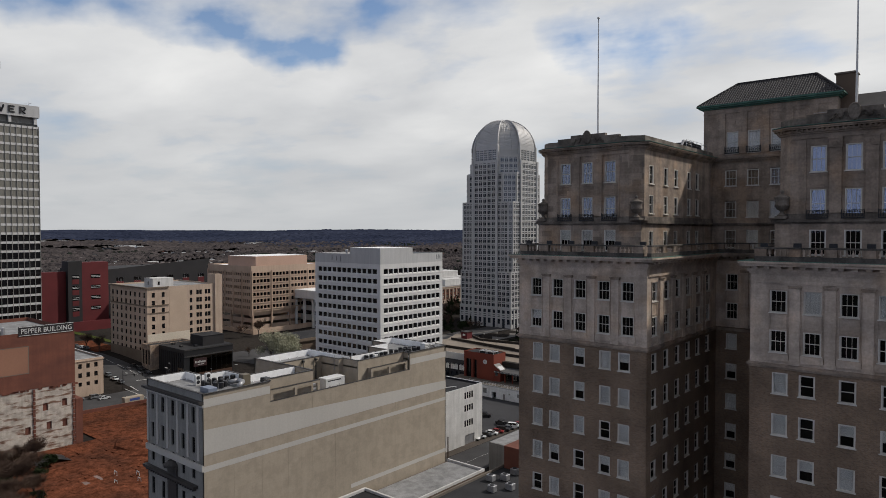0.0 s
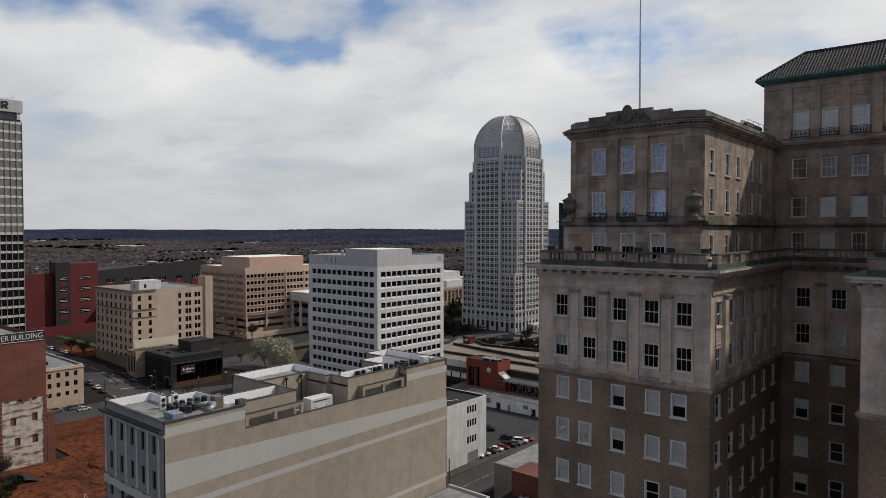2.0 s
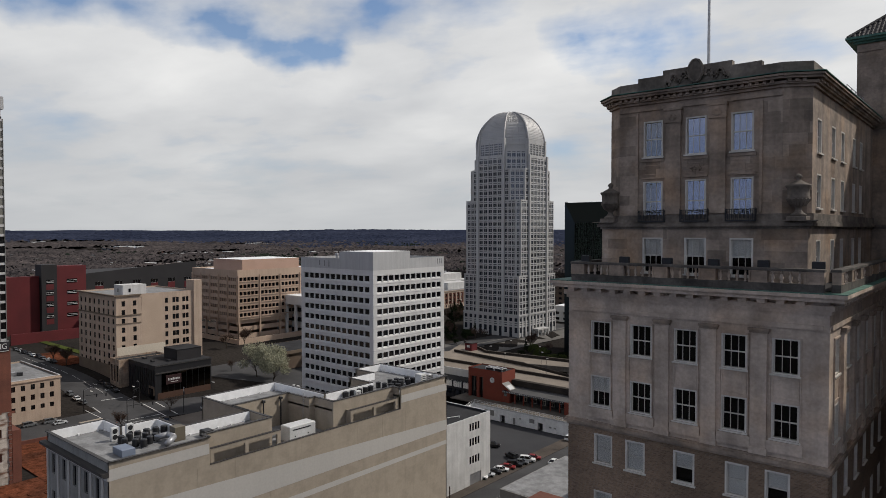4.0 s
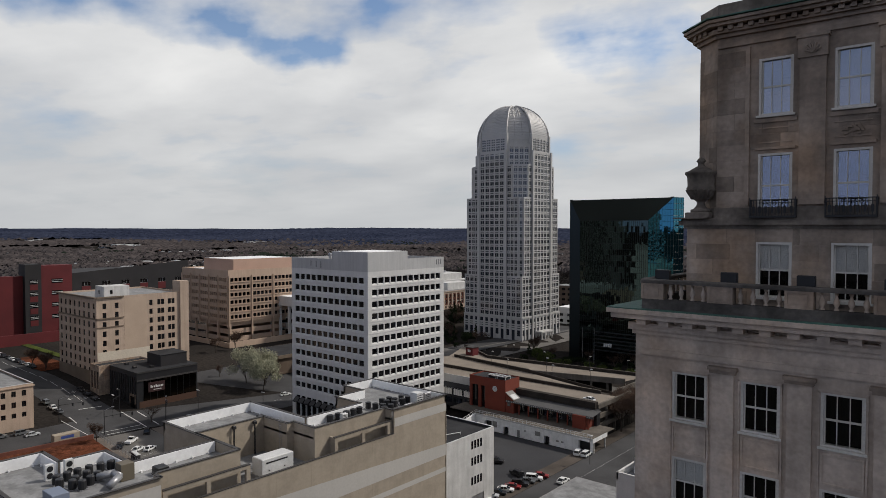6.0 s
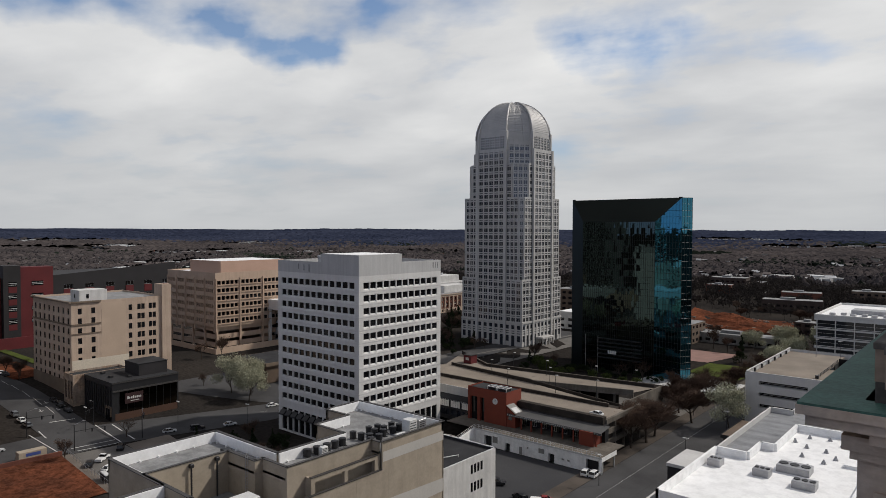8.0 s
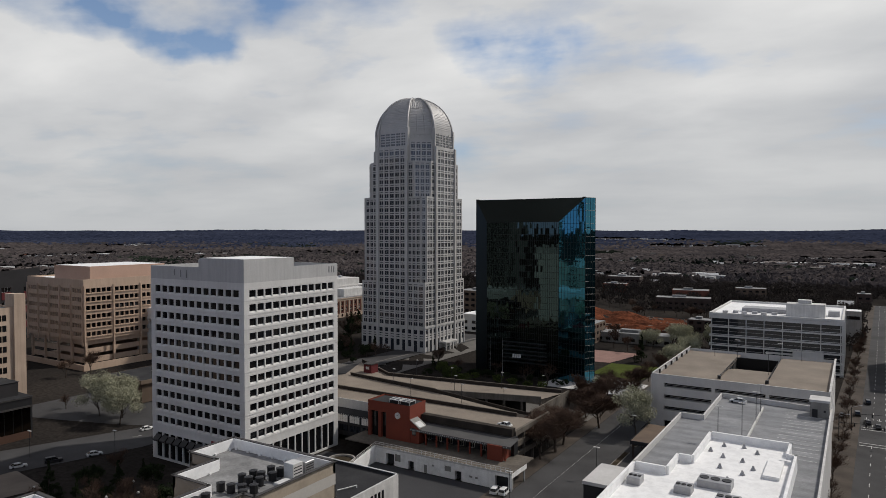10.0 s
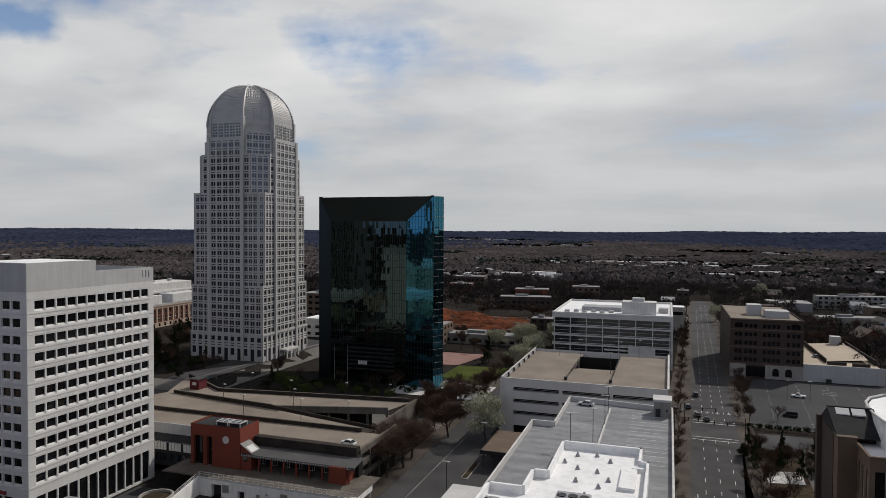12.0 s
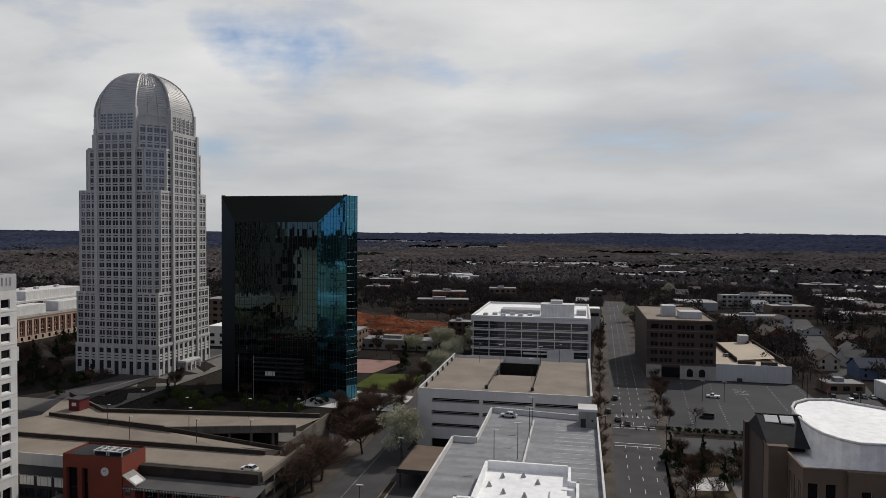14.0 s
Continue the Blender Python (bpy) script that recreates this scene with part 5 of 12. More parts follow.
def grid_office():
    x0, x1, y0, y1, top = -232.2, -191.2, 189.2, 228.1, 53.1
    ob = thing("grid_office", (-212, 208, -6), "white precast concrete office block with a grid of square black windows", "office building")
    win = window_box(2.56, 2.40, 0.50, BLACK_PANE, BLACK_METAL)
    tall = window_box(2.56, 7.6, 0.50, BLACK_PANE, BLACK_METAL, False, 0)
    zs = [44.85 - 3.98 * i for i in range(11)]
    sill = Shape().poly((-1.28, 0.0, 0.0), (1.28, 0.0, 0.0), (1.28, 0.37, 0.46), (-1.28, 0.37, 0.46)).poly((-1.28, 0.37, 0.46), (1.28, 0.37, 0.46), (1.28, 0.48, 0.46), (-1.28, 0.48, 0.46)).mesh("sill", PRECAST)
    for x, y, turn, width, n in ((x0, y0, 0, x1 - x0, 12), (x1, y0, 90, y1 - y0, 12)):
        c, s = math.cos(radians(turn)), math.sin(radians(turn))
        us = [1.75 + (width - 3.5) * (i + 0.5) / n for i in range(n)]
        holes = [(u - 1.28, u + 1.28, z - 0.1, z + 2.3) for u in us for z in zs]
        low = [(u - 1.28, u + 1.28, -5.4, 2.2) for u in us]
        part("precast_wall", Shape().facade(x, y, turn, width, -6.5, 49.2, holes + low, 0.50), PRECAST, ob, "white precast grid wall")
        for a, b, lo, hi in holes:
            u = (a + b) / 2
            put("sill", sill, stand_window(win, ob, x + u * c, y + u * s, lo, turn), local=True)
        for a, b, lo, hi in low:
            u = (a + b) / 2
            stand_window(tall, ob, x + u * c, y + u * s, lo, turn)
        for z in zs:
            ribs = Shape().box(0.1, width - 0.1, -0.10, 0.0, z - 0.62, z - 0.38).box(0.1, width - 0.1, -0.06, 0.0, z + 2.62, z + 2.8)
            put("floor_rib", ribs.mesh("floor_rib", PRECAST), ob, pose(x, y, 0, 0, 0, turn))
    part("rear_wall", Shape().facade(x1, y1, 180, x1 - x0, -6.5, 49.2, [], 0.3).facade(x0, y1, 270, y1 - y0, -6.5, 49.2, [], 0.3), PRECAST, ob)
    band = Shape()
    for a in ((x0, x1, y0, y0 + 0.4), (x0, x1, y1 - 0.4, y1), (x0, x0 + 0.4, y0 + 0.4, y1 - 0.4), (x1 - 0.4, x1, y0 + 0.4, y1 - 0.4)):
        band.box(*a, 49.2, top)
    part("parapet", band, PRECAST_BAND, ob, "blank grey concrete parapet")
    part("roof", Shape().box(x0 + 0.4, x1 - 0.4, y0 + 0.4, y1 - 0.4, 48.9, 50.2), GREY_MEMBRANE, ob)
    pent = part("penthouse", Shape().box(-209.5, x1 - 0.02, y0 + 0.02, 208.4, top, 55.75), PRECAST_BAND, ob, "grey concrete roof house")
    part("penthouse_roof", Shape().box(-209, x1 - 0.5, y0 + 0.5, 208, 55.75, 55.80), WHITE_MEMBRANE, pent)
    # a plain mark where a sign stood
    s = Shape()
    for u, w in ((0, 0.35), (1.2, 0.3), (2.3, 0.35)):
        s.box(x1, x1 + 0.10, y1 - 4.2 + u, y1 - 4.2 + u + w, 50.4, 52.4)
        s.box(-221.0 + 2.4 * u, -220.6 + 2.4 * u, y0 - 0.10, y0, 50.4 - 0.3 * u, 52.2)
    part("sign_mark", s, GREY_MEMBRANE, ob, "faded sign marks")
    for i in range(12):
        u = x0 + 1.75 + (x1 - x0 - 3.5) * (i + 0.5) / 12
        aw = Shape().poly((u - 1.3, y0 - 1.5, 0.2), (u + 1.3, y0 - 1.5, 0.2), (u + 1.3, y0 - 0.02, 1.6), (u - 1.3, y0 - 0.02, 1.6))
        aw.poly((u - 1.3, y0 - 1.5, -0.2), (u + 1.3, y0 - 1.5, -0.2), (u + 1.3, y0 - 1.5, 0.2), (u - 1.3, y0 - 1.5, 0.2))
        part("awning", aw, BLACK_METAL, ob, "black canvas awning")
    part("sign_band", Shape().box(-205, -198, y0 - 0.25, y0 - 0.05, 2.6, 3.4), material("red sign", (0.22, 0.03, 0.03), 0.6), ob, "small red sign band")
    for i in range(5):
        v = thing("rooftop_fan", (-228 + 3.0 * i, 204, 50.2), "small grey roof fan", "roof vent", "roof fans on the grid office")
        part("hood", Shape().lathe(-228 + 3.0 * i, 204, [(0.5, 50.2), (0.5, 53.6), (0.8, 53.7), (0.6, 54.3), (0.1, 54.5)], 10), GALV, v)


grid_office()


# ---- the domed tower ----
def domed_tower():
    cx, cy = -260.0, 373.4
    ob = thing("domed_tower", (cx, cy, 0), "tall pale granite office tower with stepped shoulders and a ribbed dome", "skyscraper")
    glass, relief = Shape(), Shape()
    bay, pitch = 9.6, 3.76

    def slab(p, d, nrm, u0, u1, z0, z1, reach):
        a, b = p + d * u0, p + d * u1
        k = len(relief.v)
        for h in (z0, z1):
            relief.v += [(*(a + nrm * reach), h), (*(b + nrm * reach), h), (*b, h), (*a, h)]
        relief.f += [tuple(k + i for i in f) for f in ((3, 2, 1, 0), (0, 1, 5, 4), (4, 5, 6, 7), (1, 2, 6, 5), (3, 0, 4, 7))]

    def pane(p, d, nrm, u0, u1, z0, z1):
        a, b = p + d * u0 + nrm * 0.02, p + d * u1 + nrm * 0.02
        glass.poly((a.x, a.y, z0), (b.x, b.y, z0), (b.x, b.y, z1), (a.x, a.y, z1))

    def storeys(p, q, z0, z1, n, edge=0.45):
        """A face with n bays of paired windows; between the rows a spandrel with narrow slots."""
        p, q = Vector(p), Vector(q)
        d = q - p
        length = d.length
        d.normalize()
        nrm = Vector((d.y, -d.x))
        if nrm.x < -0.8 or nrm.y > 0.8:
            return
        w = (length - 2 * edge) / n
        first = math.ceil((z0 - 17.35) / pitch)
        k = first
        while 17.35 + k * pitch + 2.1 < z1:
            z = 17.35 + k * pitch
            for i in range(n):
                u = edge + w * (i + 0.5)
                pane(p, d, nrm, u - w * 0.36, u - 0.07, z, z + 2.05)
                pane(p, d, nrm, u + 0.07, u + w * 0.36, z, z + 2.05)
                pane(p, d, nrm, u - w * 0.34, u + w * 0.34, z + 2.72, z + 3.08)
                slab(p, d, nrm, u - 0.07, u + 0.07, z, z + 2.05, 0.10)
            slab(p, d, nrm, 0.0, length, z + 2.1, z + 2.62, 0.24)
            slab(p, d, nrm, 0.0, length, z + 3.14, z + pitch - 0.06, 0.24)
            k += 1
        top = 17.35 + k * pitch - 0.06
        slab(p, d, nrm, 0.0, length, min(top, z1 - 0.3), z1 + 0.5, 0.26)
        for i in range(n + 1):
            u = edge + w * i
            half = w * 0.115
            slab(p, d, nrm, max(0.0, u - half), min(length, u + half), z0, z1, 0.30)

    def corner_ring(r, c):
        """The outline of a square of half side r with its corners cut by c."""
        k = r - c
        if c < 0.1:
            return [(r, -r), (r, r), (-r, r), (-r, -r)]
        return [(r, -k), (r, k), (k, r), (-k, r), (-r, k), (-r, -k), (-k, -r), (k, -r)]

    def body(pts, z0, z1):
        part("granite_body", Shape().prism([(cx + p[0], cy + p[1]) for p in pts], z0, z1), GRANITE, ob, "pale granite storeys")

    def flanks(r, c, z0, z1, n):
        k = r - c
        for u0, u1 in ((-k, -bay), (bay, k)):
            storeys((cx + u0, cy - r), (cx + u1, cy - r), z0, z1, n)
            storeys((cx + r, cy + u0), (cx + r, cy + u1), z0, z1, n)
        if c > 1.0:
            n2 = max(1, round(c * 1.414 / 3.5))
            for a, b in (((k, -r), (r, -k)), ((-r, -k), (-k, -r)), ((r, k), (k, r))):
                storeys((cx + a[0], cy + a[1]), (cx + b[0], cy + b[1]), z0, z1, n2)

    # stepped body: flanks that give way at the corners, storey by storey
    levels = ((-6.0, 13.1, 20.7, 0.0, 3), (13.1, 36.1, 20.4, 0.0, 3), (36.1, 81.2, 20.3, 2.0, 3), (81.2, 100.0, 20.2, 6.4, 1))
    for z0, z1, r, c, n in levels:
        body(corner_ring(r, c), z0, z1)
        if z0 > 0:
            flanks(r, c, z0, z1, n)
    # the cut corners, set back between the middle bays
    for z0, z1, k, r in ((100.0, 112.0, 9.9, 19.2), (112.0, 116.2, 9.0, 17.9)):
        ring = [(r, -k), (r, k), (k, r), (-k, r), (-r, k), (-r, -k), (-k, -r), (k, -r)]
        body(ring, z0, z1)
        for a, b in (((k, -r), (r, -k)), ((-r, -k), (-k, -r)), ((r, k), (k, r))):
            storeys((cx + a[0], cy + a[1]), (cx + b[0], cy + b[1]), z0, z1, 4, 0.8)
    # middle bays, proud of the flanks and rising higher
    for z0, z1, r in ((13.1, 108.2, 20.8), (108.2, 116.2, 19.7)):
        for sx, sy in ((0, -1), (1, 0), (0, 1), (-1, 0)):
            pts = [(bay, -r), (bay, -r + 4), (-bay, -r + 4), (-bay, -r)]
            turn = {(0, -1): 0, (1, 0): 90, (0, 1): 180, (-1, 0): 270}[(sx, sy)]
            m = Matrix.Rotation(radians(turn), 2)
            part("middle_bay", Shape().prism([(cx + (m @ Vector(p)).x, cy + (m @ Vector(p)).y) for p in pts[::-1]][::-1], z0, z1), GRANITE, ob)
    storeys((cx - bay, cy - 20.8), (cx + bay, cy - 20.8), 13.1, 108.2, 5, 0.9)
    storeys((cx + 20.8, cy - bay), (cx + 20.8, cy + bay), 13.1, 108.2, 5, 0.9)
    for e in (-bay, bay):
        part("corner_pier", Shape().box(cx + e - 0.75, cx + e + 0.75, cy - 21.5, cy - 20.2, -2.0, 108.8), GRANITE, ob)
        part("corner_pier", Shape().box(cx + 20.2, cx + 21.5, cy + e - 0.75, cy + e + 0.75, -2.0, 108.8), GRANITE, ob)
        part("corner_pier", Shape().bevel_box(cx + e * 0.97 - 0.6, cx + e * 0.97 + 0.6, cy - 20.3, cy - 18.6, 108.0, 118.6, 0.3), GRANITE, ob)
        part("corner_pier", Shape().bevel_box(cx + 18.6, cx + 20.3, cy + e * 0.97 - 0.6, cy + e * 0.97 + 0.6, 108.0, 118.6, 0.3), GRANITE, ob)
    # the top storeys: rows of narrow slots under the dome
    for p, q in (((cx - 8.6, cy - 19.7), (cx + 8.6, cy - 19.7)), ((cx + 19.7, cy - 8.6), (cx + 19.7, cy + 8.6))):
        p, q = Vector(p), Vector(q)
        d = (q - p).normalized()
        nrm = Vector((d.y, -d.x))
        for j, z in enumerate((108.7, 110.5, 111.9, 113.3, 114.7)):
            for i in range(5):
                u = 0.2 + 3.36 * (i + 0.5)
                for side in (-1, 1):
                    pane(p, d, nrm, u + side * 0.68 - 0.54, u + side * 0.68 + 0.54, z, z + (1.3 if j == 0 else 0.75))
            slab(p, d, nrm, 0.0, 17.2, z - 0.32, z - 0.10, 0.18)
        for i in range(6):
            u = 0.2 + 3.36 * i
            slab(p, d, nrm, max(0.0, u - 0.3), min(17.2, u + 0.3), 108.2, 116.2, 0.22)
    # the base: a plain cornice, square openings, slots, and tall openings at the street
    for p, q in (((cx - 20.7, cy - 20.7), (cx + 20.7, cy - 20.7)), ((cx + 20.7, cy - 20.7), (cx + 20.7, cy + 20.7))):
        p, q = Vector(p), Vector(q)
        d = (q - p).normalized()
        nrm = Vector((d.y, -d.x))
        for i in range(11):
            u = 41.4 * (i + 0.5) / 11
            pane(p, d, nrm, u - 1.05, u + 1.05, 9.4, 11.5)
            pane(p, d, nrm, u - 1.05, u + 1.05, 8.1, 8.5)
            pane(p, d, nrm, u - 1.05, u + 1.05, 6.9, 7.3)
            pane(p, d, nrm, u - 1.05, u + 1.05, -1.5 if i % 2 else 2.6, 5.9)
            for z in (7.35, 8.55, 5.95):
                slab(p, d, nrm, u - 1.3, u + 1.3, z, z + 0.4, 0.2)
        for i in range(12):
            u = 41.4 * i / 11
            slab(p, d, nrm, max(0.0, u - 0.7), min(41.4, u + 0.7), -2.0, 12.4, 0.32)
        slab(p, d, nrm, 0.0, 41.4, 12.4, 13.4, 0.5)
    tagged(part("window_glass", glass, TOWER_PANE, ob), kind="stuff")
    tagged(part("granite_relief", relief, GRANITE, ob), kind="stuff")
    porch = part("porch", Shape().bevel_box(cx + 20.7, cx + 25.0, cy - 6, cy + 6, 3.0, 4.0, 0.2), GRANITE, ob, "low stone entrance porch")
    for y in (-5.4, -1.8, 1.8, 5.4):
        part("porch_post", Shape().box(cx + 24.2, cx + 24.9, cy + y - 0.35, cy + y + 0.35, -2.0, 3.0), GRANITE, porch)
    # the dome: four curved faces over the middle bays, four set back over the cut corners
    z0, hgt, rows = 116.2, 21.0, 16
    plan = []
    for turn in range(4):
        m = Matrix.Rotation(radians(90 * turn), 2)
        plan += [(m @ Vector((u, -19.6)), True) for u in (-9.2, -4.6, 0.0, 4.6, 9.2)]
        plan += [(m @ Vector(p), False) for p in ((8.7, -17.7), (11.7, -14.7), (14.7, -11.7), (17.7, -8.7))]
    n = len(plan)

    def ring_at(k):
        e = (math.pi / 2) * k / rows * 0.985
        return math.cos(e) ** 0.96, z0 + hgt * math.sin(e)

    dome, ribs = Shape(), Shape()
    for k in range(rows + 1):
        f, z = ring_at(k)
        dome.v += [(cx + p.x * f, cy + p.y * f, z) for p, main in plan]
    for k in range(rows):
        for i in range(n):
            j = (i + 1) % n
            dome.f.append((k * n + i, k * n + j, (k + 1) * n + j, (k + 1) * n + i))
    dome.f.append(tuple(rows * n + i for i in range(n)))
    part("dome", dome, DOME_METAL, ob, "grey ribbed metal dome")
    for i in range(n):
        q, main = plan[i]
        bold = main and abs(abs(q.x) - 9.2) < 0.1 or main and abs(abs(q.y) - 9.2) < 0.1
        for k in range(rows - 1):
            (f0, za), (f1, zb) = ring_at(k), ring_at(k + 1)
            if bold:
                ribs.rod((cx + q.x * f0, cy + q.y * f0, za), (cx + q.x * f1, cy + q.y * f1, zb), 0.55, 0.5, 5)
            elif not main:
                ribs.rod((cx + q.x * f0, cy + q.y * f0, za), (cx + q.x * f1, cy + q.y * f1, zb), 0.14, 0.14, 3)
    for k in range(1, rows):
        for half in (0.0, 0.5):
            e = (math.pi / 2) * (k + half) / rows * 0.985
            f, z = math.cos(e) ** 0.96, z0 + hgt * math.sin(e)
            for i in range(n):
                a, b = plan[i][0], plan[(i + 1) % n][0]
                ribs.rod((cx + a.x * f, cy + a.y * f, z), (cx + b.x * f, cy + b.y * f, z), 0.10, None, 3)
    # short stubs between the hoops of the set-back faces
    for k in range(7, 13):
        (f0, za), (f1, zb) = ring_at(k), ring_at(k + 0.6)
        for i in range(n):
            if plan[i][1] or plan[(i + 1) % n][1]:
                continue
            for t in (0.2, 0.5, 0.8):
                c = plan[i][0].lerp(plan[(i + 1) % n][0], t)
                ribs.rod((cx + c.x * f0, cy + c.y * f0, za), (cx + c.x * f1, cy + c.y * f1, zb), 0.22, 0.22, 4)
    part("dome_rib", ribs, DOME_METAL, ob)


TOWER_PANE = dark_glass("tower window glass", (0.030, 0.034, 0.042), 0.08, 0.0, 0.25, 0.9)
domed_tower()


# ---- the black glass building ----
def glass_building():
    x0, x1, y0, base, top = -208.6, -149.4, 352.5, -6.0, 78.7
    ob = thing("glass_building", (-180, 375, -6), "black mirror glass office building with a folded blue-green corner", "office building")
    fx, fz, ix = -166.2, 67.8, -203.9
    inset, cx, back = 2.6, x1 - 3.0, y0 + 21
    # the front is a shallow embrasure: the head leans out over it, the right cheek splays out to the corner
    part("head_glass", Shape().poly((ix, y0 + inset, fz), (fx, y0 + inset, fz), (cx, y0, top), (x0, y0, top)), HEAD_GLASS, ob, "black leaning glass head")
    part("left_border", Shape().poly((x0, y0, base), (ix, y0 + inset, base), (ix, y0 + inset, fz), (x0, y0, top)), HEAD_GLASS, ob, "black solid border")
    part("recessed_glass", Shape().poly((ix, y0 + inset, base), (fx, y0 + inset, base), (fx, y0 + inset, fz), (ix, y0 + inset, fz)), CURTAIN_GLASS, ob, "black mirror glass wall")
    # the mirrored sky's blue-green is put into the tint of cheek and edge
    part("corner_glass", Shape().poly((fx, y0 + inset, base), (cx, y0, base), (cx, y0, top), (fx, y0 + inset, fz)), SKY_TINT_GLASS, ob, "mirror glass cheek, blue-green for mirrored sky")
    part("edge_glass", Shape().poly((cx, y0, base), (x1 - 0.3, y0 + 5.5, base), (x1 - 0.3, y0 + 5.5, top), (cx, y0, top)), SKY_TINT_GLASS, ob, "narrow glass edge, blue-green for mirrored sky")
    outline = [(x1 - 0.3, y0 + 5.5), (x1 - 5, y0 + 13), (x1 - 16, back), (x0, back), (x0, y0)]
    for p, q in zip(outline, outline[1:]):
        part("side_glass", Shape().poly((*p, base), (*q, base), (*q, top), (*p, top)), CURTAIN_GLASS, ob)
    part("roof", Shape().poly((x0, y0, top - 0.3), (cx, y0, top - 0.3), (x1 - 0.3, y0 + 5.5, top - 0.3), (x1 - 5, y0 + 13, top - 0.3), (x1 - 16, back, top - 0.3), (x0, back, top - 0.3)), BLACK_MEMBRANE, ob)
    for a in ((x0, x0 + 1.6, y0, y0 + 0.5), (cx - 1.6, cx, y0 + 0.1, y0 + 0.6)):
        part("parapet_post", Shape().box(*a, top, top + 0.35), MULLION, ob)
    m = Shape()
    n = 34
    for i in range(n + 1):
        u = ix + (fx - ix) * i / n
        m.box(u - 0.05, u + 0.05, y0 + inset - 0.09, y0 + inset - 0.01, base, fz)
    for j in range(26):
        z = base + (fz - base) * j / 25
        m.box(ix, fx, y0 + inset - 0.06, y0 + inset - 0.01, z - 0.06, z + 0.06)
    for (p, q, lo, n) in ((Vector((fx, y0 + inset, 0)), Vector((cx, y0, 0)), fz, 9), (Vector((cx, y0, 0)), Vector((x1 - 0.3, y0 + 5.5, 0)), top, 4)):
        d = (q - p).normalized()
        nn = Vector((d.y, -d.x, 0))
        for i in range(n + 1):
            c = p + (q - p) * (i / n) + nn * 0.03
            m.rod(c + Vector((0, 0, base)), c + Vector((0, 0, lo + (top - lo) * i / n)), 0.07, None, 4)
        for j in range(30):
            z = base + (top - base) * j / 29
            t0 = 0 if z < lo else min(0.98, (z - lo) / (top - lo + 1e-6))
            m.rod(p + (q - p) * t0 + nn * 0.03 + Vector((0, 0, z)), q + nn * 0.03 + Vector((0, 0, z)), 0.06, None, 4)
    tagged(part("mullion", m, MULLION, ob), kind="stuff")
    for i in range(6):
        z = base + 6 + 1.9 * i
        part("podium_slat", Shape().box(-195, -172, y0 + 1.2, y0 + inset, z, z + 0.5), MULLION, ob)
    sg = Shape()
    for i in range(4):
        sg.box(-189.0 + 1.15 * i, -188.1 + 1.15 * i, y0 + 0.9, y0 + 1.2, 2.6, 4.3)
    part("sign_mark", sg, WHITE_METAL, ob, "small white sign bars")
    for x in (-197.5, -190.8):
        f = thing("flagpole", (x, y0 - 6, -5.8), "thin bare flagpole before the black glass building", "flagpole", "flagpoles at the glass building")
        part("pole", Shape().rod((x, y0 - 6, -5.9), (x, y0 - 6, 12.5), 0.14, 0.07, 6), GALV, f)


glass_building()


# ---- the long beige building ----
def units_row(name, label, group, spots, size=(1.0, 1.0, 1.2)):
    first = None
    for x, y, z in spots:
        if first is None:
            first = thing(name, (x, y, z), label, "air conditioner", group)
            part("casing", Shape().lathe(x, y, [(0.50, z + 0.12), (0.50, z + 1.02)], 12), BLACK_METAL, first)
            part("fan_guard", Shape().lathe(x, y, [(0.52, z + 1.02), (0.54, z + 1.14), (0.30, z + 1.22), (0.08, z + 1.18)], 12), BLACK_METAL, first)
            part("stand", Shape().box(x - 0.55, x + 0.55, y - 0.5, y - 0.4, z, z + 0.12).box(x - 0.55, x + 0.55, y + 0.4, y + 0.5, z, z + 0.12), GALV, first)
        else:
            copy_thing(first, Matrix.Translation((x, y, z)))


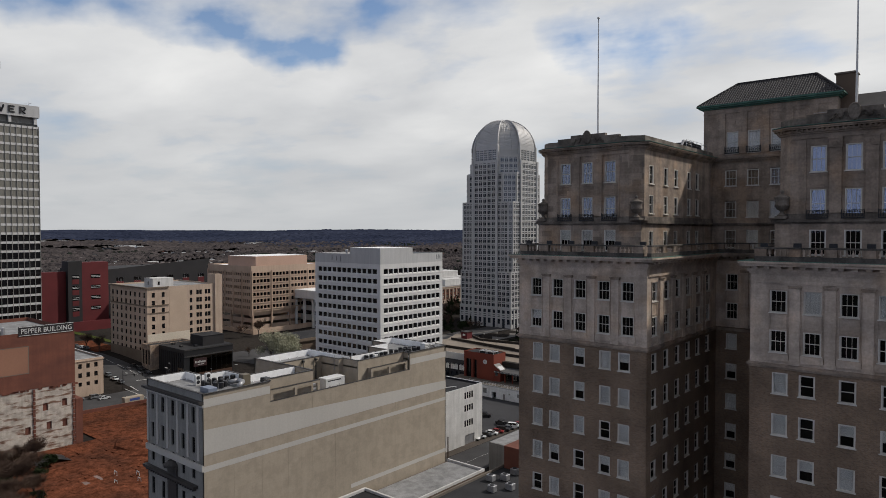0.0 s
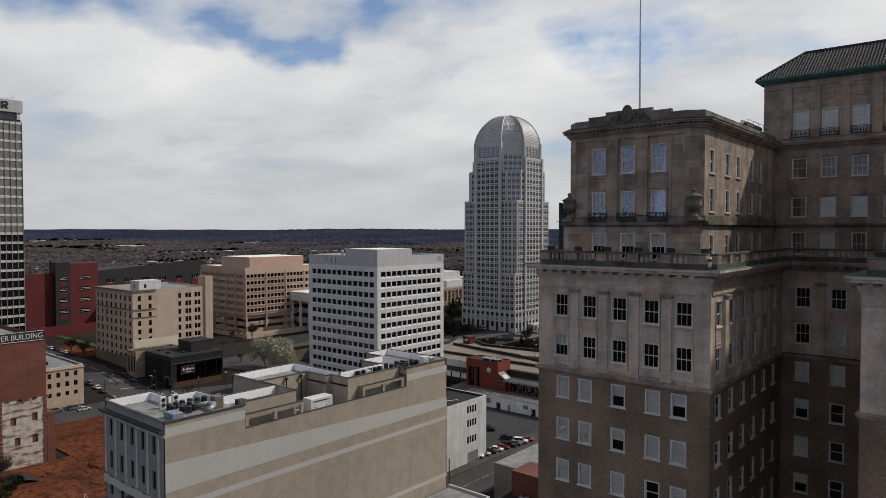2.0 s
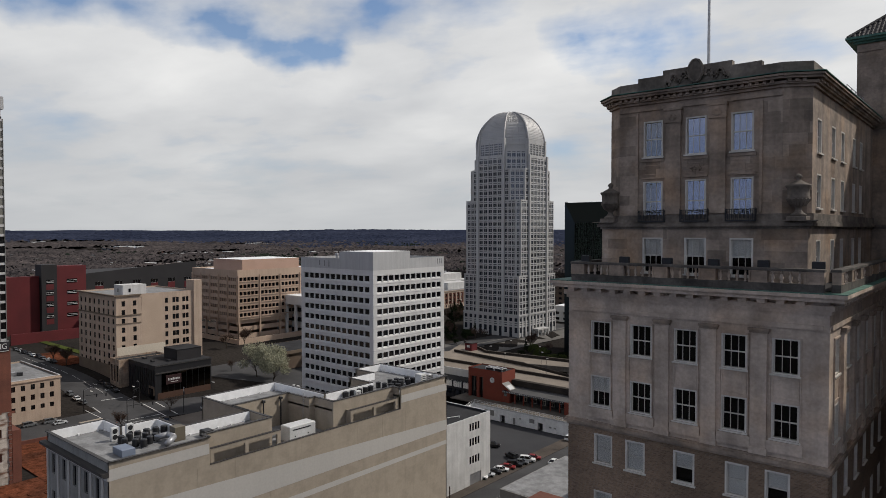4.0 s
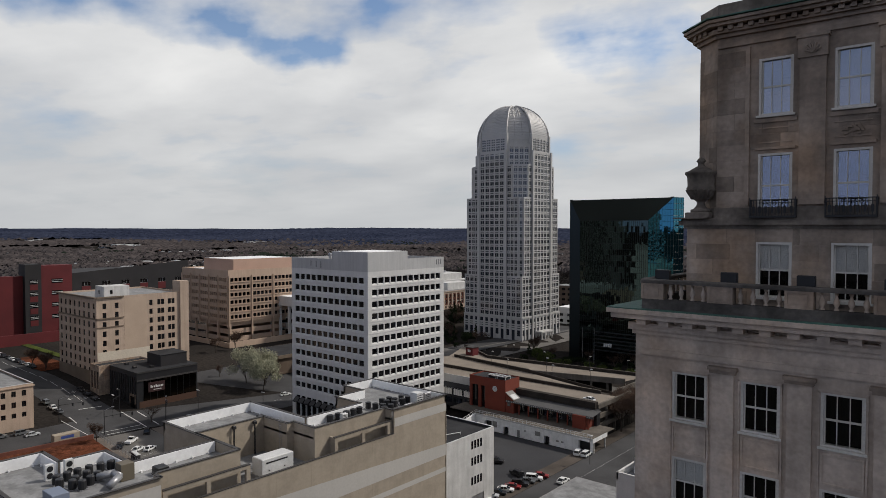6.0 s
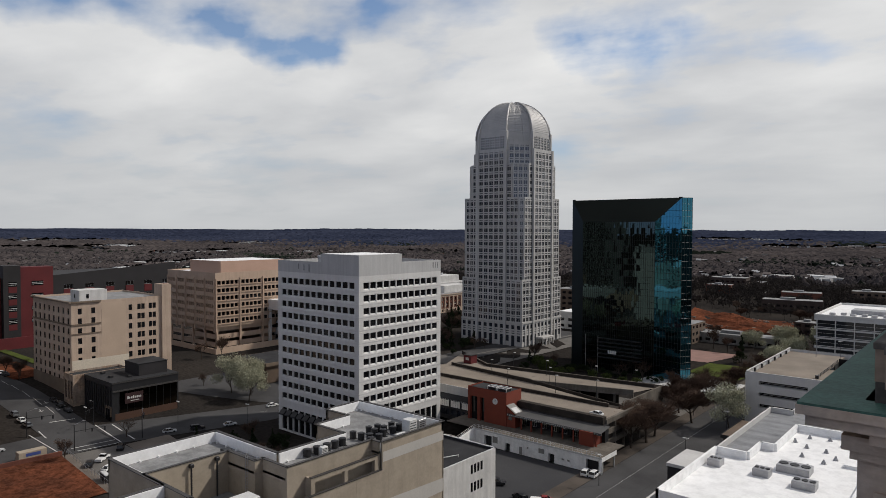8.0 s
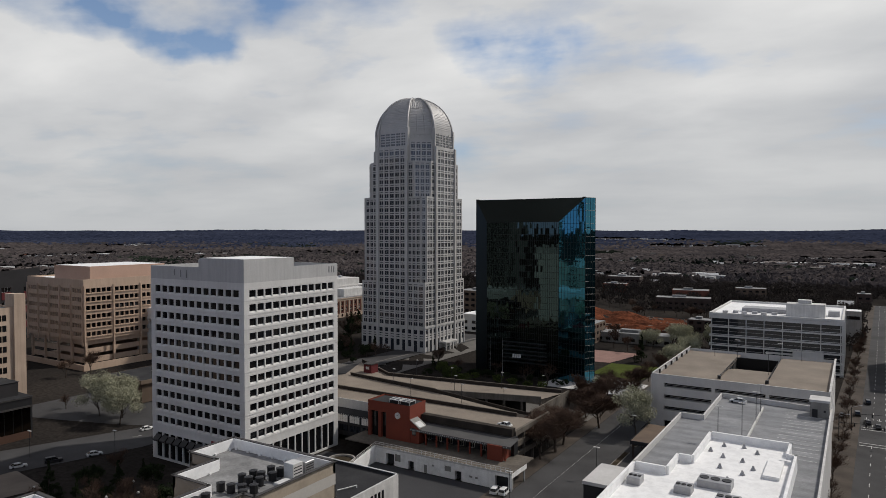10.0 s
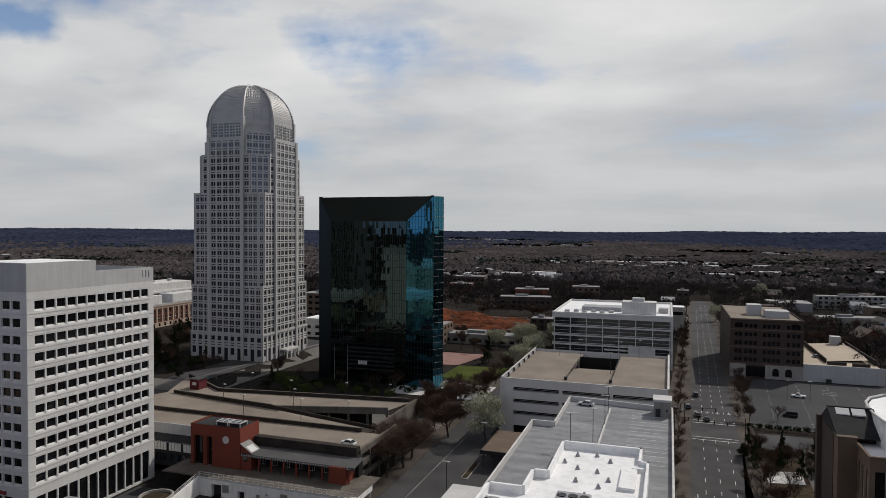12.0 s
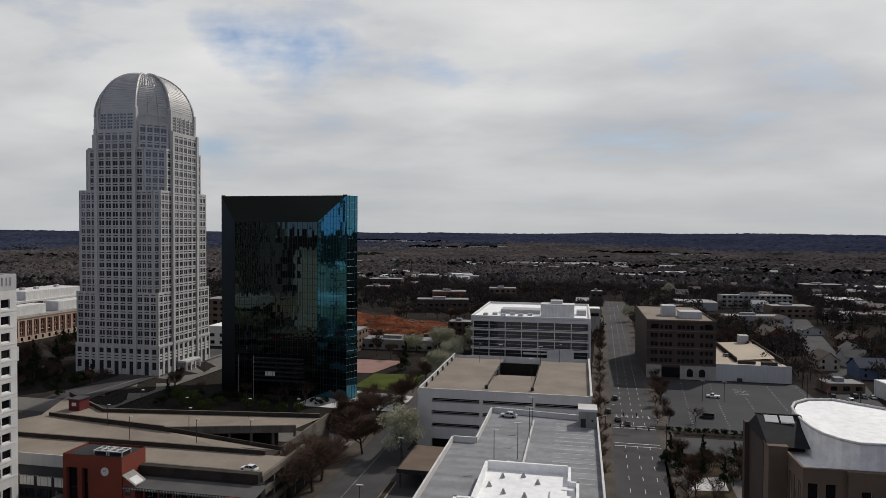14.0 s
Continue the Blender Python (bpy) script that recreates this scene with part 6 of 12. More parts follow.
def long_building():
    x0, x1, y0, y1 = -124.9, -104.4, 60.7, 126.6
    top, low = 34.3, 30.3
    ob = thing("long_beige_building", (-114, 94, -6), "long windowless beige stucco building with pale bands and grey front", "commercial building")
    east = Shape()
    # east wall follows the cut-outs of its roofline
    prof = [(y0, top), (74.6, top), (74.6, low), (113.5, low), (113.5, top), (y1, top)]
    for (a, za), (b, zb) in zip(prof, prof[1:]):
        if b > a:
            part("east_wall", Shape().box(x1 - 0.35, x1, a, b, -6, za), BEIGE_WALL, ob, "windowless beige stucco wall")
    # the outline of the roof on the north and west: deep notches towards the yards behind
    west = [(x1, y1), (-123.2, y1), (-123.2, 119.2), (-117.8, 119.2), (-117.8, 112.7), (-111.4, 112.7), (-111.4, 101.2), (-126.2, 101.2), (-126.2, 85.9), (-112.1, 85.9), (-112.1, 74.4), (-119.2, 74.4), (-119.2, 68.8), (x0, 68.8), (x0, y0)]
    for (ax, ay), (bx, by) in zip(west, west[1:]):
        d = Vector((bx - ax, by - ay)).normalized()
        n = Vector((-d.y, d.x))
        p, q = Vector((ax, ay)), Vector((bx, by))
        for name, m, lab, r0, r1, lo in (("rear_wall", BEIGE_WALL, "", 0.0, 0.18, -6.0), ("parapet", WHITE_MEMBRANE, "white membrane parapet", 0.18, 0.42, 32.85)):
            part(name, Shape().prism([(p + n * r0)[:], (q + n * r0)[:], (q + n * r1)[:], (p + n * r1)[:]], lo, top - 0.004), m, ob, lab)
    bands = Shape()
    e = x1 + 0.03
    bands.poly((e, y0, 23.5), (e, y1, 23.5), (e, y1, 25.5), (e, y0, 28.0))
    bands.poly((e, y0, 20.5), (e, y1, 20.6), (e, y1, 21.4), (e, y0, 21.5))
    bands.poly((e, y0, 31.9), (e, 74.5, 31.9), (e, 74.5, 33.4), (e, y0, 33.4)).poly((e, 113.6, 31.4), (e, y1, 31.4), (e, y1, 32.8), (e, 113.6, 32.8))
    bands.poly((e, 95, 7.6), (e, y1, 7.6), (e, y1, 8.5), (e, 95, 8.5))
    part("painted_band", bands, BEIGE_BAND, ob, "pale grey painted band")
    joints = Shape()
    for i in range(11):
        y = y0 + 6 * (i + 1)
        joints.box(x1, x1 + 0.012, y - 0.02, y + 0.02, -6, low)
    for z in (12.0, 16.0):
        joints.box(x1, x1 + 0.012, y0, y1, z - 0.02, z + 0.02)
    part("wall_joint", joints, BEIGE_WALL, ob)
    # grey street front with pilasters and windows
    us = [2.1, 6.0, 9.7, 13.4, 17.0]
    holes = [(u - 0.55, u + 0.55, z, z + 2.9) for u in us for z in (28.6, 23.2)] + [(u - 0.6, u + 0.6, z, z + 3.3) for u in us for z in (18.6, 12.2, 6.5, 1.0)]
    part("front_wall", Shape().facade(x0, y0, 0, x1 - x0 - 0.02, -6, top, holes, 0.4), GREY_FRONT, ob, "grey painted street front")
    for a, b, lo, hi in holes:
        stand_window(window_box(b - a, hi - lo, 0.35, BLACK_PANE, BLACK_METAL), ob, x0 + (a + b) / 2, y0, lo, 0)
    trims = Shape()
    for e in [0.3] + [(p + q) / 2 for p, q in zip(us, us[1:])] + [18.7]:
        trims.box(x0 + e - 0.3, x0 + e + 0.3, y0 - 0.15, y0, 22.2, 31.8)
    trims.box(x0 - 0.2, x1 + 0.02, y0 - 0.35, y0, 20.6, 21.7).box(x0 - 0.1, x1, y0 - 0.2, y0, 31.9, 32.4)
    part("front_trim", trims, BEIGE_BAND, ob)
    part("cornice", Shape().box(x0 - 0.6, x1 + 0.05, y0 - 0.9, y0, 32.6, 33.0).box(x0 - 0.5, x1 + 0.05, y0 - 0.6, y0, 32.4, 32.6), METAL_CAP, ob, "dark projecting cornice")
    part("cornice", Shape().box(x0 - 0.4, x1 - 2, y0 - 0.9, y0, 17.2, 17.7), METAL_CAP, ob, "dark projecting cornice")
    for i in range(20):
        part("bracket", Shape().box(x0 + 0.5 + 0.9 * i, x0 + 0.8 + 0.9 * i, y0 - 0.7, y0, 16.7, 17.2), METAL_CAP, ob)
    part("entrance_bay", Shape().box(x0 + 8.2, x0 + 11.4, y0 - 0.35, y0, -6, 19.5).lathe(x0 + 9.8, y0 - 0.2, [(1.6, 19.4), (1.6, 19.8), (0.8, 20.4)], 12), METAL_CAP, ob)
    # roof slabs, parapets and the cut-out terrace
    for a in ((x0 + 0.35, x1 - 0.35, y0 + 0.4, 68.8), (-118.85, x1 - 0.35, 68.8, 74.4), (-111.75, -106.3, 74.4, 86.2), (-125.85, -117.3, 86.2, 101.0), (-117.3, -111.2, 97.4, 101.0), (-111.2, -106.3, 98.6, 113.0), (-117.45, x1 - 0.35, 113.0, 119.2), (-122.85, x1 - 0.35, 119.2, y1 - 0.35)):
        part("roof", Shape().box(*a, 32.6, 32.9), GREY_MEMBRANE, ob, "grey roof membrane")
    part("terrace_floor", Shape().box(-117.0, x1 - 0.35, 74.6, 113.4, 28.6, 28.9), GREY_MEMBRANE, ob)
    for a in ((-117.3, -117.0, 86.2, 97.4, 28.6, top), (-117.0, -111.0, 97.4, 97.7, 28.6, top), (-111.3, -111.0, 97.7, 98.9, 28.6, top), (-111.0, -106.0, 98.6, 98.9, 28.6, top), (-106.3, -106.0, 98.9, 113.0, 28.6, top), (-106.0, x1 - 0.35, 113.0, 113.35, 28.6, top),
              (-106.3, -106.0, 74.6, 86.2, 28.6, top), (-112.0, -106.3, 86.0, 86.3, 28.6, top), (-106.0, x1 - 0.35, 74.4, 74.7, 28.6, top)):
        part("terrace_wall", Shape().box(*a), BEIGE_WALL, ob, "beige stucco terrace wall")
    # screen frames with columns over the cut-outs
    for a, b in ((74.9, 86.9), (101.4, 113.0)):
        fr = Shape().box(x1 - 0.8, x1 - 0.36, a, b, 31.9, 32.4)
        for y in (a + 0.3, (a + b) / 2, b - 0.3):
            fr.box(x1 - 0.8, x1 - 0.36, y - 0.3, y + 0.3, 28.9, 31.9)
        part("screen_frame", fr, BEIGE_WALL, ob)
        part("coping", Shape().box(x1 - 0.85, x1 - 0.30, a, b, 32.4, 32.48), METAL_CAP, ob)
        part("screen_return", Shape().box(-106.0, x1 - 0.8, a, a + 0.35, 28.9, 32.4), BEIGE_WALL, ob)
    loop = west + [(x1, y0), (x1, 74.5), (-106.15, 74.5), (-106.15, 86.1), (-112.1, 86.1), (-117.15, 86.1), (-117.15, 97.5), (-111.15, 97.5), (-111.15, 98.75), (-106.15, 98.75), (-106.15, 113.15), (x1, 113.15), (x1, y1)]
    for (ax, ay), (bx, by) in zip(loop, loop[1:]):
        lo, hi = (min(ax, bx) - 0.12, min(ay, by) - 0.12), (max(ax, bx) + 0.12, max(ay, by) + 0.12)
        dx, dy = (0.3, 0.0) if ax == bx else (0.0, 0.3)
        part("coping", Shape().box(lo[0] - dx * 0.4, hi[0] + dx * 0.4, lo[1] - dy * 0.4, hi[1] + dy * 0.4, top, top + 0.09), METAL_CAP, ob, "dark metal coping")
    for (ax, ay), (bx, by) in zip(west, west[1:]):
        # small membrane cleats along the foot of the parapets
        n = Vector((ay - by, bx - ax)).normalized() * 0.42
        d = Vector((bx - ax, by - ay))
        k = max(1, int(d.length / 2.2))
        for i in range(k):
            c = Vector((ax, ay)) + d * ((i + 0.5) / k) + n * 1.5
            part("cleat", Shape().box(c.x - 0.12, c.x + 0.12, c.y - 0.12, c.y + 0.12, 32.9, 33.15), WHITE_MEMBRANE, ob)
    ledge = Shape().box(x1 - 0.42, x1 + 0.06, 74.6, 113.5, low, low + 0.08)
    part("coping", ledge, METAL_CAP, ob)
    # things on the roof
    gen = thing("generator", (-107.8, 92.6, 28.9), "large white metal generator cabinet on the roof terrace", "generator")
    part("cabinet", Shape().bevel_box(-109.0, -106.6, 90.0, 95.2, 29.3, 31.7, 0.10), WHITE_METAL, gen)
    part("skid", Shape().box(-109.2, -106.4, 89.8, 95.4, 28.9, 29.3), GALV, gen)
    part("louvre", Shape().box(-106.6, -106.57, 90.6, 94.2, 31.0, 31.2).box(-106.6, -106.57, 91.0, 91.2, 29.9, 30.1).box(-106.6, -106.57, 93.6, 93.8, 29.9, 30.1), BLACK_METAL, gen)
    part("exhaust", Shape().rod((-109.2, 90.5, 30.2), (-110.3, 88.3, 29.8), 0.4, 0.5, 8), WHITE_METAL, gen)
    for k, (y, zz) in enumerate(((92.0, 34.4), (95.6, 34.3))):
        st = thing("vent_stack", (-116.7, y, 28.9), "thin black vent stack with a cap", "vent pipe", "vent stacks")
        part("pipe", Shape().rod((-116.7, y, 28.9), (-116.7, y, 33.6), 0.12, None, 8), BLACK_METAL, st)
        part("cap", Shape().bevel_box(-116.95, -116.45, y - 0.25, y + 0.25, 33.6, 34.1, 0.08), BLACK_METAL, st)
    units_row("condenser_unit", "black round condenser unit on the roof", "condenser units", [(-110.4, 105.2, 32.9), (-110.3, 106.8, 32.9), (-110.3, 108.5, 32.9), (-110.3, 110.0, 32.9), (-110.4, 111.5, 32.9), (-111.6, 114.6, 32.9), (-110.2, 114.9, 32.9), (-109.0, 115.5, 32.9), (-107.6, 114.4, 32.9), (-107.8, 116.2, 32.9), (-111.6, 117.8, 32.9), (-110.2, 117.6, 32.9), (-109.0, 118.2, 32.9), (-111.4, 119.4, 32.9), (-110.2, 119.6, 32.9), (-108.9, 120.2, 32.9), (-110.6, 121.6, 32.9), (-109.2, 121.8, 32.9)])
    for x, y, w, d, hh, m, lab in ((-109.4, 107.2, 0.7, 1.1, 1.1, WHITE_METAL, "white upright condenser on the roof"), (-107.2, 122.0, 1.6, 1.6, 2.1, WHITE_METAL, "pale louvred plant cabinet on the roof"), (-107.6, 124.2, 2.2, 1.6, 1.7, GALV, "blue-grey metal roof unit"), (-106.4, 119.6, 1.4, 2.0, 0.6, WHITE_METAL, "flat white curb box on the roof"), (-119.4, 98.6, 1.3, 1.0, 0.8, BLACK_METAL, "small dark roof fan box")):
        bx = thing("rooftop_unit", (x, y, 32.9), lab, "air conditioner", "roof units on the beige building")
        part("casing", Shape().bevel_box(x - w / 2, x + w / 2, y - d / 2, y + d / 2, 33.0, 33.0 + hh, 0.05), m, bx)
        part("curb", Shape().box(x - w / 2 - 0.1, x + w / 2 + 0.1, y - d / 2 - 0.1, y + d / 2 + 0.1, 32.88, 33.0), BLACK_METAL, bx)
        for i in range(4):
            part("louvre", Shape().box(x + w / 2, x + w / 2 + 0.02, y - d / 2 + 0.12, y + d / 2 - 0.12, 33.0 + hh * (0.2 + 0.18 * i), 33.0 + hh * (0.26 + 0.18 * i)), BLACK_METAL, bx)
    lad = thing("wall_ladder", (-112.6, 97.2, 28.9), "grey steel wall ladder on the terrace", "ladder")
    s = Shape().rod((-112.8, 97.25, 28.9), (-112.8, 97.25, 35), 0.03).rod((-112.3, 97.25, 28.9), (-112.3, 97.25, 35), 0.03)
    for i in range(16):
        s.rod((-112.8, 97.25, 29.2 + 0.35 * i), (-112.3, 97.25, 29.2 + 0.35 * i), 0.02)
    part("rung", s, GALV, lad)


long_building()


def annex():
    ob = thing("white_annex", (-136, 160, -6), "white four-storey annex with grouped dark windows and a black roof", "commercial building")
    x0, x1, y0, y1, top = -152.0, -129.3, 136.0, 175.2, 12.7
    us = [2.2, 3.4, 4.6, 5.8, 30.2, 31.4, 32.6, 33.8, 12.0, 13.2, 14.4]
    holes = [(u - 0.42, u + 0.42, z, z + 2.1) for u in us for z in (9.0, 4.9, 0.0)] + [(30.0, 35.0, -5.9, -2.8)]
    part("east_wall", Shape().facade(x1, y0, 90, y1 - y0, -6, top, holes, 0.25), WHITE_WALL, ob, "white painted wall")
    w = window_box(0.84, 2.1, 0.22, BLACK_PANE, BLACK_METAL)
    for a, b, lo, hi in holes[:-1]:
        stand_window(w, ob, x1, y0 + (a + b) / 2, lo, 90)
    part("roller_door", Shape().box(x1 - 0.25, x1 - 0.2, y0 + 30.0, y0 + 35.0, -5.9, -2.8), GALV, ob)
    part("wall", Shape().facade(x0, y0, 0, x1 - x0, -6, top, [], 0.2).facade(x1, y1, 180, x1 - x0, -6, top, [], 0.2).facade(x0, y1, 270, y1 - y0, -6, top, [], 0.2), WHITE_WALL, ob)
    part("roof", Shape().box(x0 + 0.3, x1 - 0.3, y0 + 0.3, y1 - 0.3, 11.9, 12.1), BLACK_MEMBRANE, ob, "black roof membrane")
    p = Shape()
    for a in ((x0, x1, y0, y0 + 0.3), (x0, x1, y1 - 0.3, y1), (x0, x0 + 0.3, y0, y1), (x1 - 0.3, x1, y0, y1)):
        p.box(a[0] - 0.03, a[1] + 0.03, a[2] - 0.03, a[3] + 0.03, top, top + 0.12)
    part("coping", p, WHITE_METAL, ob)
    part("parapet", Shape().box(x0 + 0.02, x1 - 0.02, y0 + 0.02, y0 + 0.3, 12.1, top).box(x0 + 0.02, x1 - 0.02, y1 - 0.3, y1 - 0.02, 12.1, top).box(x0 + 0.02, x0 + 0.3, y0, y1, 12.1, top).box(x1 - 0.3, x1 - 0.02, y0, y1, 12.1, top), BLACK_MEMBRANE, ob)
    pipe = thing("roof_pipe", (-134, 162, 12.1), "white bent roof pipe", "pipe")
    part("pipe", Shape().rod((-135.5, 159.5, 12.1), (-135.5, 159.5, 13.4), 0.09).rod((-134.6, 162, 12.6), (-133.0, 166, 12.6), 0.10).rod((-133.0, 166, 12.6), (-133.0, 166, 12.1), 0.10), WHITE_METAL, pipe)
    blk = thing("stair_house", (-160, 178, -6), "grey flat-roofed service block beside the white tower", "service building")
    part("body", Shape().box(-176, -153, 172, 186, -6, 6.5), GREY_FRONT, blk)
    part("roof", Shape().box(-175.5, -153.5, 172.5, 185.5, 6.5, 6.6), GREY_MEMBRANE, blk)
    part("fence", Shape().box(-176, -153, 171.6, 171.9, 6.5, 9.0), GALV, blk)


annex()


# ---- low roofs below the beige wall ----
def low_roofs():
    a = thing("black_roof_building", (-90, 85, -6), "low building with a black membrane roof and pale coping", "commercial building")
    part("body", Shape().box(-103.8, -84, 40, 98.5, -6, 6.3), TAN_BRICK, a)
    part("roof", Shape().box(-103.5, -84.3, 40.3, 98.2, 6.3, 6.36), BLACK_MEMBRANE, a)
    part("coping", Shape().box(-103.9, -103.3, 40, 98.6, 6.3, 6.9).box(-103.3, -84, 98.1, 98.6, 6.3, 6.9), LIGHT_CONCRETE, a)
    b = thing("grey_roof_building", (-98, 115, -6), "low building with a pale grey roof against the beige wall", "commercial building")
    part("body", Shape().box(-103.8, -92.5, 99.2, 127.0, -6, 5.2), TAN_BRICK, b)
    part("roof", Shape().box(-103.5, -92.8, 99.5, 126.7, 5.2, 5.26), GREY_MEMBRANE, b)
    part("coping", Shape().box(-103.8, -92.5, 126.6, 127, 5.2, 5.8).box(-92.9, -92.5, 99.2, 126.6, 5.2, 5.8), LIGHT_CONCRETE, b)
    c = thing("brick_shop", (-84, 125, -6), "low red brick shop with a black roof and roof house", "shop")
    part("body", Shape().box(-91.9, -74, 99.2, 145, -6, 4.6), RED_BRICK, c)
    part("roof", Shape().box(-91.6, -74.3, 99.5, 144.7, 4.6, 4.66), BLACK_MEMBRANE, c)
    part("coping", Shape().box(-91.9, -91.5, 99.2, 145, 4.6, 5.2).box(-91.5, -74, 144.6, 145, 4.6, 5.2).box(-74.4, -74, 99.2, 144.6, 4.6, 5.2), PAVING, c)
    d = part("roof_house", Shape().box(-91.0, -83.5, 133.0, 140.5, 4.7, 10.2), RED_BRICK, c, "square red brick roof house")
    part("roof", Shape().box(-90.6, -83.9, 133.4, 140.1, 9.7, 9.75), BLACK_MEMBRANE, d)
    part("window", Shape().box(-83.5, -83.45, 136.2, 137.6, 6.8, 8.6), BLACK_PANE, d)
    for x, y in ((-88.5, 124), (-86.2, 126.5), (-84.5, 119), (-82, 122.5), (-86.5, 131), (-98, 60), (-95, 70), (-99.5, 48)):
        z = 4.66 if y > 99 else 6.36
        u = thing("rooftop_unit", (x, y, z), "grey boxy cooling unit on a black roof", "air conditioner", "units on the low roofs")
        part("casing", Shape().bevel_box(x - 0.9, x + 0.9, y - 0.7, y + 0.7, z + 0.15, z + 1.5, 0.06), GALV, u)
        part("fan", Shape().lathe(x, y, [(0.5, z + 1.5), (0.5, z + 1.62), (0.1, z + 1.6)], 12), BLACK_METAL, u)
        part("curb", Shape().box(x - 0.8, x + 0.8, y - 0.6, y + 0.6, z, z + 0.15), BLACK_METAL, u)
    lt = thing("utility_pole", (-109.5, 133.7, -6), "grey wooden utility pole behind the beige wall", "pole")
    part("pole", Shape().rod((-109.5, 133.7, -6), (-109.5, 133.7, 8.5), 0.2, 0.14, 8), BARK, lt)
    w = thing("site_building", (-70, 165, -6), "low flat-roofed building below the white roofs", "commercial building")
    part("body", Shape().box(-108, -89.5, 150, 180, -6, 3.5), GREY_FRONT, w)
    part("roof", Shape().box(-107.7, -89.8, 150.3, 179.7, 3.5, 3.56), GREY_MEMBRANE, w)


low_roofs()


# ---- the old hotel, black shop, peach office and their neighbours ----
def shell(ob, x0, x1, y0, y1, z0, z1, mat, roof_mat, holes_south=(), holes_east=(), deep=0.3, label="", parapet=0.7, cap=None):
    """Four walls, a roof and its parapet; openings in the south and east faces."""
    part("south_wall", Shape().facade(x0, y0, 0, x1 - x0, z0, z1, list(holes_south), deep), mat, ob, label)
    part("east_wall", Shape().facade(x1, y0, 90, y1 - y0, z0, z1, list(holes_east), deep), mat, ob, label)
    part("rear_wall", Shape().facade(x1, y1, 180, x1 - x0, z0, z1, [], deep).facade(x0, y1, 270, y1 - y0, z0, z1, [], deep), mat, ob)
    part("roof", Shape().box(x0 + 0.3, x1 - 0.3, y0 + 0.3, y1 - 0.3, z1 - parapet - 0.2, z1 - parapet), roof_mat, ob)
    s = Shape()
    for a in ((x0, x1, y0, y0 + 0.3), (x0, x1, y1 - 0.3, y1), (x0, x0 + 0.3, y0 + 0.3, y1 - 0.3), (x1 - 0.3, x1, y0 + 0.3, y1 - 0.3)):
        s.box(a[0] + 0.004, a[1] - 0.004, a[2] + 0.004, a[3] - 0.004, z1 - parapet, z1 + 0.02)
    part("parapet", s, cap or mat, ob)


def windows_for(ob, holes, x, y, turn, deep, mat=None, bar=0, frame_mat=None):
    c, s = math.cos(radians(turn)), math.sin(radians(turn))
    kinds = {}
    for a, b, lo, hi in holes:
        key = (round(b - a, 2), round(hi - lo, 2))
        if key not in kinds:
            kinds[key] = window_box(b - a, hi - lo, deep, mat or BLACK_PANE, frame_mat or BLACK_METAL, False, bar)
        u = (a + b) / 2
        stand_window(kinds[key], ob, x + u * c, y + u * s, lo, turn)


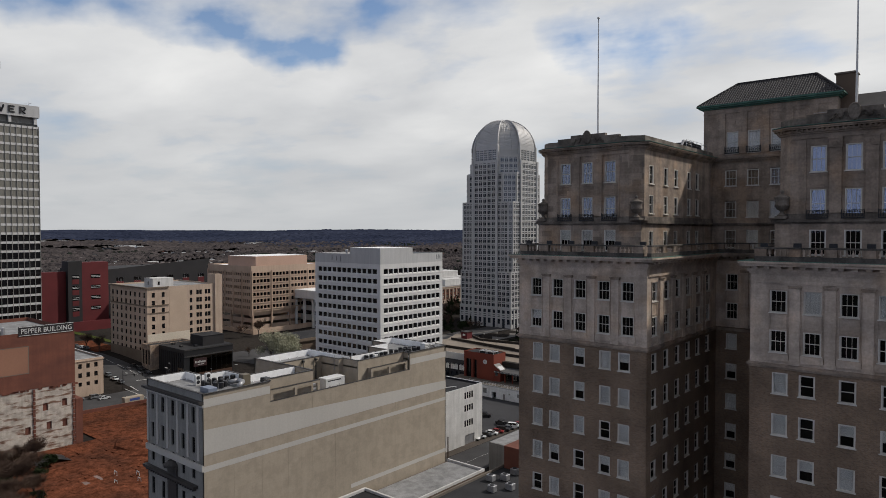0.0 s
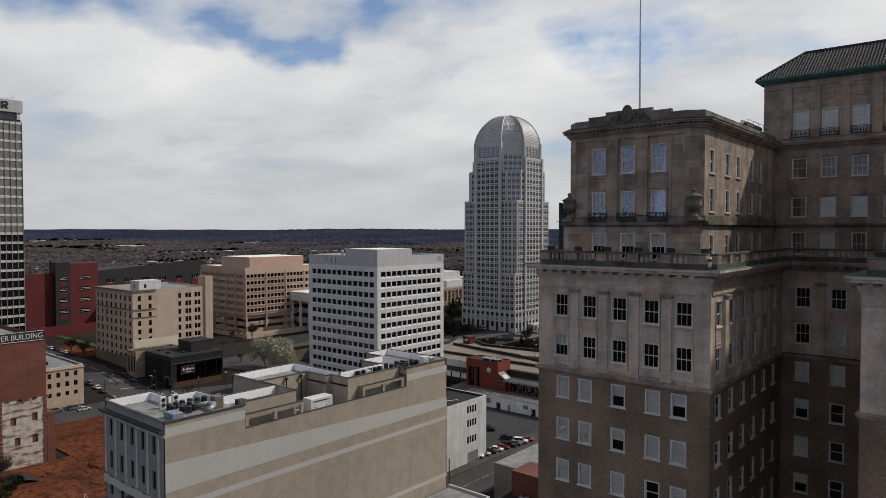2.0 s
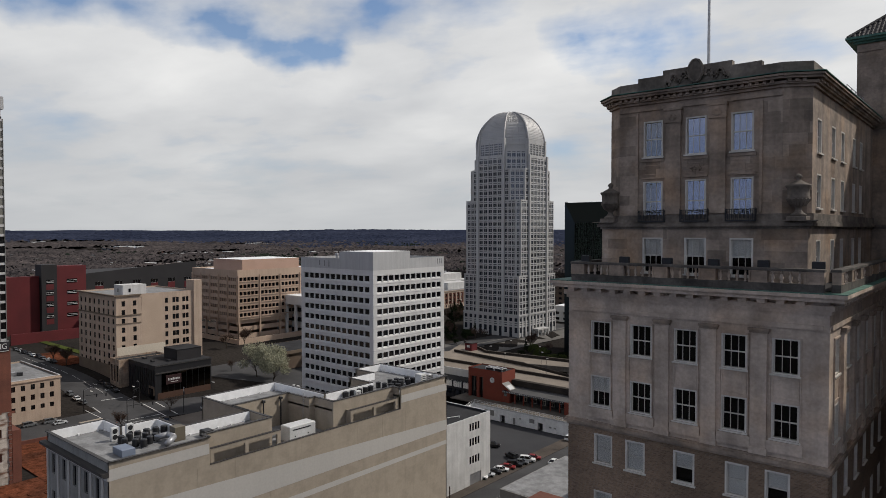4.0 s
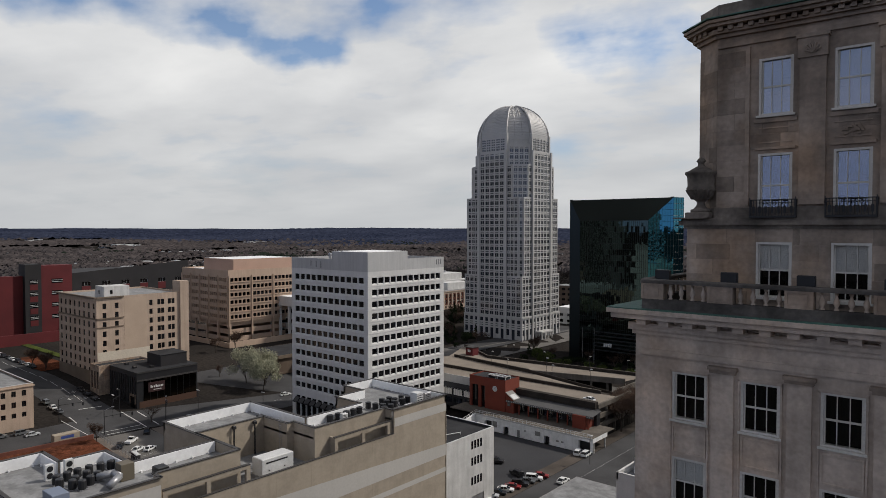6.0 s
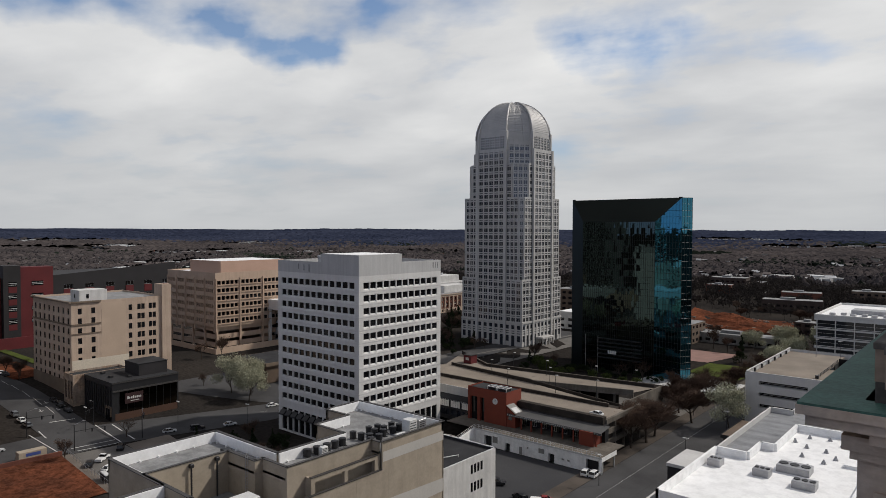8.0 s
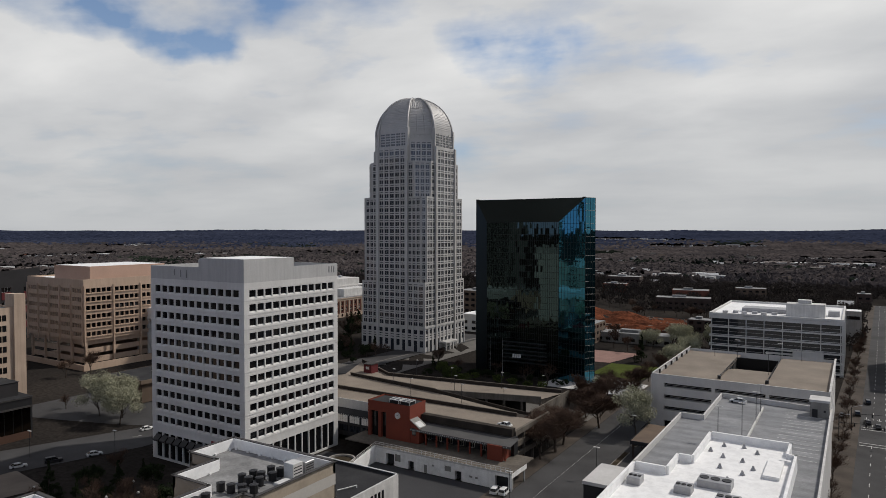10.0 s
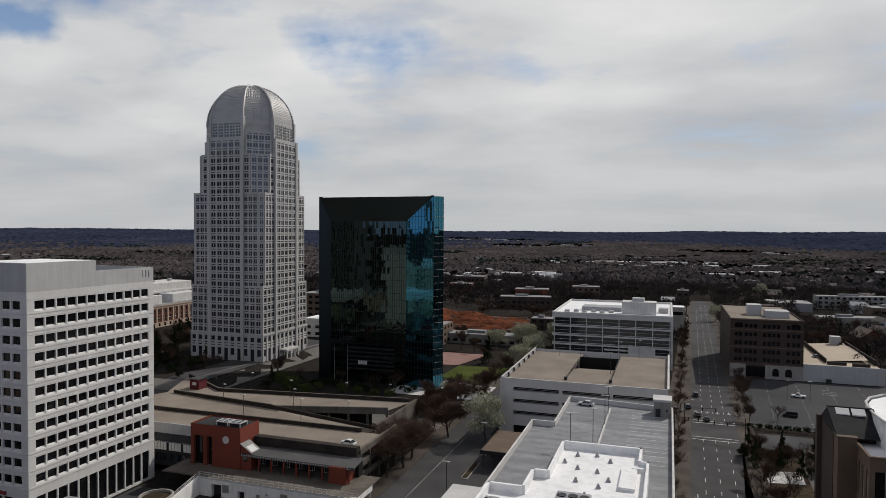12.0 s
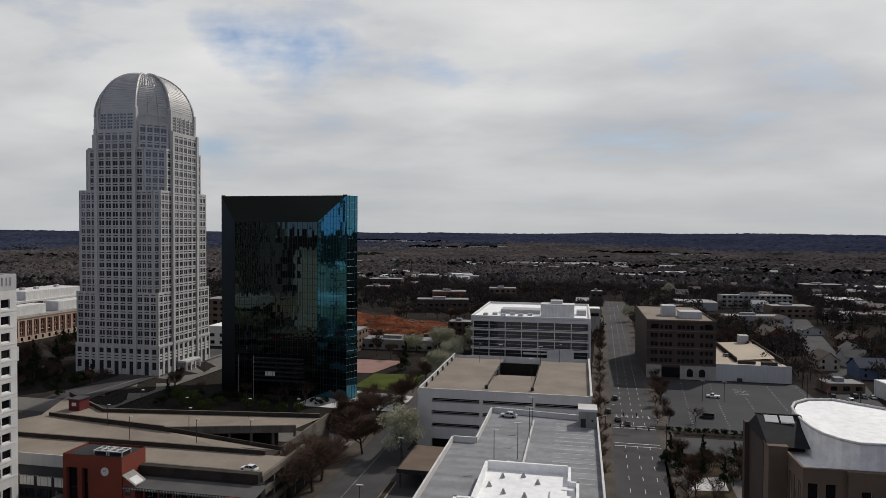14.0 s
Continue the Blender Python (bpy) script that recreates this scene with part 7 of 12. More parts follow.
def old_hotel():
    x0, x1, y0, y1, top = -353.0, -313.6, 152.6, 190.2, 35.4
    ob = thing("old_hotel", (-333, 171, 0), "old cream stone hotel with brown front and patched side wall", "hotel")
    zs = [30.4 - 3.85 * i for i in range(8)]
    su = [2.8 + 4.85 * i for i in range(8)]
    sh = [(u - 0.9, u + 0.9, z, z + 2.4) for u in su for z in zs]
    eu = [3.2, 8.2]
    eh = [(u - 0.75, u + 0.75, z, z + 2.3) for u in eu for z in zs[:6]]
    eh2 = [(u - 0.72, u + 0.72, z, z + 2.3) for u in (22.8, 26.4, 28.05, 31.2, 32.85) for z in zs[:7]]
    shell(ob, x0, x1, y0, y1, -2, top, CREAM_BRICK, GREY_MEMBRANE, sh, eh + eh2, 0.3)
    windows_for(ob, sh, x0, y0, 0, 0.28)
    windows_for(ob, eh + eh2, x1, y0, 90, 0.28)
    part("brown_front", Shape().box(x0 - 0.02, x1 + 0.01, y0 - 0.10, y0 - 0.02, 26.0, 26.3), CREAM_DARK, ob)
    part("tan_patch", Shape().box(x1, x1 + 0.05, y0 + 11.3, y0 + 20.8, 12.0, top - 1.0), CREAM_PATCH, ob, "tan stucco patch")
    part("white_patch", Shape().box(x1, x1 + 0.08, y0 + 0.2, y0 + 22.0, 6.5, 12.6), material("pale cream paint", (0.60, 0.53, 0.43), 0.9), ob, "pale painted strip")
    cor = Shape().box(x0 - 0.7, x1 + 0.5, y0 - 0.9, y0 + 0.2, top - 0.5, top + 0.1).box(x1 - 0.1, x1 + 0.6, y0, y0 + 11.0, top - 0.5, top + 0.1).box(x0 - 0.3, x1 + 0.2, y0 - 0.35, y0, 26.2, 26.7).box(x1, x1 + 0.35, y0, y0 + 11, 26.2, 26.7).box(x1, x1 + 0.25, y0, y0 + 11, 22.6, 23.0)
    part("cornice", cor, CREAM_DARK, ob)
    part("chimney_wall", Shape().box(x1 - 2.6, x1 + 0.8, 188.5, 192.5, -2, 40.2).box(x1 - 8, x1 - 2.6, 189.5, 192.3, 34, 40.0), CREAM_BRICK, ob, "tall cream chimney wall")
    pent = part("roof_house", Shape().box(x1 - 9.5, x1 - 1.0, y0 + 3.5, y0 + 14, top - 0.7, top + 4.2), WHITE_WALL, ob, "white roof house")
    part("roof_house_window", Shape().box(x1 - 6, x1 - 5.2, y0 + 3.42, y0 + 3.5, top + 1, top + 2.6).box(x1 - 1.0, x1 - 0.92, y0 + 6, y0 + 7, top + 1, top + 2.6), BLACK_PANE, pent)
    part("base_course", Shape().box(x0 - 0.1, x1 + 0.1, y0 - 0.15, y0 - 0.01, -2, 4.5), CREAM_DARK, ob)
    st = thing("stone_bank", (-300, 158, -2), "narrow pale stone bank front beside the black shop", "commercial building")
    sh = [(u, u + 1.6, -0.5, 6.5) for u in (0.9, 3.6, 6.3)]
    shell(st, -313.0, -304.4, 149.5, 170, -7, 9.0, LIMESTONE, BLACK_MEMBRANE, sh, [], 0.4)
    windows_for(st, sh, -313.0, 149.5, 0, 0.4)


old_hotel()


def black_shop():
    x0, x1, y0, y1, top = -303.9, -280.6, 153.4, 178.2, 8.8
    ob = thing("black_shop", (-292, 165, -6), "two-storey black glass and brick shop with a dark roof", "shop")
    part("body", Shape().box(x0, x1, y0, y1, -7.0, top), BLACK_METAL, ob)
    part("glass_front", Shape().box(x1, x1 + 0.06, y0 + 2.6, y1 - 0.6, -2.4, 5.3), SHOP_GLASS, ob, "black mirror glass wall")
    for i in range(9):
        y = y0 + 2.6 + 2.7 * i
        part("glass_joint", Shape().box(x1 + 0.06, x1 + 0.10, y - 0.05, y + 0.05, -2.4, 5.3), MULLION, ob)
    part("brown_base", Shape().box(x1, x1 + 0.10, y0 + 1, y1 - 0.5, -7.0, -2.4), material("brown brick plinth", (0.085, 0.045, 0.030), 0.6), ob, "brown brick plinth")
    part("roof", Shape().box(x0 - 0.2, x1 + 0.2, y0 - 0.2, y1 + 0.2, top, top + 0.15), BLACK_MEMBRANE, ob)
    part("roof_house", Shape().box(-296.0, -284.8, 165.0, 176.0, top + 0.15, 13.4), CHARCOAL_PANEL, ob, "dark brown roof house")
    part("house_roof", Shape().box(-296.2, -284.6, 164.8, 176.2, 13.4, 13.55), BLACK_MEMBRANE, ob)
    for i in range(12):
        part("front_fin", Shape().box(x0 + 1 + 1.9 * i, x0 + 1.25 + 1.9 * i, y0 - 0.35, y0, -3, 7.2), CHARCOAL_PANEL, ob)
    part("doorway", Shape().box(x1 - 5.5, x1 - 0.6, y0 - 0.3, y0, -3.2, 0.4), CREAM_DARK, ob, "stone framed doorway")
    part("door_glass", Shape().box(x1 - 4.6, x1 - 1.5, y0 - 0.34, y0 - 0.3, -7, -0.5), BLACK_PANE, ob)
    part("shop_sign", Shape().box(x1 + 0.1, x1 + 0.3, y0 + 4.4, y0 + 11.0, 0.7, 4.4), material("sign board", (0.045, 0.022, 0.022), 0.5), ob, "dark sign board")
    t = Shape()
    for i, w in enumerate((0.75, 0.35, 0.5, 0.5, 0.8, 0.55, 0.5, 0.35)):
        u = y0 + 5.2 + 0.67 * i
        t.box(x1 + 0.3, x1 + 0.34, u, u + min(w, 0.52), 2.3, 3.3 if i in (0, 3) else 3.0)
    t.box(x1 + 0.3, x1 + 0.34, y0 + 6.4, y0 + 9.5, 1.4, 1.65)
    part("sign_mark", t, WHITE_METAL, ob, "white sign bars")
    for a in ((x1 + 0.35, 5.4, 5.9), (x1 + 0.25, top - 0.4, top)):
        part("ledge", Shape().box(x1 - 0.1, a[0], y0, y1, a[1], a[2]), METAL_CAP, ob)
    for x, y in ((-299, 158), (-290, 157), (-286, 162), (-300, 170)):
        v = thing("rooftop_unit", (x, y, top), "low dark vent box on the shop roof", "roof vent", "vents on the shop roof")
        part("casing", Shape().bevel_box(x - 0.9, x + 0.9, y - 0.6, y + 0.6, top + 0.15, top + 0.9, 0.06), BLACK_METAL, v)


SHOP_GLASS = dark_glass("bronze mirror glass", (0.055, 0.042, 0.030), 0.05, 0.15, 0.3, 1.0, 1.0)
black_shop()


def peach_office():
    x0, x1, y0, y1, top = -408, -357.8, 240.6, 300, 40.6
    ob = thing("peach_office", (-380, 268, 1), "peach precast office building with window bands over an open car deck", "office building")
    zs = [34.2 - 4.15 * i for i in range(6)]
    sh, eh = [], []
    for z in zs:
        for k in range(5):
            sh += [(1.2 + 9.8 * k + 2.05 * i, 1.2 + 9.8 * k + 2.05 * i + 1.6, z, z + 2.0) for i in range(4)]
        for k in range(4):
            eh += [(1.2 + 14.6 * k + 2.6 * i, 1.2 + 14.6 * k + 2.6 * i + 2.25, z, z + 2.1) for i in range(5)]
    shell(ob, x0, x1, y0, y1, 11.6, top, PEACH, WHITE_MEMBRANE, sh, eh, 0.9)
    windows_for(ob, sh, x0, y0, 0, 0.9)
    windows_for(ob, eh, x1, y0, 90, 0.9)
    fins = Shape()
    for k in range(6):
        fins.box(x0 + 9.8 * k + 0.1, x0 + 9.8 * k + 0.7, y0 - 0.6, y0, 9, 37.5)
    for k in range(5):
        fins.box(x1, x1 + 0.6, y0 + 14.6 * k + 0.0, y0 + 14.6 * k + 0.6, 9, 37.5)
    for z in zs:
        for k in range(4):
            for i in range(5):
                u = y0 + 1.2 + 14.6 * k + 2.6 * i
                fins.box(x1, x1 + 0.5, u, u + 2.25, z - 0.5, z - 0.15)
    part("vertical_fin", fins, PEACH, ob)
    part("penthouse", Shape().box(-390, x1 - 1.2, y0 + 4, 285, top - 0.6, 46.6), PEACH_TOP, ob, "pink stucco roof house")
    part("penthouse_roof", Shape().box(-389.6, x1 - 1.6, y0 + 4.4, 284.6, 46.6, 46.65), WHITE_MEMBRANE, ob)
    part("transfer_slab", Shape().box(x0 + 1.5, x1 - 1.5, y0 + 1.5, y1 - 1.5, 9.2, 11.59), PEACH, ob)
    for z in (0.5, 4.8):
        part("car_deck", Shape().box(x0 + 2, x1 - 2, y0 + 2, y1 - 2, z, z + 0.4), PEACH, ob)
        part("deck_parapet", Shape().box(x1 - 2.3, x1 - 2.0, y0 + 2, y1 - 2, z + 0.4, z + 2.6), PEACH, ob)
        part("deck_parapet", Shape().box(x0 + 2, x1 - 2.3, y0 + 2, y0 + 2.3, z + 0.4, z + 2.6), PEACH, ob)
    for i in range(5):
        part("column", Shape().box(x1 - 2.0, x1 - 1.0, y0 + 1 + 14.4 * i, y0 + 2 + 14.4 * i, -2, 11.6), PEACH, ob)
        part("column", Shape().box(x0 + 1 + 11.9 * i, x0 + 2 + 11.9 * i, y0 + 1.0, y0 + 2, -2, 11.6), PEACH, ob)
    wall = thing("retaining_wall", (-352, 270, 0), "long pale concrete retaining wall", "wall")
    part("wall", Shape().box(-400, -345, 233, 233.6, -2, 2.6).box(-345.6, -345, 233.6, 310, -3, 3.0), PEACH, wall)
    # canopied drive-in behind the grid office
    low = thing("brown_branch", (-285, 235, -3), "low brown brick branch building with a flat canopy roof", "commercial building")
    part("body", Shape().box(-308, -286, 222, 250, -4, 3.5), TAN_BRICK, low)
    part("roof", Shape().box(-309, -285, 221, 251, 3.5, 5.0), CREAM_DARK, low)
    part("roof_top", Shape().box(-308.5, -285.5, 221.5, 250.5, 5.0, 5.05), BLACK_MEMBRANE, low)
    can = thing("tall_canopy", (-275, 255, -4), "tall flat concrete canopy on round columns", "canopy")
    part("slab", Shape().box(-276, -236, 252, 275, 21.5, 26.0), LIGHT_CONCRETE, can)
    cs = Shape()
    for x in (-274, -262, -250):
        cs.rod((x, 254, -5), (x, 254, 21.5), 1.0, None, 12)
    part("column", cs, LIGHT_CONCRETE, can)


peach_office()


def red_garage():
    ob = thing("red_garage", (-480, 230, 0), "long charcoal and dark red panelled building with a sloping roofline", "office building")
    x1 = -480.0
    pts = [(203.7, 35.5), (277, 41.0)]
    holes = [(u, u + 5.2, z, z + 2.6) for u in [8 + 12.5 * i for i in range(6)] for z in (27.0, 18.5, 9.5)]
    part("east_wall", Shape().facade(x1, 203.7, 90, 80, -4, 35.4, holes, 0.6).poly((x1, 203.7, 35.4), (x1, 283.7, 35.4), (x1, 283.7, 41.2)), CHARCOAL_PANEL, ob, "charcoal wall panels")
    windows_for(ob, holes, x1, 203.7, 90, 0.5, None, 2, WHITE_METAL)
    for a, b, lo, hi in holes:
        part("red_panel", Shape().box(x1, x1 + 0.2, 203.7 + a, 203.7 + b, lo - 4.6, lo - 0.1), RED_PANEL, ob, "dark red panel")
    part("body", Shape().box(-560, x1 - 0.7, 204, 290, -4, 34), CHARCOAL_PANEL, ob)
    part("red_end", Shape().box(x1 - 4, x1 + 6, 186.3, 203.6, -4, 41.4), RED_PANEL, ob, "tall dark red stair tower")
    part("charcoal_end", Shape().box(x1 - 4, x1 + 6.5, 177.4, 186.2, -4, 42.4), CHARCOAL_PANEL, ob, "charcoal stair tower")
    part("red_stair", Shape().box(x1 - 2, x1 + 3, 158, 177.3, -4, 35.5), RED_PANEL, ob)
    for z in (30.6, 23.4, 16.2, 9.0):
        for y, w, x in ((180.0, 4.2, x1 + 6.5), (192.0, 6.2, x1 + 6.0)):
            part("tower_window", Shape().box(x, x + 0.1, y, y + w, z, z + 2.6), BLACK_PANE, ob)
            for dz in (0.7, 1.6):
                part("window_rail", Shape().box(x + 0.1, x + 0.16, y, y + w, z + dz, z + dz + 0.22), WHITE_METAL, ob)
        part("red_panel", Shape().box(x1 + 6.5, x1 + 6.6, 180.0, 184.2, z - 3.6, z - 0.3), RED_PANEL, ob, "dark red panel")
    part("left_block", Shape().box(-540, -500, 150, 176, -4, 33), RED_PANEL, ob)
    rw = thing("red_wall", (-420, 190, 0), "long low dark red brick wall", "wall")
    part("wall", Shape().box(-440, -439, 150, 235, -2, 6.0), RED_PANEL, rw)
    gl = thing("glass_hall", (-466, 200, 0), "low pale glass hall in front of the red building", "hall")
    part("body", Shape().box(-474, -462, 205, 238, -2, 13), material("pale glazed wall", (0.36, 0.42, 0.48), 0.3), gl)
    part("roof", Shape().box(-474.4, -461.6, 204.6, 238.4, 13, 13.4), WHITE_METAL, gl)


red_garage()


def banded_slab():
    x1, y1, top = -409.5, 139.5, 131.5
    ob = thing("banded_tower", (-430, 110, 0), "tall office tower with pale bands between dark glass strips", "skyscraper")
    y0, x0 = 90.0, -450.0
    part("core", Shape().box(x0, x1 - 0.5, y0, y1 - 0.5, -4, 121.5), material("tower glass core", (0.03, 0.032, 0.034), 0.3), ob)
    MIRRORED_SKY = material("glass coloured as mirrored sky", (0.20, 0.19, 0.165), 0.3, None, 1.0, 0.3, 0.0)
    n = 26
    for i in range(n):
        z = 119.0 - 4.86 * i
        # strips above eye level are painted grey as if mirroring the sky
        tall = z > 64
        part("grey_glass" if tall else "black_glass", Shape().box(x1 - 0.5, x1 - 0.2, y0, y1, z - 3.6, z), MIRRORED_SKY if tall else BLACK_PANE, ob, "glass strip coloured grey as mirrored sky" if tall else "black glass strip")
        part("pale_band", Shape().box(x1 - 0.5, x1, y0, y1, z, z + 1.26), LIGHT_CONCRETE, ob, "pale concrete band")
    for i in range(20):
        y = y1 - 0.15 - 2.75 * i
        if y > y0:
            part("fin", Shape().box(x1 - 0.5, x1 + 0.22, y - 0.12, y + 0.12, -4, 120.3), GREY_FRONT, ob)
    part("crown", Shape().box(x0, x1 + 0.4, y0, y1 + 0.3, 125.2, top), PRECAST_BAND, ob, "blank grey crown")
    part("crown_neck", Shape().box(x0, x1 - 2, y0, y1 - 2, 121.5, 125.2), GREY_FRONT, ob)
    for y in (y1 - 1.6, y1 - 14, y1 - 26):
        part("crown_post", Shape().box(x1 - 1.6, x1 - 0.2, y - 0.7, y + 0.7, 121.5, 125.2), LIGHT_CONCRETE, ob)
    letters = Shape()

    def bar(y, z, w, h):
        letters.box(x1 + 0.4, x1 + 0.7, y, y + w, z, z + h)

    z0, hh = 126.6, 3.8
    for y in (y1 - 22.0,):
        for k in range(4):
            u0, u1 = y + 1.25 * k, y + 1.25 * (k + 1)
            za, zb = (z0 + hh, z0) if k % 2 == 0 else (z0, z0 + hh)
            letters.rod((x1 + 0.5, u0, za), (x1 + 0.5, u1, zb), 0.45, None, 4)
    y = y1 - 15.0
    bar(y, z0, 0.9, hh), bar(y + 0.9, z0 + hh - 0.8, 2.2, 0.8), bar(y + 0.9, z0 + 1.5, 1.7, 0.8), bar(y + 0.9, z0, 2.2, 0.8)
    y = y1 - 9.6
    bar(y, z0, 0.9, hh), bar(y + 0.9, z0 + hh - 0.8, 1.9, 0.8), bar(y + 0.9, z0 + 1.5, 1.9, 0.8), bar(y + 2.4, z0 + 2.1, 0.8, 1.2)
    letters.rod((x1 + 0.5, y + 1.2, z0 + 1.6), (x1 + 0.5, y + 2.9, z0 + 0.2), 0.45, None, 4)
    part("sign_letter", letters, BLACK_METAL, ob, "dark sign letters")
    mast = thing("antenna_mast", (-418, 121, top), "grey lattice radio mast on the tower roof", "antenna")
    s = Shape()
    for sx, sy in ((0, 0), (1.2, 0), (0.6, 1.0)):
        s.rod((-418 + sx, 121 + sy, top), (-418 + sx, 121 + sy, top + 22), 0.12, None, 4)
    for i in range(11):
        z = top + 2 * i
        s.rod((-418, 121, z), (-416.8, 121, z + 2), 0.08, None, 3).rod((-416.8, 121, z), (-417.4, 122, z + 2), 0.08, None, 3)
    for i in range(4):
        s.rod((-416.5, 121 + 0.8 * i, top + 12 + 2.4 * i), (-416.5, 121 + 0.8 * i, top + 16 + 2.4 * i), 0.10, None, 4)
        s.rod((-417, 121, top + 14 + 2 * i), (-416.5, 121 + 0.8 * i, top + 14 + 2 * i), 0.06, None, 3)
    part("lattice", s, GREY_FRONT, mast)
    for y, hh in ((114, 11), (136.4, 3.0), (134.2, 2.2)):
        a = thing("roof_antenna", (-415, y, top), "small white roof antenna", "antenna", "roof antennas")
        part("rod", Shape().rod((-415, y, top), (-415, y, top + hh), 0.12, 0.06, 5).rod((-415, y, top + hh * 0.6), (-414, y + 1.2, top + hh * 0.8), 0.10, None, 4), WHITE_METAL, a)


banded_slab()


def mirrored_slab():
    """The tall slab across the street that the black glass building mirrors."""
    x0, x1, y0, y1, top = -440.0, -350.0, -2.0, 28.0, 112.0
    ob = thing("office_slab", (-395, 13, 0), "tall grey office slab with dark vertical window strips", "skyscraper")
    part("body", Shape().box(x0, x1, y0, y1, -4, top), GREY_FRONT, ob)
    for i in range(30):
        x = x0 + 1.5 + 3.0 * i
        part("window_strip", Shape().box(x - 0.85, x + 0.85, y1, y1 + 0.1, 2, top - 6), BLACK_PANE, ob)


mirrored_slab()


def pepper_block():
    x1, y1, top = -226.7, 86.5, 31.6
    ob = thing("brick_warehouse", (-245, 65, -6), "old red brick warehouse with roof sign and flaking plaster wall", "warehouse")
    x0, y0 = -268.0, 20.0
    holes = [(u, u + 1.5, z, z + 2.4) for u, z in ((57.0, 6.5), (62.6, 7.0), (58, 0.5), (62.6, 0.4), (52, 0.0))]
    part("east_wall", Shape().facade(x1, y0, 90, y1 - y0, 14.0, top, [], 0.3), RED_BRICK, ob, "red brick wall")
    part("plaster_wall", Shape().facade(x1 - 0.15, y0, 90, y1 - y0, -6.3, 14.0, holes, 0.4), OLD_PLASTER, ob, "old plaster wall with exposed brick scars")
    dk = Shape()
    for a, b, lo, hi in holes:
        dk.box(x1 - 0.6, x1 - 0.5, y0 + a, y0 + b, lo, hi)
    part("blocked_opening", dk, RED_BRICK, ob)
    sc = Shape()
    for y in (62.5, 74.6, 86.1):
        for i in range(16):
            sc.box(x1 - 0.15, x1 + 0.05 + 0.1 * rnd.random(), y - 0.25 - 0.25 * rnd.random(), y + 0.3, -6 + 1.25 * i, -6 + 1.25 * (i + 0.8))
    for i in range(40):
        y = y0 + (y1 - y0) * rnd.random()
        sc.box(x1 - 0.15, x1 + 0.02, y, y + 0.6 + 1.6 * rnd.random(), 13.2 + 0.5 * rnd.random(), 14.0)
    part("wall_scar", sc, RED_BRICK, ob, "broken brick wall stubs")
    part("rear_wall", Shape().facade(x1, y1, 180, x1 - x0, -6.3, top, [], 0.3).facade(x0, y1, 270, y1 - y0, -6.3, top, [], 0.3).facade(x0, y0, 0, x1 - x0, -6.3, top, [], 0.3), RED_BRICK, ob)
    part("roof", Shape().box(x0, x1 - 0.4, y0, y1 - 0.4, top - 1.4, top - 1.2), GREY_MEMBRANE, ob)
    sign = part("roof_sign", Shape().box(x1 - 0.1, x1 + 0.18, y1 - 16.0, y1 - 0.3, top - 0.9, top + 2.0), CHARCOAL_PANEL, ob, "long dark sign board with pale letters")
    part("sign_border", Shape().box(x1 + 0.18, x1 + 0.24, y1 - 15.9, y1 - 0.4, top + 1.82, top + 1.96).box(x1 + 0.18, x1 + 0.24, y1 - 15.9, y1 - 0.4, top - 0.85, top - 0.7), WHITE_METAL, sign)
    lettering("sign_lettering", "PEPPER BUILDING", 14.4, 1.5, WHITE_METAL, sign, pose(x1 + 0.22, y1 - 15.3, top - 0.2, 0, 0, 90), "pale raised sign letters")
    mural = part("painted_panel", Shape().box(x1, x1 + 0.03, y1 - 32, y1 - 13.2, 19.0, 27.5), material("faded painted sign", (0.30, 0.155, 0.10), 0.9, (0.24, 0.12, 0.08)), ob, "faded painted wall sign")
    fr = Shape().box(x1 + 0.03, x1 + 0.05, y1 - 32, y1 - 13.2, 27.3, 27.5).box(x1 + 0.03, x1 + 0.05, y1 - 32, y1 - 13.2, 19.0, 19.2).box(x1 + 0.03, x1 + 0.05, y1 - 13.4, y1 - 13.2, 19.2, 27.3)
    fr.poly((x1 + 0.05, y1 - 31, 19.4), (x1 + 0.05, y1 - 25.5, 19.4), (x1 + 0.05, y1 - 27, 23.5), (x1 + 0.05, y1 - 29, 26.0))
    part("panel_border", fr, PAVING, mural)
    part("rear_wing", Shape().box(-236, -226.9, 86.6, 88.8, -6, 8.5), RED_BRICK, ob)
    rp = thing("roof_duct", (-232, 68, top), "bundle of pale metal roof ducts", "air duct")
    s = Shape()
    for i in range(7):
        s.lathe(-231, 58 + 1.6 * i, [(0.7, top - 1.2), (0.7, top + 1.6), (0.3, top + 1.9)], 8)
    s.rod((-230.5, 56, top + 0.3), (-230.5, 67, top + 0.9), 0.5, None, 8)
    part("duct", s, GALV, rp)


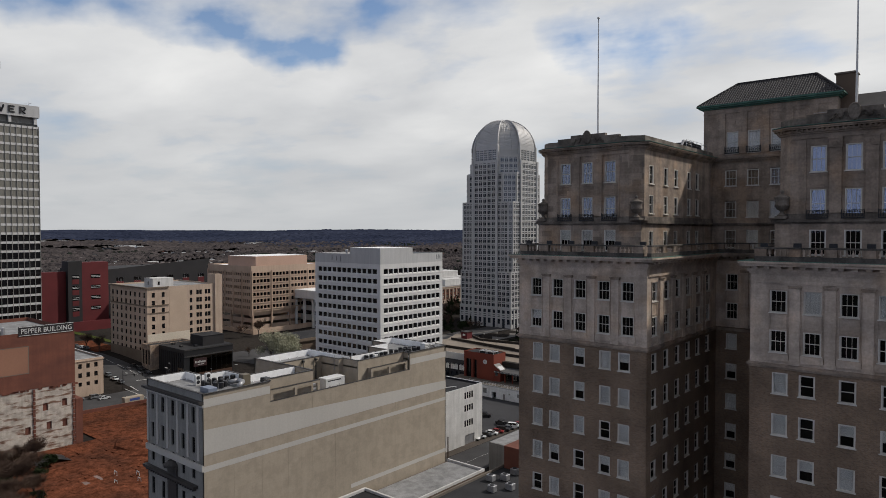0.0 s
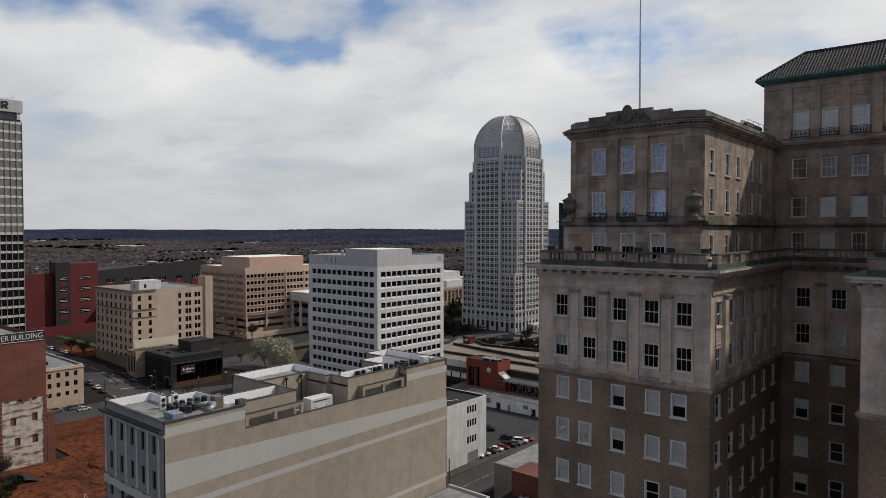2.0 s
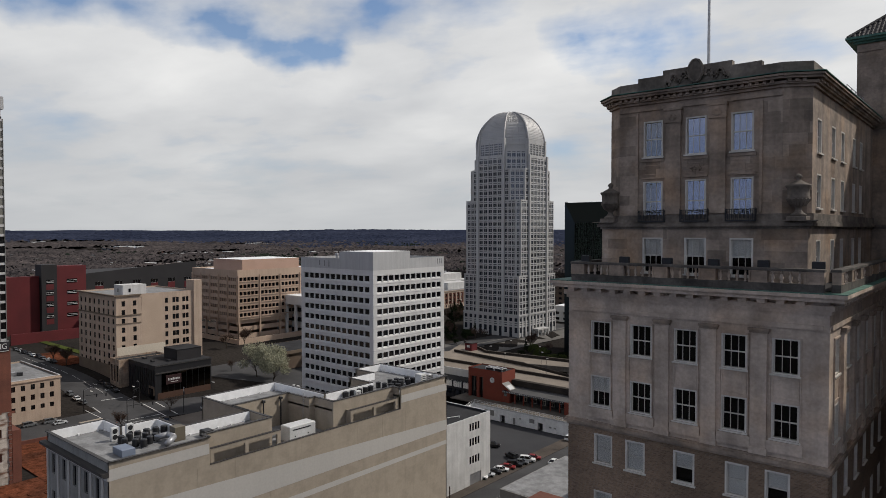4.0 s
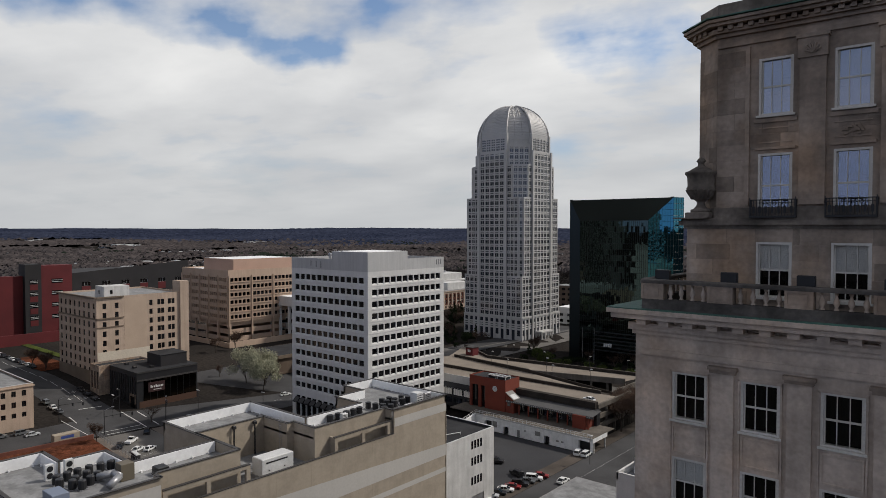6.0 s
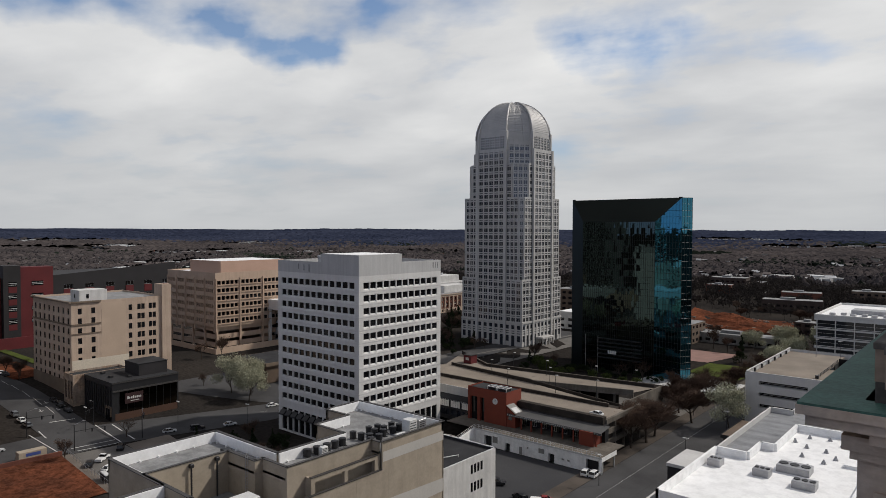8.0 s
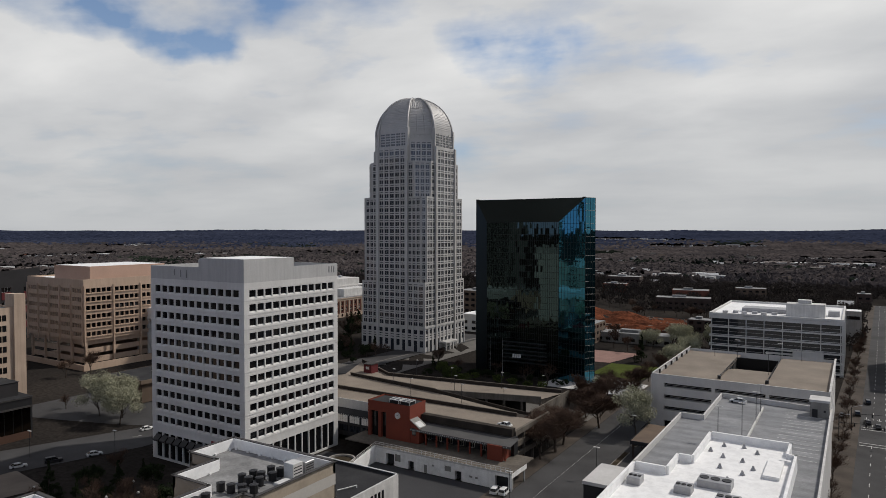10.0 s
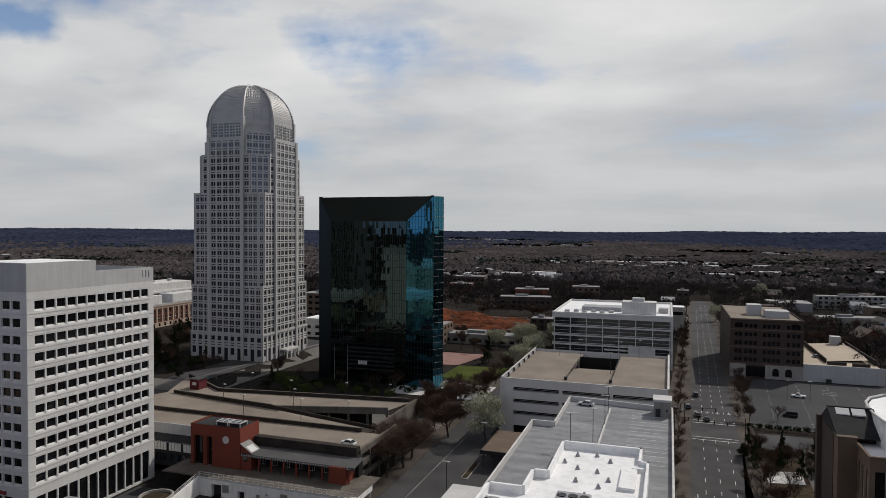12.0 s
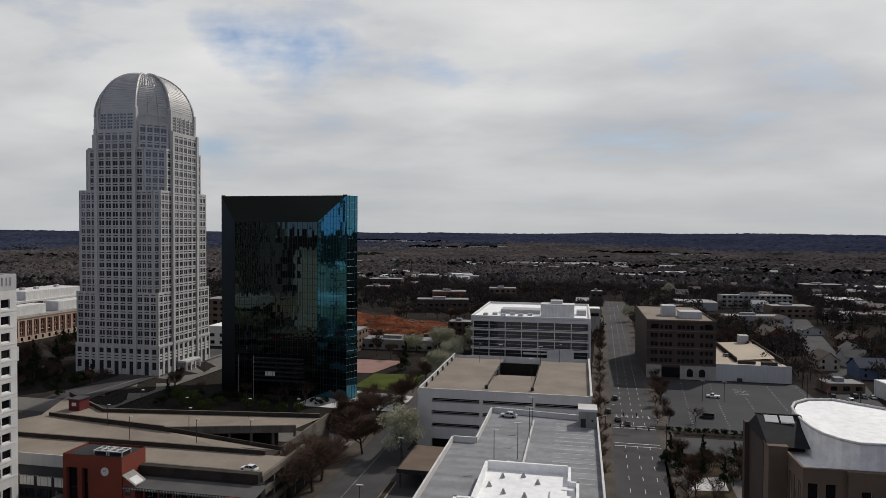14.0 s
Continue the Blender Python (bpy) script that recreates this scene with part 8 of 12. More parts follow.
def cream_corner():
    x0, x1, y0, y1, top = -324.0, -283.6, 80.0, 119.3, 10.7
    ob = thing("cream_corner_block", (-283.6, 100, -1), "three-storey cream painted corner building with square windows", "commercial building")
    holes = [(u, u + 1.35, z, z + h) for u in [1.6 + 3.1 * i for i in range(12)] for z, h in ((6.9, 1.9), (3.2, 1.9), (-0.3, 1.6))]
    part("east_wall", Shape().facade(x1, y0, 90, y1 - y0, -5.5, top, holes, 0.3), CREAM_BRICK, ob, "cream painted wall")
    windows_for(ob, holes, x1, y0, 90, 0.25, None, 1, DARK_BRICK)
    part("rear_wall", Shape().facade(x1, y1, 180, x1 - x0, -5.5, top, [], 0.3), CREAM_BRICK, ob)
    part("side_wall", Shape().facade(x0, y1, 270, y1 - y0, -5.5, top, [], 0.3), CREAM_BRICK, ob)
    part("cornice", Shape().box(x1, x1 + 0.35, y0, y1 + 0.3, top - 0.9, top - 0.55), CREAM_BRICK, ob)
    part("roof", Shape().box(x0 + 0.3, x1 - 0.3, y0, y1 - 0.3, top - 0.8, top - 0.6), GREY_MEMBRANE, ob, "pale flat roof")
    for a in ((x1 - 0.35, x1, y0, y1), (x0, x1 - 0.35, y1 - 0.35, y1)):
        part("coping", Shape().box(*a, top, top + 0.15), LIGHT_CONCRETE, ob)
    for i in range(4):
        u = thing("rooftop_unit", (-296 - 2.2 * i, 110 - 1.5 * i, top - 0.6), "dark roof fan unit on the cream building", "air conditioner", "roof units on the cream building")
        part("casing", Shape().bevel_box(-297 - 2.2 * i, -295.4 - 2.2 * i, 109.2 - 1.5 * i, 110.8 - 1.5 * i, top - 0.6, top + 0.7, 0.1), (BLACK_METAL, GALV)[i % 2], u)


cream_corner()


def white_slab_block():
    ob = thing("white_slab_block", (-352, 287, -4), "white flat-roofed block on tall columns beside the peach office", "office building")
    part("upper_band", Shape().box(-368, -330, 274, 302, 18.5, 24.0), PRECAST, ob, "white blank upper storey")
    part("roof", Shape().box(-367.5, -330.5, 274.5, 301.5, 24.0, 24.1), WHITE_MEMBRANE, ob)
    part("wall", Shape().box(-364, -332, 280, 300, -4, 18.5), PRECAST_BAND, ob)
    for i in range(5):
        part("column", Shape().box(-367.6 + 8.8 * i, -366.2 + 8.8 * i, 274.4, 275.8, -4, 18.5), PRECAST, ob)
    for z in (1.0, 7.5, 13.5):
        part("glass_strip", Shape().box(-363, -333, 279.9, 280.0, z, z + 2.6), BLACK_PANE, ob)


white_slab_block()


pepper_block()


# ---- the brown parking garage with the red clock block ----
def post_lamp(x, y, z, h, label="black post lamp with a small pale head", arms=1, group="deck lamps"):
    ob = thing("post_lamp", (x, y, z), label, "street lamp", group)
    part("pole", Shape().rod((x, y, z), (x, y, z + h), 0.09, 0.07, 6), BLACK_METAL, ob)
    s = Shape()
    for k in range(arms):
        d = 0.9 if k == 0 else -0.9
        s.bevel_box(x + min(0, d), x + max(0, d), y - 0.22, y + 0.22, z + h, z + h + 0.18, 0.04)
    part("lamp_head", s, LIGHT_CONCRETE, ob, "pale flat lamp head")
    return ob


ARCADE_ROOF = material("grey roofing felt", (0.095, 0.093, 0.092), 0.9, (0.065, 0.064, 0.064), 0.6, 0.15, 0.2, vary=0.15)


def garage():
    ob = thing("parking_garage", (-180, 262, -6), "low brown concrete parking garage with long ramped decks", "parking garage")
    deck = Shape()
    deck.poly((-236, 237, 5.2), (-132, 237, 5.2), (-132, 252, 5.2), (-236, 252, 5.2))
    deck.poly((-236, 252, 5.2), (-138, 252, 3.4), (-138, 266, 1.5), (-174, 265.5, 4.8), (-225, 272, 5.2))
    deck.poly((-225, 272, 5.2), (-178, 266.5, 5.0), (-141, 277, 5.0), (-138, 289, 4.9), (-208, 280, 5.0), (-236, 296, 5.0))
    part("deck", deck, DECK, ob, "worn brown concrete deck")
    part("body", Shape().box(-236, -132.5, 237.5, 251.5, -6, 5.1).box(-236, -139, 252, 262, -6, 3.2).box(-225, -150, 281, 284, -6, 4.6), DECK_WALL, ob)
    walls = (((-216, 252), (-138.5, 252), 5.2), ((-222, 272), (-178, 266.5), 5.1), ((-209, 280), (-138.5, 289.3), 5.0), ((-164, 237.2), (-132, 237.2), 5.2), ((-236, 297), (-209, 280), 5.0))
    for (a, b, z) in walls:
        a, b = Vector(a), Vector(b)
        d = (b - a).normalized()
        n = Vector((-d.y, d.x)) * 0.2
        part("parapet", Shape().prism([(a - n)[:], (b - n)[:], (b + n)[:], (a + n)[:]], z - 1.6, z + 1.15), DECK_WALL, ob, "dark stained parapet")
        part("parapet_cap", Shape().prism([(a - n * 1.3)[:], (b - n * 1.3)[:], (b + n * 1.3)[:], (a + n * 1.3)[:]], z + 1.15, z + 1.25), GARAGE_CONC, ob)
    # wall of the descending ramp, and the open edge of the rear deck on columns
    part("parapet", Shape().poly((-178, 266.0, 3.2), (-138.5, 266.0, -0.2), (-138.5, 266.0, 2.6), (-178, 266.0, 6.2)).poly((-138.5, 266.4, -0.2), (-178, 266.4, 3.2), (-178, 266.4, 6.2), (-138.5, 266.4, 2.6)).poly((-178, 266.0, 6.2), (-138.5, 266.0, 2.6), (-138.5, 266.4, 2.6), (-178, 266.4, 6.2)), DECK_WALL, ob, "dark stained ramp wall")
    part("deck_edge", Shape().prism([(-178, 266.5), (-141, 276.8), (-141.2, 277.4), (-178.2, 267.1)], 3.7, 5.9), GARAGE_CONC, ob, "grimy concrete deck edge")
    for i in range(6):
        t = (i + 0.9) / 6
        x, y = -178 + 37 * t, 267.0 + 10.3 * t
        part("ramp_column", Shape().box(x - 0.35, x + 0.35, y, y + 0.7, -4, 3.7), GARAGE_CONC, ob)
    # open concrete end beside the street
    for z in (-2.6, 0.6, 4.0):
        part("end_spandrel", Shape().box(-132.4, -131.6, 237, 262, z, z + 1.5), GARAGE_CONC, ob, "grimy concrete spandrel")
    for y in (237.2, 243.4, 249.6, 255.8, 261.6):
        part("end_column", Shape().box(-132.5, -131.75, y - 0.3, y + 0.3, -6, 5.4), GARAGE_CONC, ob)
    part("end_wall", Shape().box(-138.6, -138.0, 262, 296, -6, 4.6).poly((-138, 269, 3.0), (-132, 262, 5.8), (-132, 262, 4.0), (-138, 269, 1.5)), GARAGE_CONC, ob)
    for x, y in ((-212, 246.5), (-198, 268), (-183, 258), (-163, 259.5), (-148, 262), (-226, 262), (-200, 287), (-180, 281), (-160, 284), (-145, 287), (-172, 270)):
        post_lamp(x, y, 4.4, 6.6)
    # red clock block, its arcade and the white podium wall
    red = thing("clock_block", (-171, 233, -2), "rust red block with a round white wall clock and roof fans", "commercial building")
    part("body", Shape().facade(-179.5, 229.0, 0, 16.0, -2.5, 10.2, [(1.0, 4.0, -1.5, 7.0), (5.2, 7.0, -1.5, 7.0)], 0.9).facade(-163.5, 229.0, 90, 8.8, -2.5, 10.2, [], 0.3).facade(-163.5, 237.8, 180, 16, -2.5, 10.2, [], 0.3).facade(-179.5, 237.8, 270, 8.8, -2.5, 10.2, [], 0.3), CLOCK_RED, red, "rust red panelled wall")
    part("recess", Shape().box(-178.5, -175.5, 229.9, 230.0, -1.5, 7.0).box(-174.3, -172.5, 229.9, 230.0, -1.5, 7.0), BLACK_PANE, red)
    part("roof", Shape().box(-179.2, -163.8, 229.3, 237.5, 9.7, 9.8), BLACK_MEMBRANE, red)
    face = Shape().lathe(0, 0, [(1.0, 0), (1.0, 0.15), (0.9, 0.18)], 20)
    clock = put("clock", face.mesh("clock", WHITE_METAL), red, pose(-168.0, 229.0, 6.6, 90, 0, 0), "round white clock face")
    part("clock_hand", Shape().rod((-168.0, 228.78, 6.6), (-167.6, 228.78, 7.2), 0.04).rod((-168.0, 228.78, 6.6), (-168.3, 228.78, 6.9), 0.05), BLACK_METAL, clock)
    for u in (-172.4, -168.3):
        f = thing("rooftop_unit", (u + 1.7, 232.4, 9.8), "open white metal frame with four dark round roof fans", "air conditioner", "fans on the clock block")
        fr = Shape()
        for y in (230.8, 232.4, 234.0):
            fr.box(u, u + 3.5, y - 0.1, y + 0.1, 10.7, 10.9)
        for x in (u, u + 1.75, u + 3.5):
            fr.box(x - 0.1, x + 0.1, 230.7, 234.1, 10.72, 10.92)
        for x, y in ((u, 230.8), (u + 3.5, 230.8), (u, 234.0), (u + 3.5, 234.0)):
            fr.box(x - 0.08, x + 0.08, y - 0.08, y + 0.08, 9.8, 10.7)
        part("frame", fr, WHITE_METAL, f)
        part("casing", Shape().box(u + 0.15, u + 3.35, 230.95, 233.85, 9.95, 10.66), BLACK_METAL, f, "dark fan casing")
        for x in (u + 0.88, u + 2.62):
            for y in (231.6, 233.2):
                part("fan", Shape().lathe(x, y, [(0.6, 10.66), (0.6, 10.98), (0.5, 10.98), (0.5, 10.7), (0.12, 10.8)], 14), GALV, f)
    arc = thing("arcade", (-148, 232, -1), "dark shop arcade with black roof and small lights along eave", "shopping arcade")
    part("back_wall", Shape().box(-163.3, -131.0, 234.5, 236.9, -1, 4.2), BLACK_METAL, arc)
    part("roof", Shape().poly((-163.3, 229.2, 3.4), (-129.5, 229.2, 3.4), (-129.5, 235.0, 4.2), (-163.3, 235.0, 4.2)).box(-163.3, -129.5, 229.0, 229.3, 2.7, 3.4), ARCADE_ROOF, arc, "grey felt roof")
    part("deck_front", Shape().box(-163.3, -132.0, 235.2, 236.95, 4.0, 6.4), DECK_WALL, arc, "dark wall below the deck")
    part("red_end_wall", Shape().box(-136.6, -132.0, 228.5, 234.5, -1.2, 3.3), CLOCK_RED, arc, "rust red end wall")
    bulbs = Shape()
    for i in range(44):
        x = -163 + 0.75 * i
        bulbs.box(x - 0.12, x + 0.12, 228.85, 229.0, 2.95, 3.2)
    tagged(part("eave_light", bulbs, WHITE_METAL, arc), kind="stuff")
    for i in range(9):
        post = Shape().box(-162 + 3.8 * i, -161.6 + 3.8 * i, 229.4, 229.8, -1, 2.7)
        part("post", post, CLOCK_RED, arc)
    for i in range(6):
        shop = Shape().box(-160 + 4.4 * i, -157.4 + 4.4 * i, 234.3, 234.48, -0.6, 2.0)
        part("shop_window", shop, BLUE_PANE, arc)
    for i in range(7):
        sash = Shape()
        x = -160.4 + 3.8 * i
        for dx in (0.0, 0.75, 1.5):
            sash.box(x + dx - 0.05, x + dx + 0.05, 233.9, 234.0, -0.6, 2.2)
        for z in (-0.6, 0.9, 2.2):
            sash.box(x, x + 1.5, 233.92, 234.02, z - 0.05, z + 0.05)
        part("shop_sash", sash, WHITE_FRAME, arc, "pale window bars")
    porch = part("porch", Shape().box(-163.4, -160.2, 229.2, 233, -1, 3.9).poly((-163.4, 229.2, 3.9), (-160.2, 229.2, 3.9), (-163.4, 229.2, 6.0)).poly((-160.2, 233, 3.9), (-163.4, 233, 3.9), (-163.4, 233, 6.0)), CLOCK_RED, arc, "red porch with a sloping glazed roof")
    part("porch_roof", Shape().poly((-163.45, 229.0, 6.1), (-159.9, 229.0, 3.8), (-159.9, 233.2, 3.8), (-163.45, 233.2, 6.1)).poly((-163.45, 229.0, 5.9), (-159.9, 229.0, 3.6), (-159.9, 229.0, 3.8), (-163.45, 229.0, 6.1)), GREY_FRONT, porch)
    part("roof_glass", Shape().poly((-162.0, 229.5, 5.22), (-160.1, 229.5, 3.99), (-160.1, 232.4, 3.99), (-162.0, 232.4, 5.22)), WHITE_METAL, porch, "pale sloping roof light")
    part("porch_window", Shape().box(-162.7, -161.4, 229.1, 229.19, 1.4, 3.6), BLUE_PANE, porch)
    lw = thing("low_wing", (-195, 236, -3), "low dark wing with a pale metal roof beside the clock block", "commercial building")
    part("body", Shape().box(-216, -179.7, 232.0, 237.0, -4, 3.4), CHARCOAL_PANEL, lw)
    part("roof", Shape().poly((-216, 231.2, 3.4), (-179.7, 231.2, 3.4), (-179.7, 234.5, 4.4), (-216, 234.5, 4.4)), BLACK_MEMBRANE, lw)
    part("screen", Shape().box(-216, -179.7, 234.5, 234.8, 4.2, 7.4), PRECAST_BAND, lw, "pale metal roof screen")
    for k in range(7):
        for z0, z1, m in ((0.5, 2.7, BLIND), (-2.4, -0.4, BLUE_PANE)):
            for i in range(4):
                u = -214.5 + 5.0 * k + 1.05 * i
                part("shop_window", Shape().box(u, u + 0.9, 231.9, 232.0, z0, z1), m, lw)
    eave = Shape()
    for i in range(48):
        eave.box(-215.6 + 0.75 * i, -215.36 + 0.75 * i, 231.1, 231.2, 3.1, 3.32)
    tagged(part("eave_light", eave, WHITE_METAL, lw), kind="stuff")
    pod = thing("white_podium", (-148, 224, -6), "white painted service wall with a pipe railing on top", "wall")
    holes = [(4.0, 7.0, -6, -2.6), (12.0, 14.0, -6, -3.5), (28, 30, -6, -3.4), (40.5, 44.5, -6, -2.2)]
    part("wall", Shape().facade(-171, 221.6, 0, 45.5, -6, -1.0, holes, 1.2), WHITE_MASONRY, pod, "white painted wall")
    part("doorway", Shape().box(-167, -164, 222.7, 222.8, -6, -2.6).box(-159, -157, 222.7, 222.8, -6, -3.5).box(-143, -141, 222.7, 222.8, -6, -3.4).box(-130.5, -126.5, 222.7, 222.8, -6, -2.2), BLACK_METAL, pod)
    part("end_wall", Shape().facade(-125.5, 221.6, 90, 9.5, -2.4, -1.0, [], 0.3), WHITE_MASONRY, pod)
    part("slab", Shape().box(-183, -125.7, 221.8, 236.5, -1.3, -1.02), GARAGE_CONC, pod)
    for x, y in ((-126, 223), (-126, 230.5), (-130, 230.5)):
        part("column", Shape().rod((x, y, -6), (x, y, -1.3), 0.25, None, 8), WHITE_WALL, pod)
    rl = Shape()
    for i in range(31):
        x = -171 + 1.5 * i
        rl.rod((x, 221.9, -1), (x, 221.9, 0.1), 0.07, None, 4)
    for z in (0.1, -0.45):
        rl.rod((-171, 221.9, z), (-125.8, 221.9, z), 0.05, None, 4).rod((-171, 221.9, z), (-169.6, 206, z - 2.2), 0.05, None, 4)
    for i in range(9):
        t = i / 8
        rl.rod((-171 + 1.4 * t, 221.9 - 15.9 * t, -1 - 2.2 * t), (-171 + 1.4 * t, 221.9 - 15.9 * t, 0.1 - 2.2 * t), 0.05, None, 4)
    part("railing", rl, WHITE_METAL, pod, "white pipe railing")
    part("ramp_wall", Shape().poly((-170.8, 221.6, -6), (-169.4, 206, -6), (-169.4, 206, -3.2), (-170.8, 221.6, -1.0)).poly((-169.9, 206, -6), (-171.3, 221.6, -6), (-171.3, 221.6, -1.0), (-169.9, 206, -3.2)).poly((-170.8, 221.6, -1.0), (-169.4, 206, -3.2), (-169.9, 206, -3.2), (-171.3, 221.6, -1.0)).poly((-169.4, 206, -6), (-169.9, 206, -6), (-169.9, 206, -3.2), (-169.4, 206, -3.2)), WHITE_MASONRY, pod)
    for u, w, lo, hi in ((-163.6, 1.9, -4.4, -2.4), (-153.4, 1.0, -5.9, -3.6), (-150.6, 0.5, -3.6, -3.1), (-146.4, 2.0, -4.0, -2.6), (-138.4, 0.9, -4.4, -3.9), (-136.6, 0.8, -4.4, -3.9)):
        part("wall_panel", Shape().box(u, u + w, 221.5, 221.59, lo, hi), GREY_FRONT, pod, "grey louvre or hatch")
    part("slab_edge", Shape().box(-171, -125.4, 221.45, 221.58, -1.45, -0.95), LIGHT_CONCRETE, pod, "pale slab edge")
    hut = thing("lift_house", (-219, 281, 4), "small dark red lift house on the deck", "lift house")
    part("body", Shape().box(-221, -217, 279, 283.5, 0, 8.6), RED_PANEL, hut)
    part("roof", Shape().box(-221.3, -216.7, 278.7, 283.8, 8.6, 8.9), METAL_CAP, hut)
    part("window", Shape().box(-219.8, -218.2, 278.9, 279, 6.6, 7.7), WHITE_METAL, hut, "small white sign panel")

    bed = thing("planter", (-177, 214, -6), "round concrete planter with a curved pale kerb", "planter")
    part("kerb", Shape().lathe(-177, 213, [(4.2, -6), (4.2, -3.6), (3.7, -3.6), (3.7, -4.2)], 20), CONCRETE, bed)
    part("soil", Shape().lathe(-177, 213, [(3.7, -4.2), (0.05, -4.0)], 20), MULCH, bed)
    tw = thing("garden_wall", (-247, 352, -5), "low brown brick terrace wall below the tall tower", "wall")
    part("wall", Shape().box(-248.0, -247.3, 340, 372, -6, -2.0).box(-262, -248.1, 340, 340.7, -6, -2.6), RED_BRICK, tw)
    part("coping", Shape().box(-248.2, -247.1, 339.8, 372.2, -2.0, -1.8), CONCRETE, tw)
    st = thing("stop_sign", (-228.9, 314, -6), "red stop sign on a thin post", "road sign")
    part("post", Shape().rod((-228.9, 314, -6.2), (-228.9, 314, -2.6), 0.05, None, 5), GALV, st)
    plate = [(-228.9 + 0.55 * math.cos(math.pi / 8 + math.pi / 4 * i), -2.2 + 0.55 * math.sin(math.pi / 8 + math.pi / 4 * i)) for i in range(8)]
    part("plate", Shape().poly(*[(x, 313.93, z) for x, z in plate]), material("red sign face", (0.42, 0.02, 0.02), 0.5), st)


garage()


# ---- garage, white roofs and offices along the north street ----
def slot_garage():
    x0, x1, y0, y1, top = -108.6, -54.6, 298.5, 361.0, 13.5
    ob = thing("concrete_garage", (-80, 330, -6), "pale concrete parking garage with dark slots and open top deck", "parking garage")
    holes = [(4.2 + 16.4 * k, 4.2 + 16.4 * k + 15.4, z, z + 1.35) for k in range(3) for z in (9.6, 5.6, 1.6)] + [(4.2, 19.6, -6, -2.0)]
    part("south_wall", Shape().facade(x0, y0, 0, x1 - x0, -6, top + 0.3, holes, 1.5), LIGHT_CONCRETE, ob, "pale slotted concrete wall")
    for a, b, lo, hi in holes[:9]:
        for z in (lo + 0.35, lo + 0.8):
            part("slot_rail", Shape().box(x0 + a, x0 + b, y0 + 0.35, y0 + 0.42, z, z + 0.09), GALV, ob)
    # near-black sheet behind the slots, in place of the decks' shade
    part("slot_shade", Shape().box(x0 + 1, x1 - 1, y0 + 1.5, y0 + 1.6, -6, 11.5), INTERIOR_SHADE, ob)
    part("west_wall", Shape().facade(x0, y1, 270, y1 - y0, -6, top + 0.5, [], 0.3), LIGHT_CONCRETE, ob)
    part("east_wall", Shape().facade(x1, y0, 90, y1 - y0, -6, top + 0.5, [(2 + 12 * k, 12 + 12 * k, z, z + 1.3) for k in range(5) for z in (9.6, 5.6, 1.6)], 1.2), LIGHT_CONCRETE, ob)
    part("north_wall", Shape().facade(x1, y1, 180, x1 - x0, -6, top, [], 0.3), LIGHT_CONCRETE, ob)
    fin = Shape()
    for i in range(28):
        fin.box(x0 - 0.5, x0 - 0.01, y0 + 0.2, y0 + 1.4, -5.5 + 0.68 * i, -5.1 + 0.68 * i)
    part("corner_fin", fin, LIGHT_CONCRETE, ob)
    vx0, vx1, vy0, vy1 = -88.2, -73.2, 329.5, 347.5
    for xa, xb in ((x0 + 0.3, vx0), (vx1, x1 - 0.3)):
        part("top_deck", Shape().box(xa, xb, y0 + 0.3, y1 - 0.3, 12.1, 12.5), DECK, ob, "tan worn top deck")
    ramp_floor = Shape().poly((vx0, y0 + 0.3, 12.5), (vx1, y0 + 0.3, 12.5), (vx1, vy0, 12.1), (vx0, vy0, 12.1)).poly((vx0, vy1, 8.0), (vx1, vy1, 8.0), (vx1, y1, 7.0), (vx0, y1, 7.0)).poly((vx0, vy0, 12.1), (vx1, vy0, 12.1), (vx1, vy1, 9.0), (vx0, vy1, 9.0))
    part("ramp", ramp_floor, DECK, ob, "tan worn car ramp")
    # near-black faces paint the shade inside the sunken ramp
    part("ramp_void", Shape().box(vx0 + 0.05, vx1 - 0.05, vy1 - 0.3, vy1, 7, 13.6).box(vx0 + 0.02, vx0 + 0.2, vy0 + 9, vy1, 8.5, 12.4).box(vx1 - 0.2, vx1 - 0.02, vy0 + 9, vy1, 8.5, 12.4), INTERIOR_SHADE, ob)
    rl = Shape()
    for x in (vx0, vx1):
        for i in range(16):
            y = 309 + 2.4 * i
            rl.box(x - 0.07, x + 0.07, y - 0.07, y + 0.07, 12.4, 13.5)
        for z in (12.9, 13.45):
            rl.box(x - 0.04, x + 0.04, 309, 346, z - 0.04, z + 0.04)
        rl.box(x - 0.5, x + 0.5, 308, 309.2, 12.4, 13.6)
    part("ramp_rail", rl, BLACK_METAL, ob, "dark ramp barrier posts")
    cap = Shape().box(x0 - 0.1, x0 + 0.35, y0, y1, top + 0.5, top + 0.65).box(x1 - 0.35, x1 + 0.3, y0, y1, top + 0.5, top + 0.65).box(x0, x1, y0 - 0.1, y0 + 0.35, top + 0.3, top + 0.45)
    part("coping", cap, WHITE_WALL, ob)
    bl = Shape()
    for i in range(6):
        bl.box(x0 + 0.35, x0 + 0.9, y0 + 8 + 9 * i, y0 + 9 + 9 * i, 12.5, 13.9)
    part("wall_light", bl, BLACK_METAL, ob)
    for x, y, a in ((-97, 352, 1), (-88.5, 352, 2), (-73, 351, 2), (-74.5, 325, 2), (-66, 358, 1)):
        post_lamp(x, y, 12.2, 7.5, "thin black double-headed lamp on the garage deck", a)
    box = thing("stair_tower", (-56.2, 268.5, 13.6), "grey block stair tower with a white cap and dark door", "stair tower")
    part("body", Shape().box(-58.4, -53.9, 265.8, 271.2, 13.0, 17.8), GREY_FRONT, box)
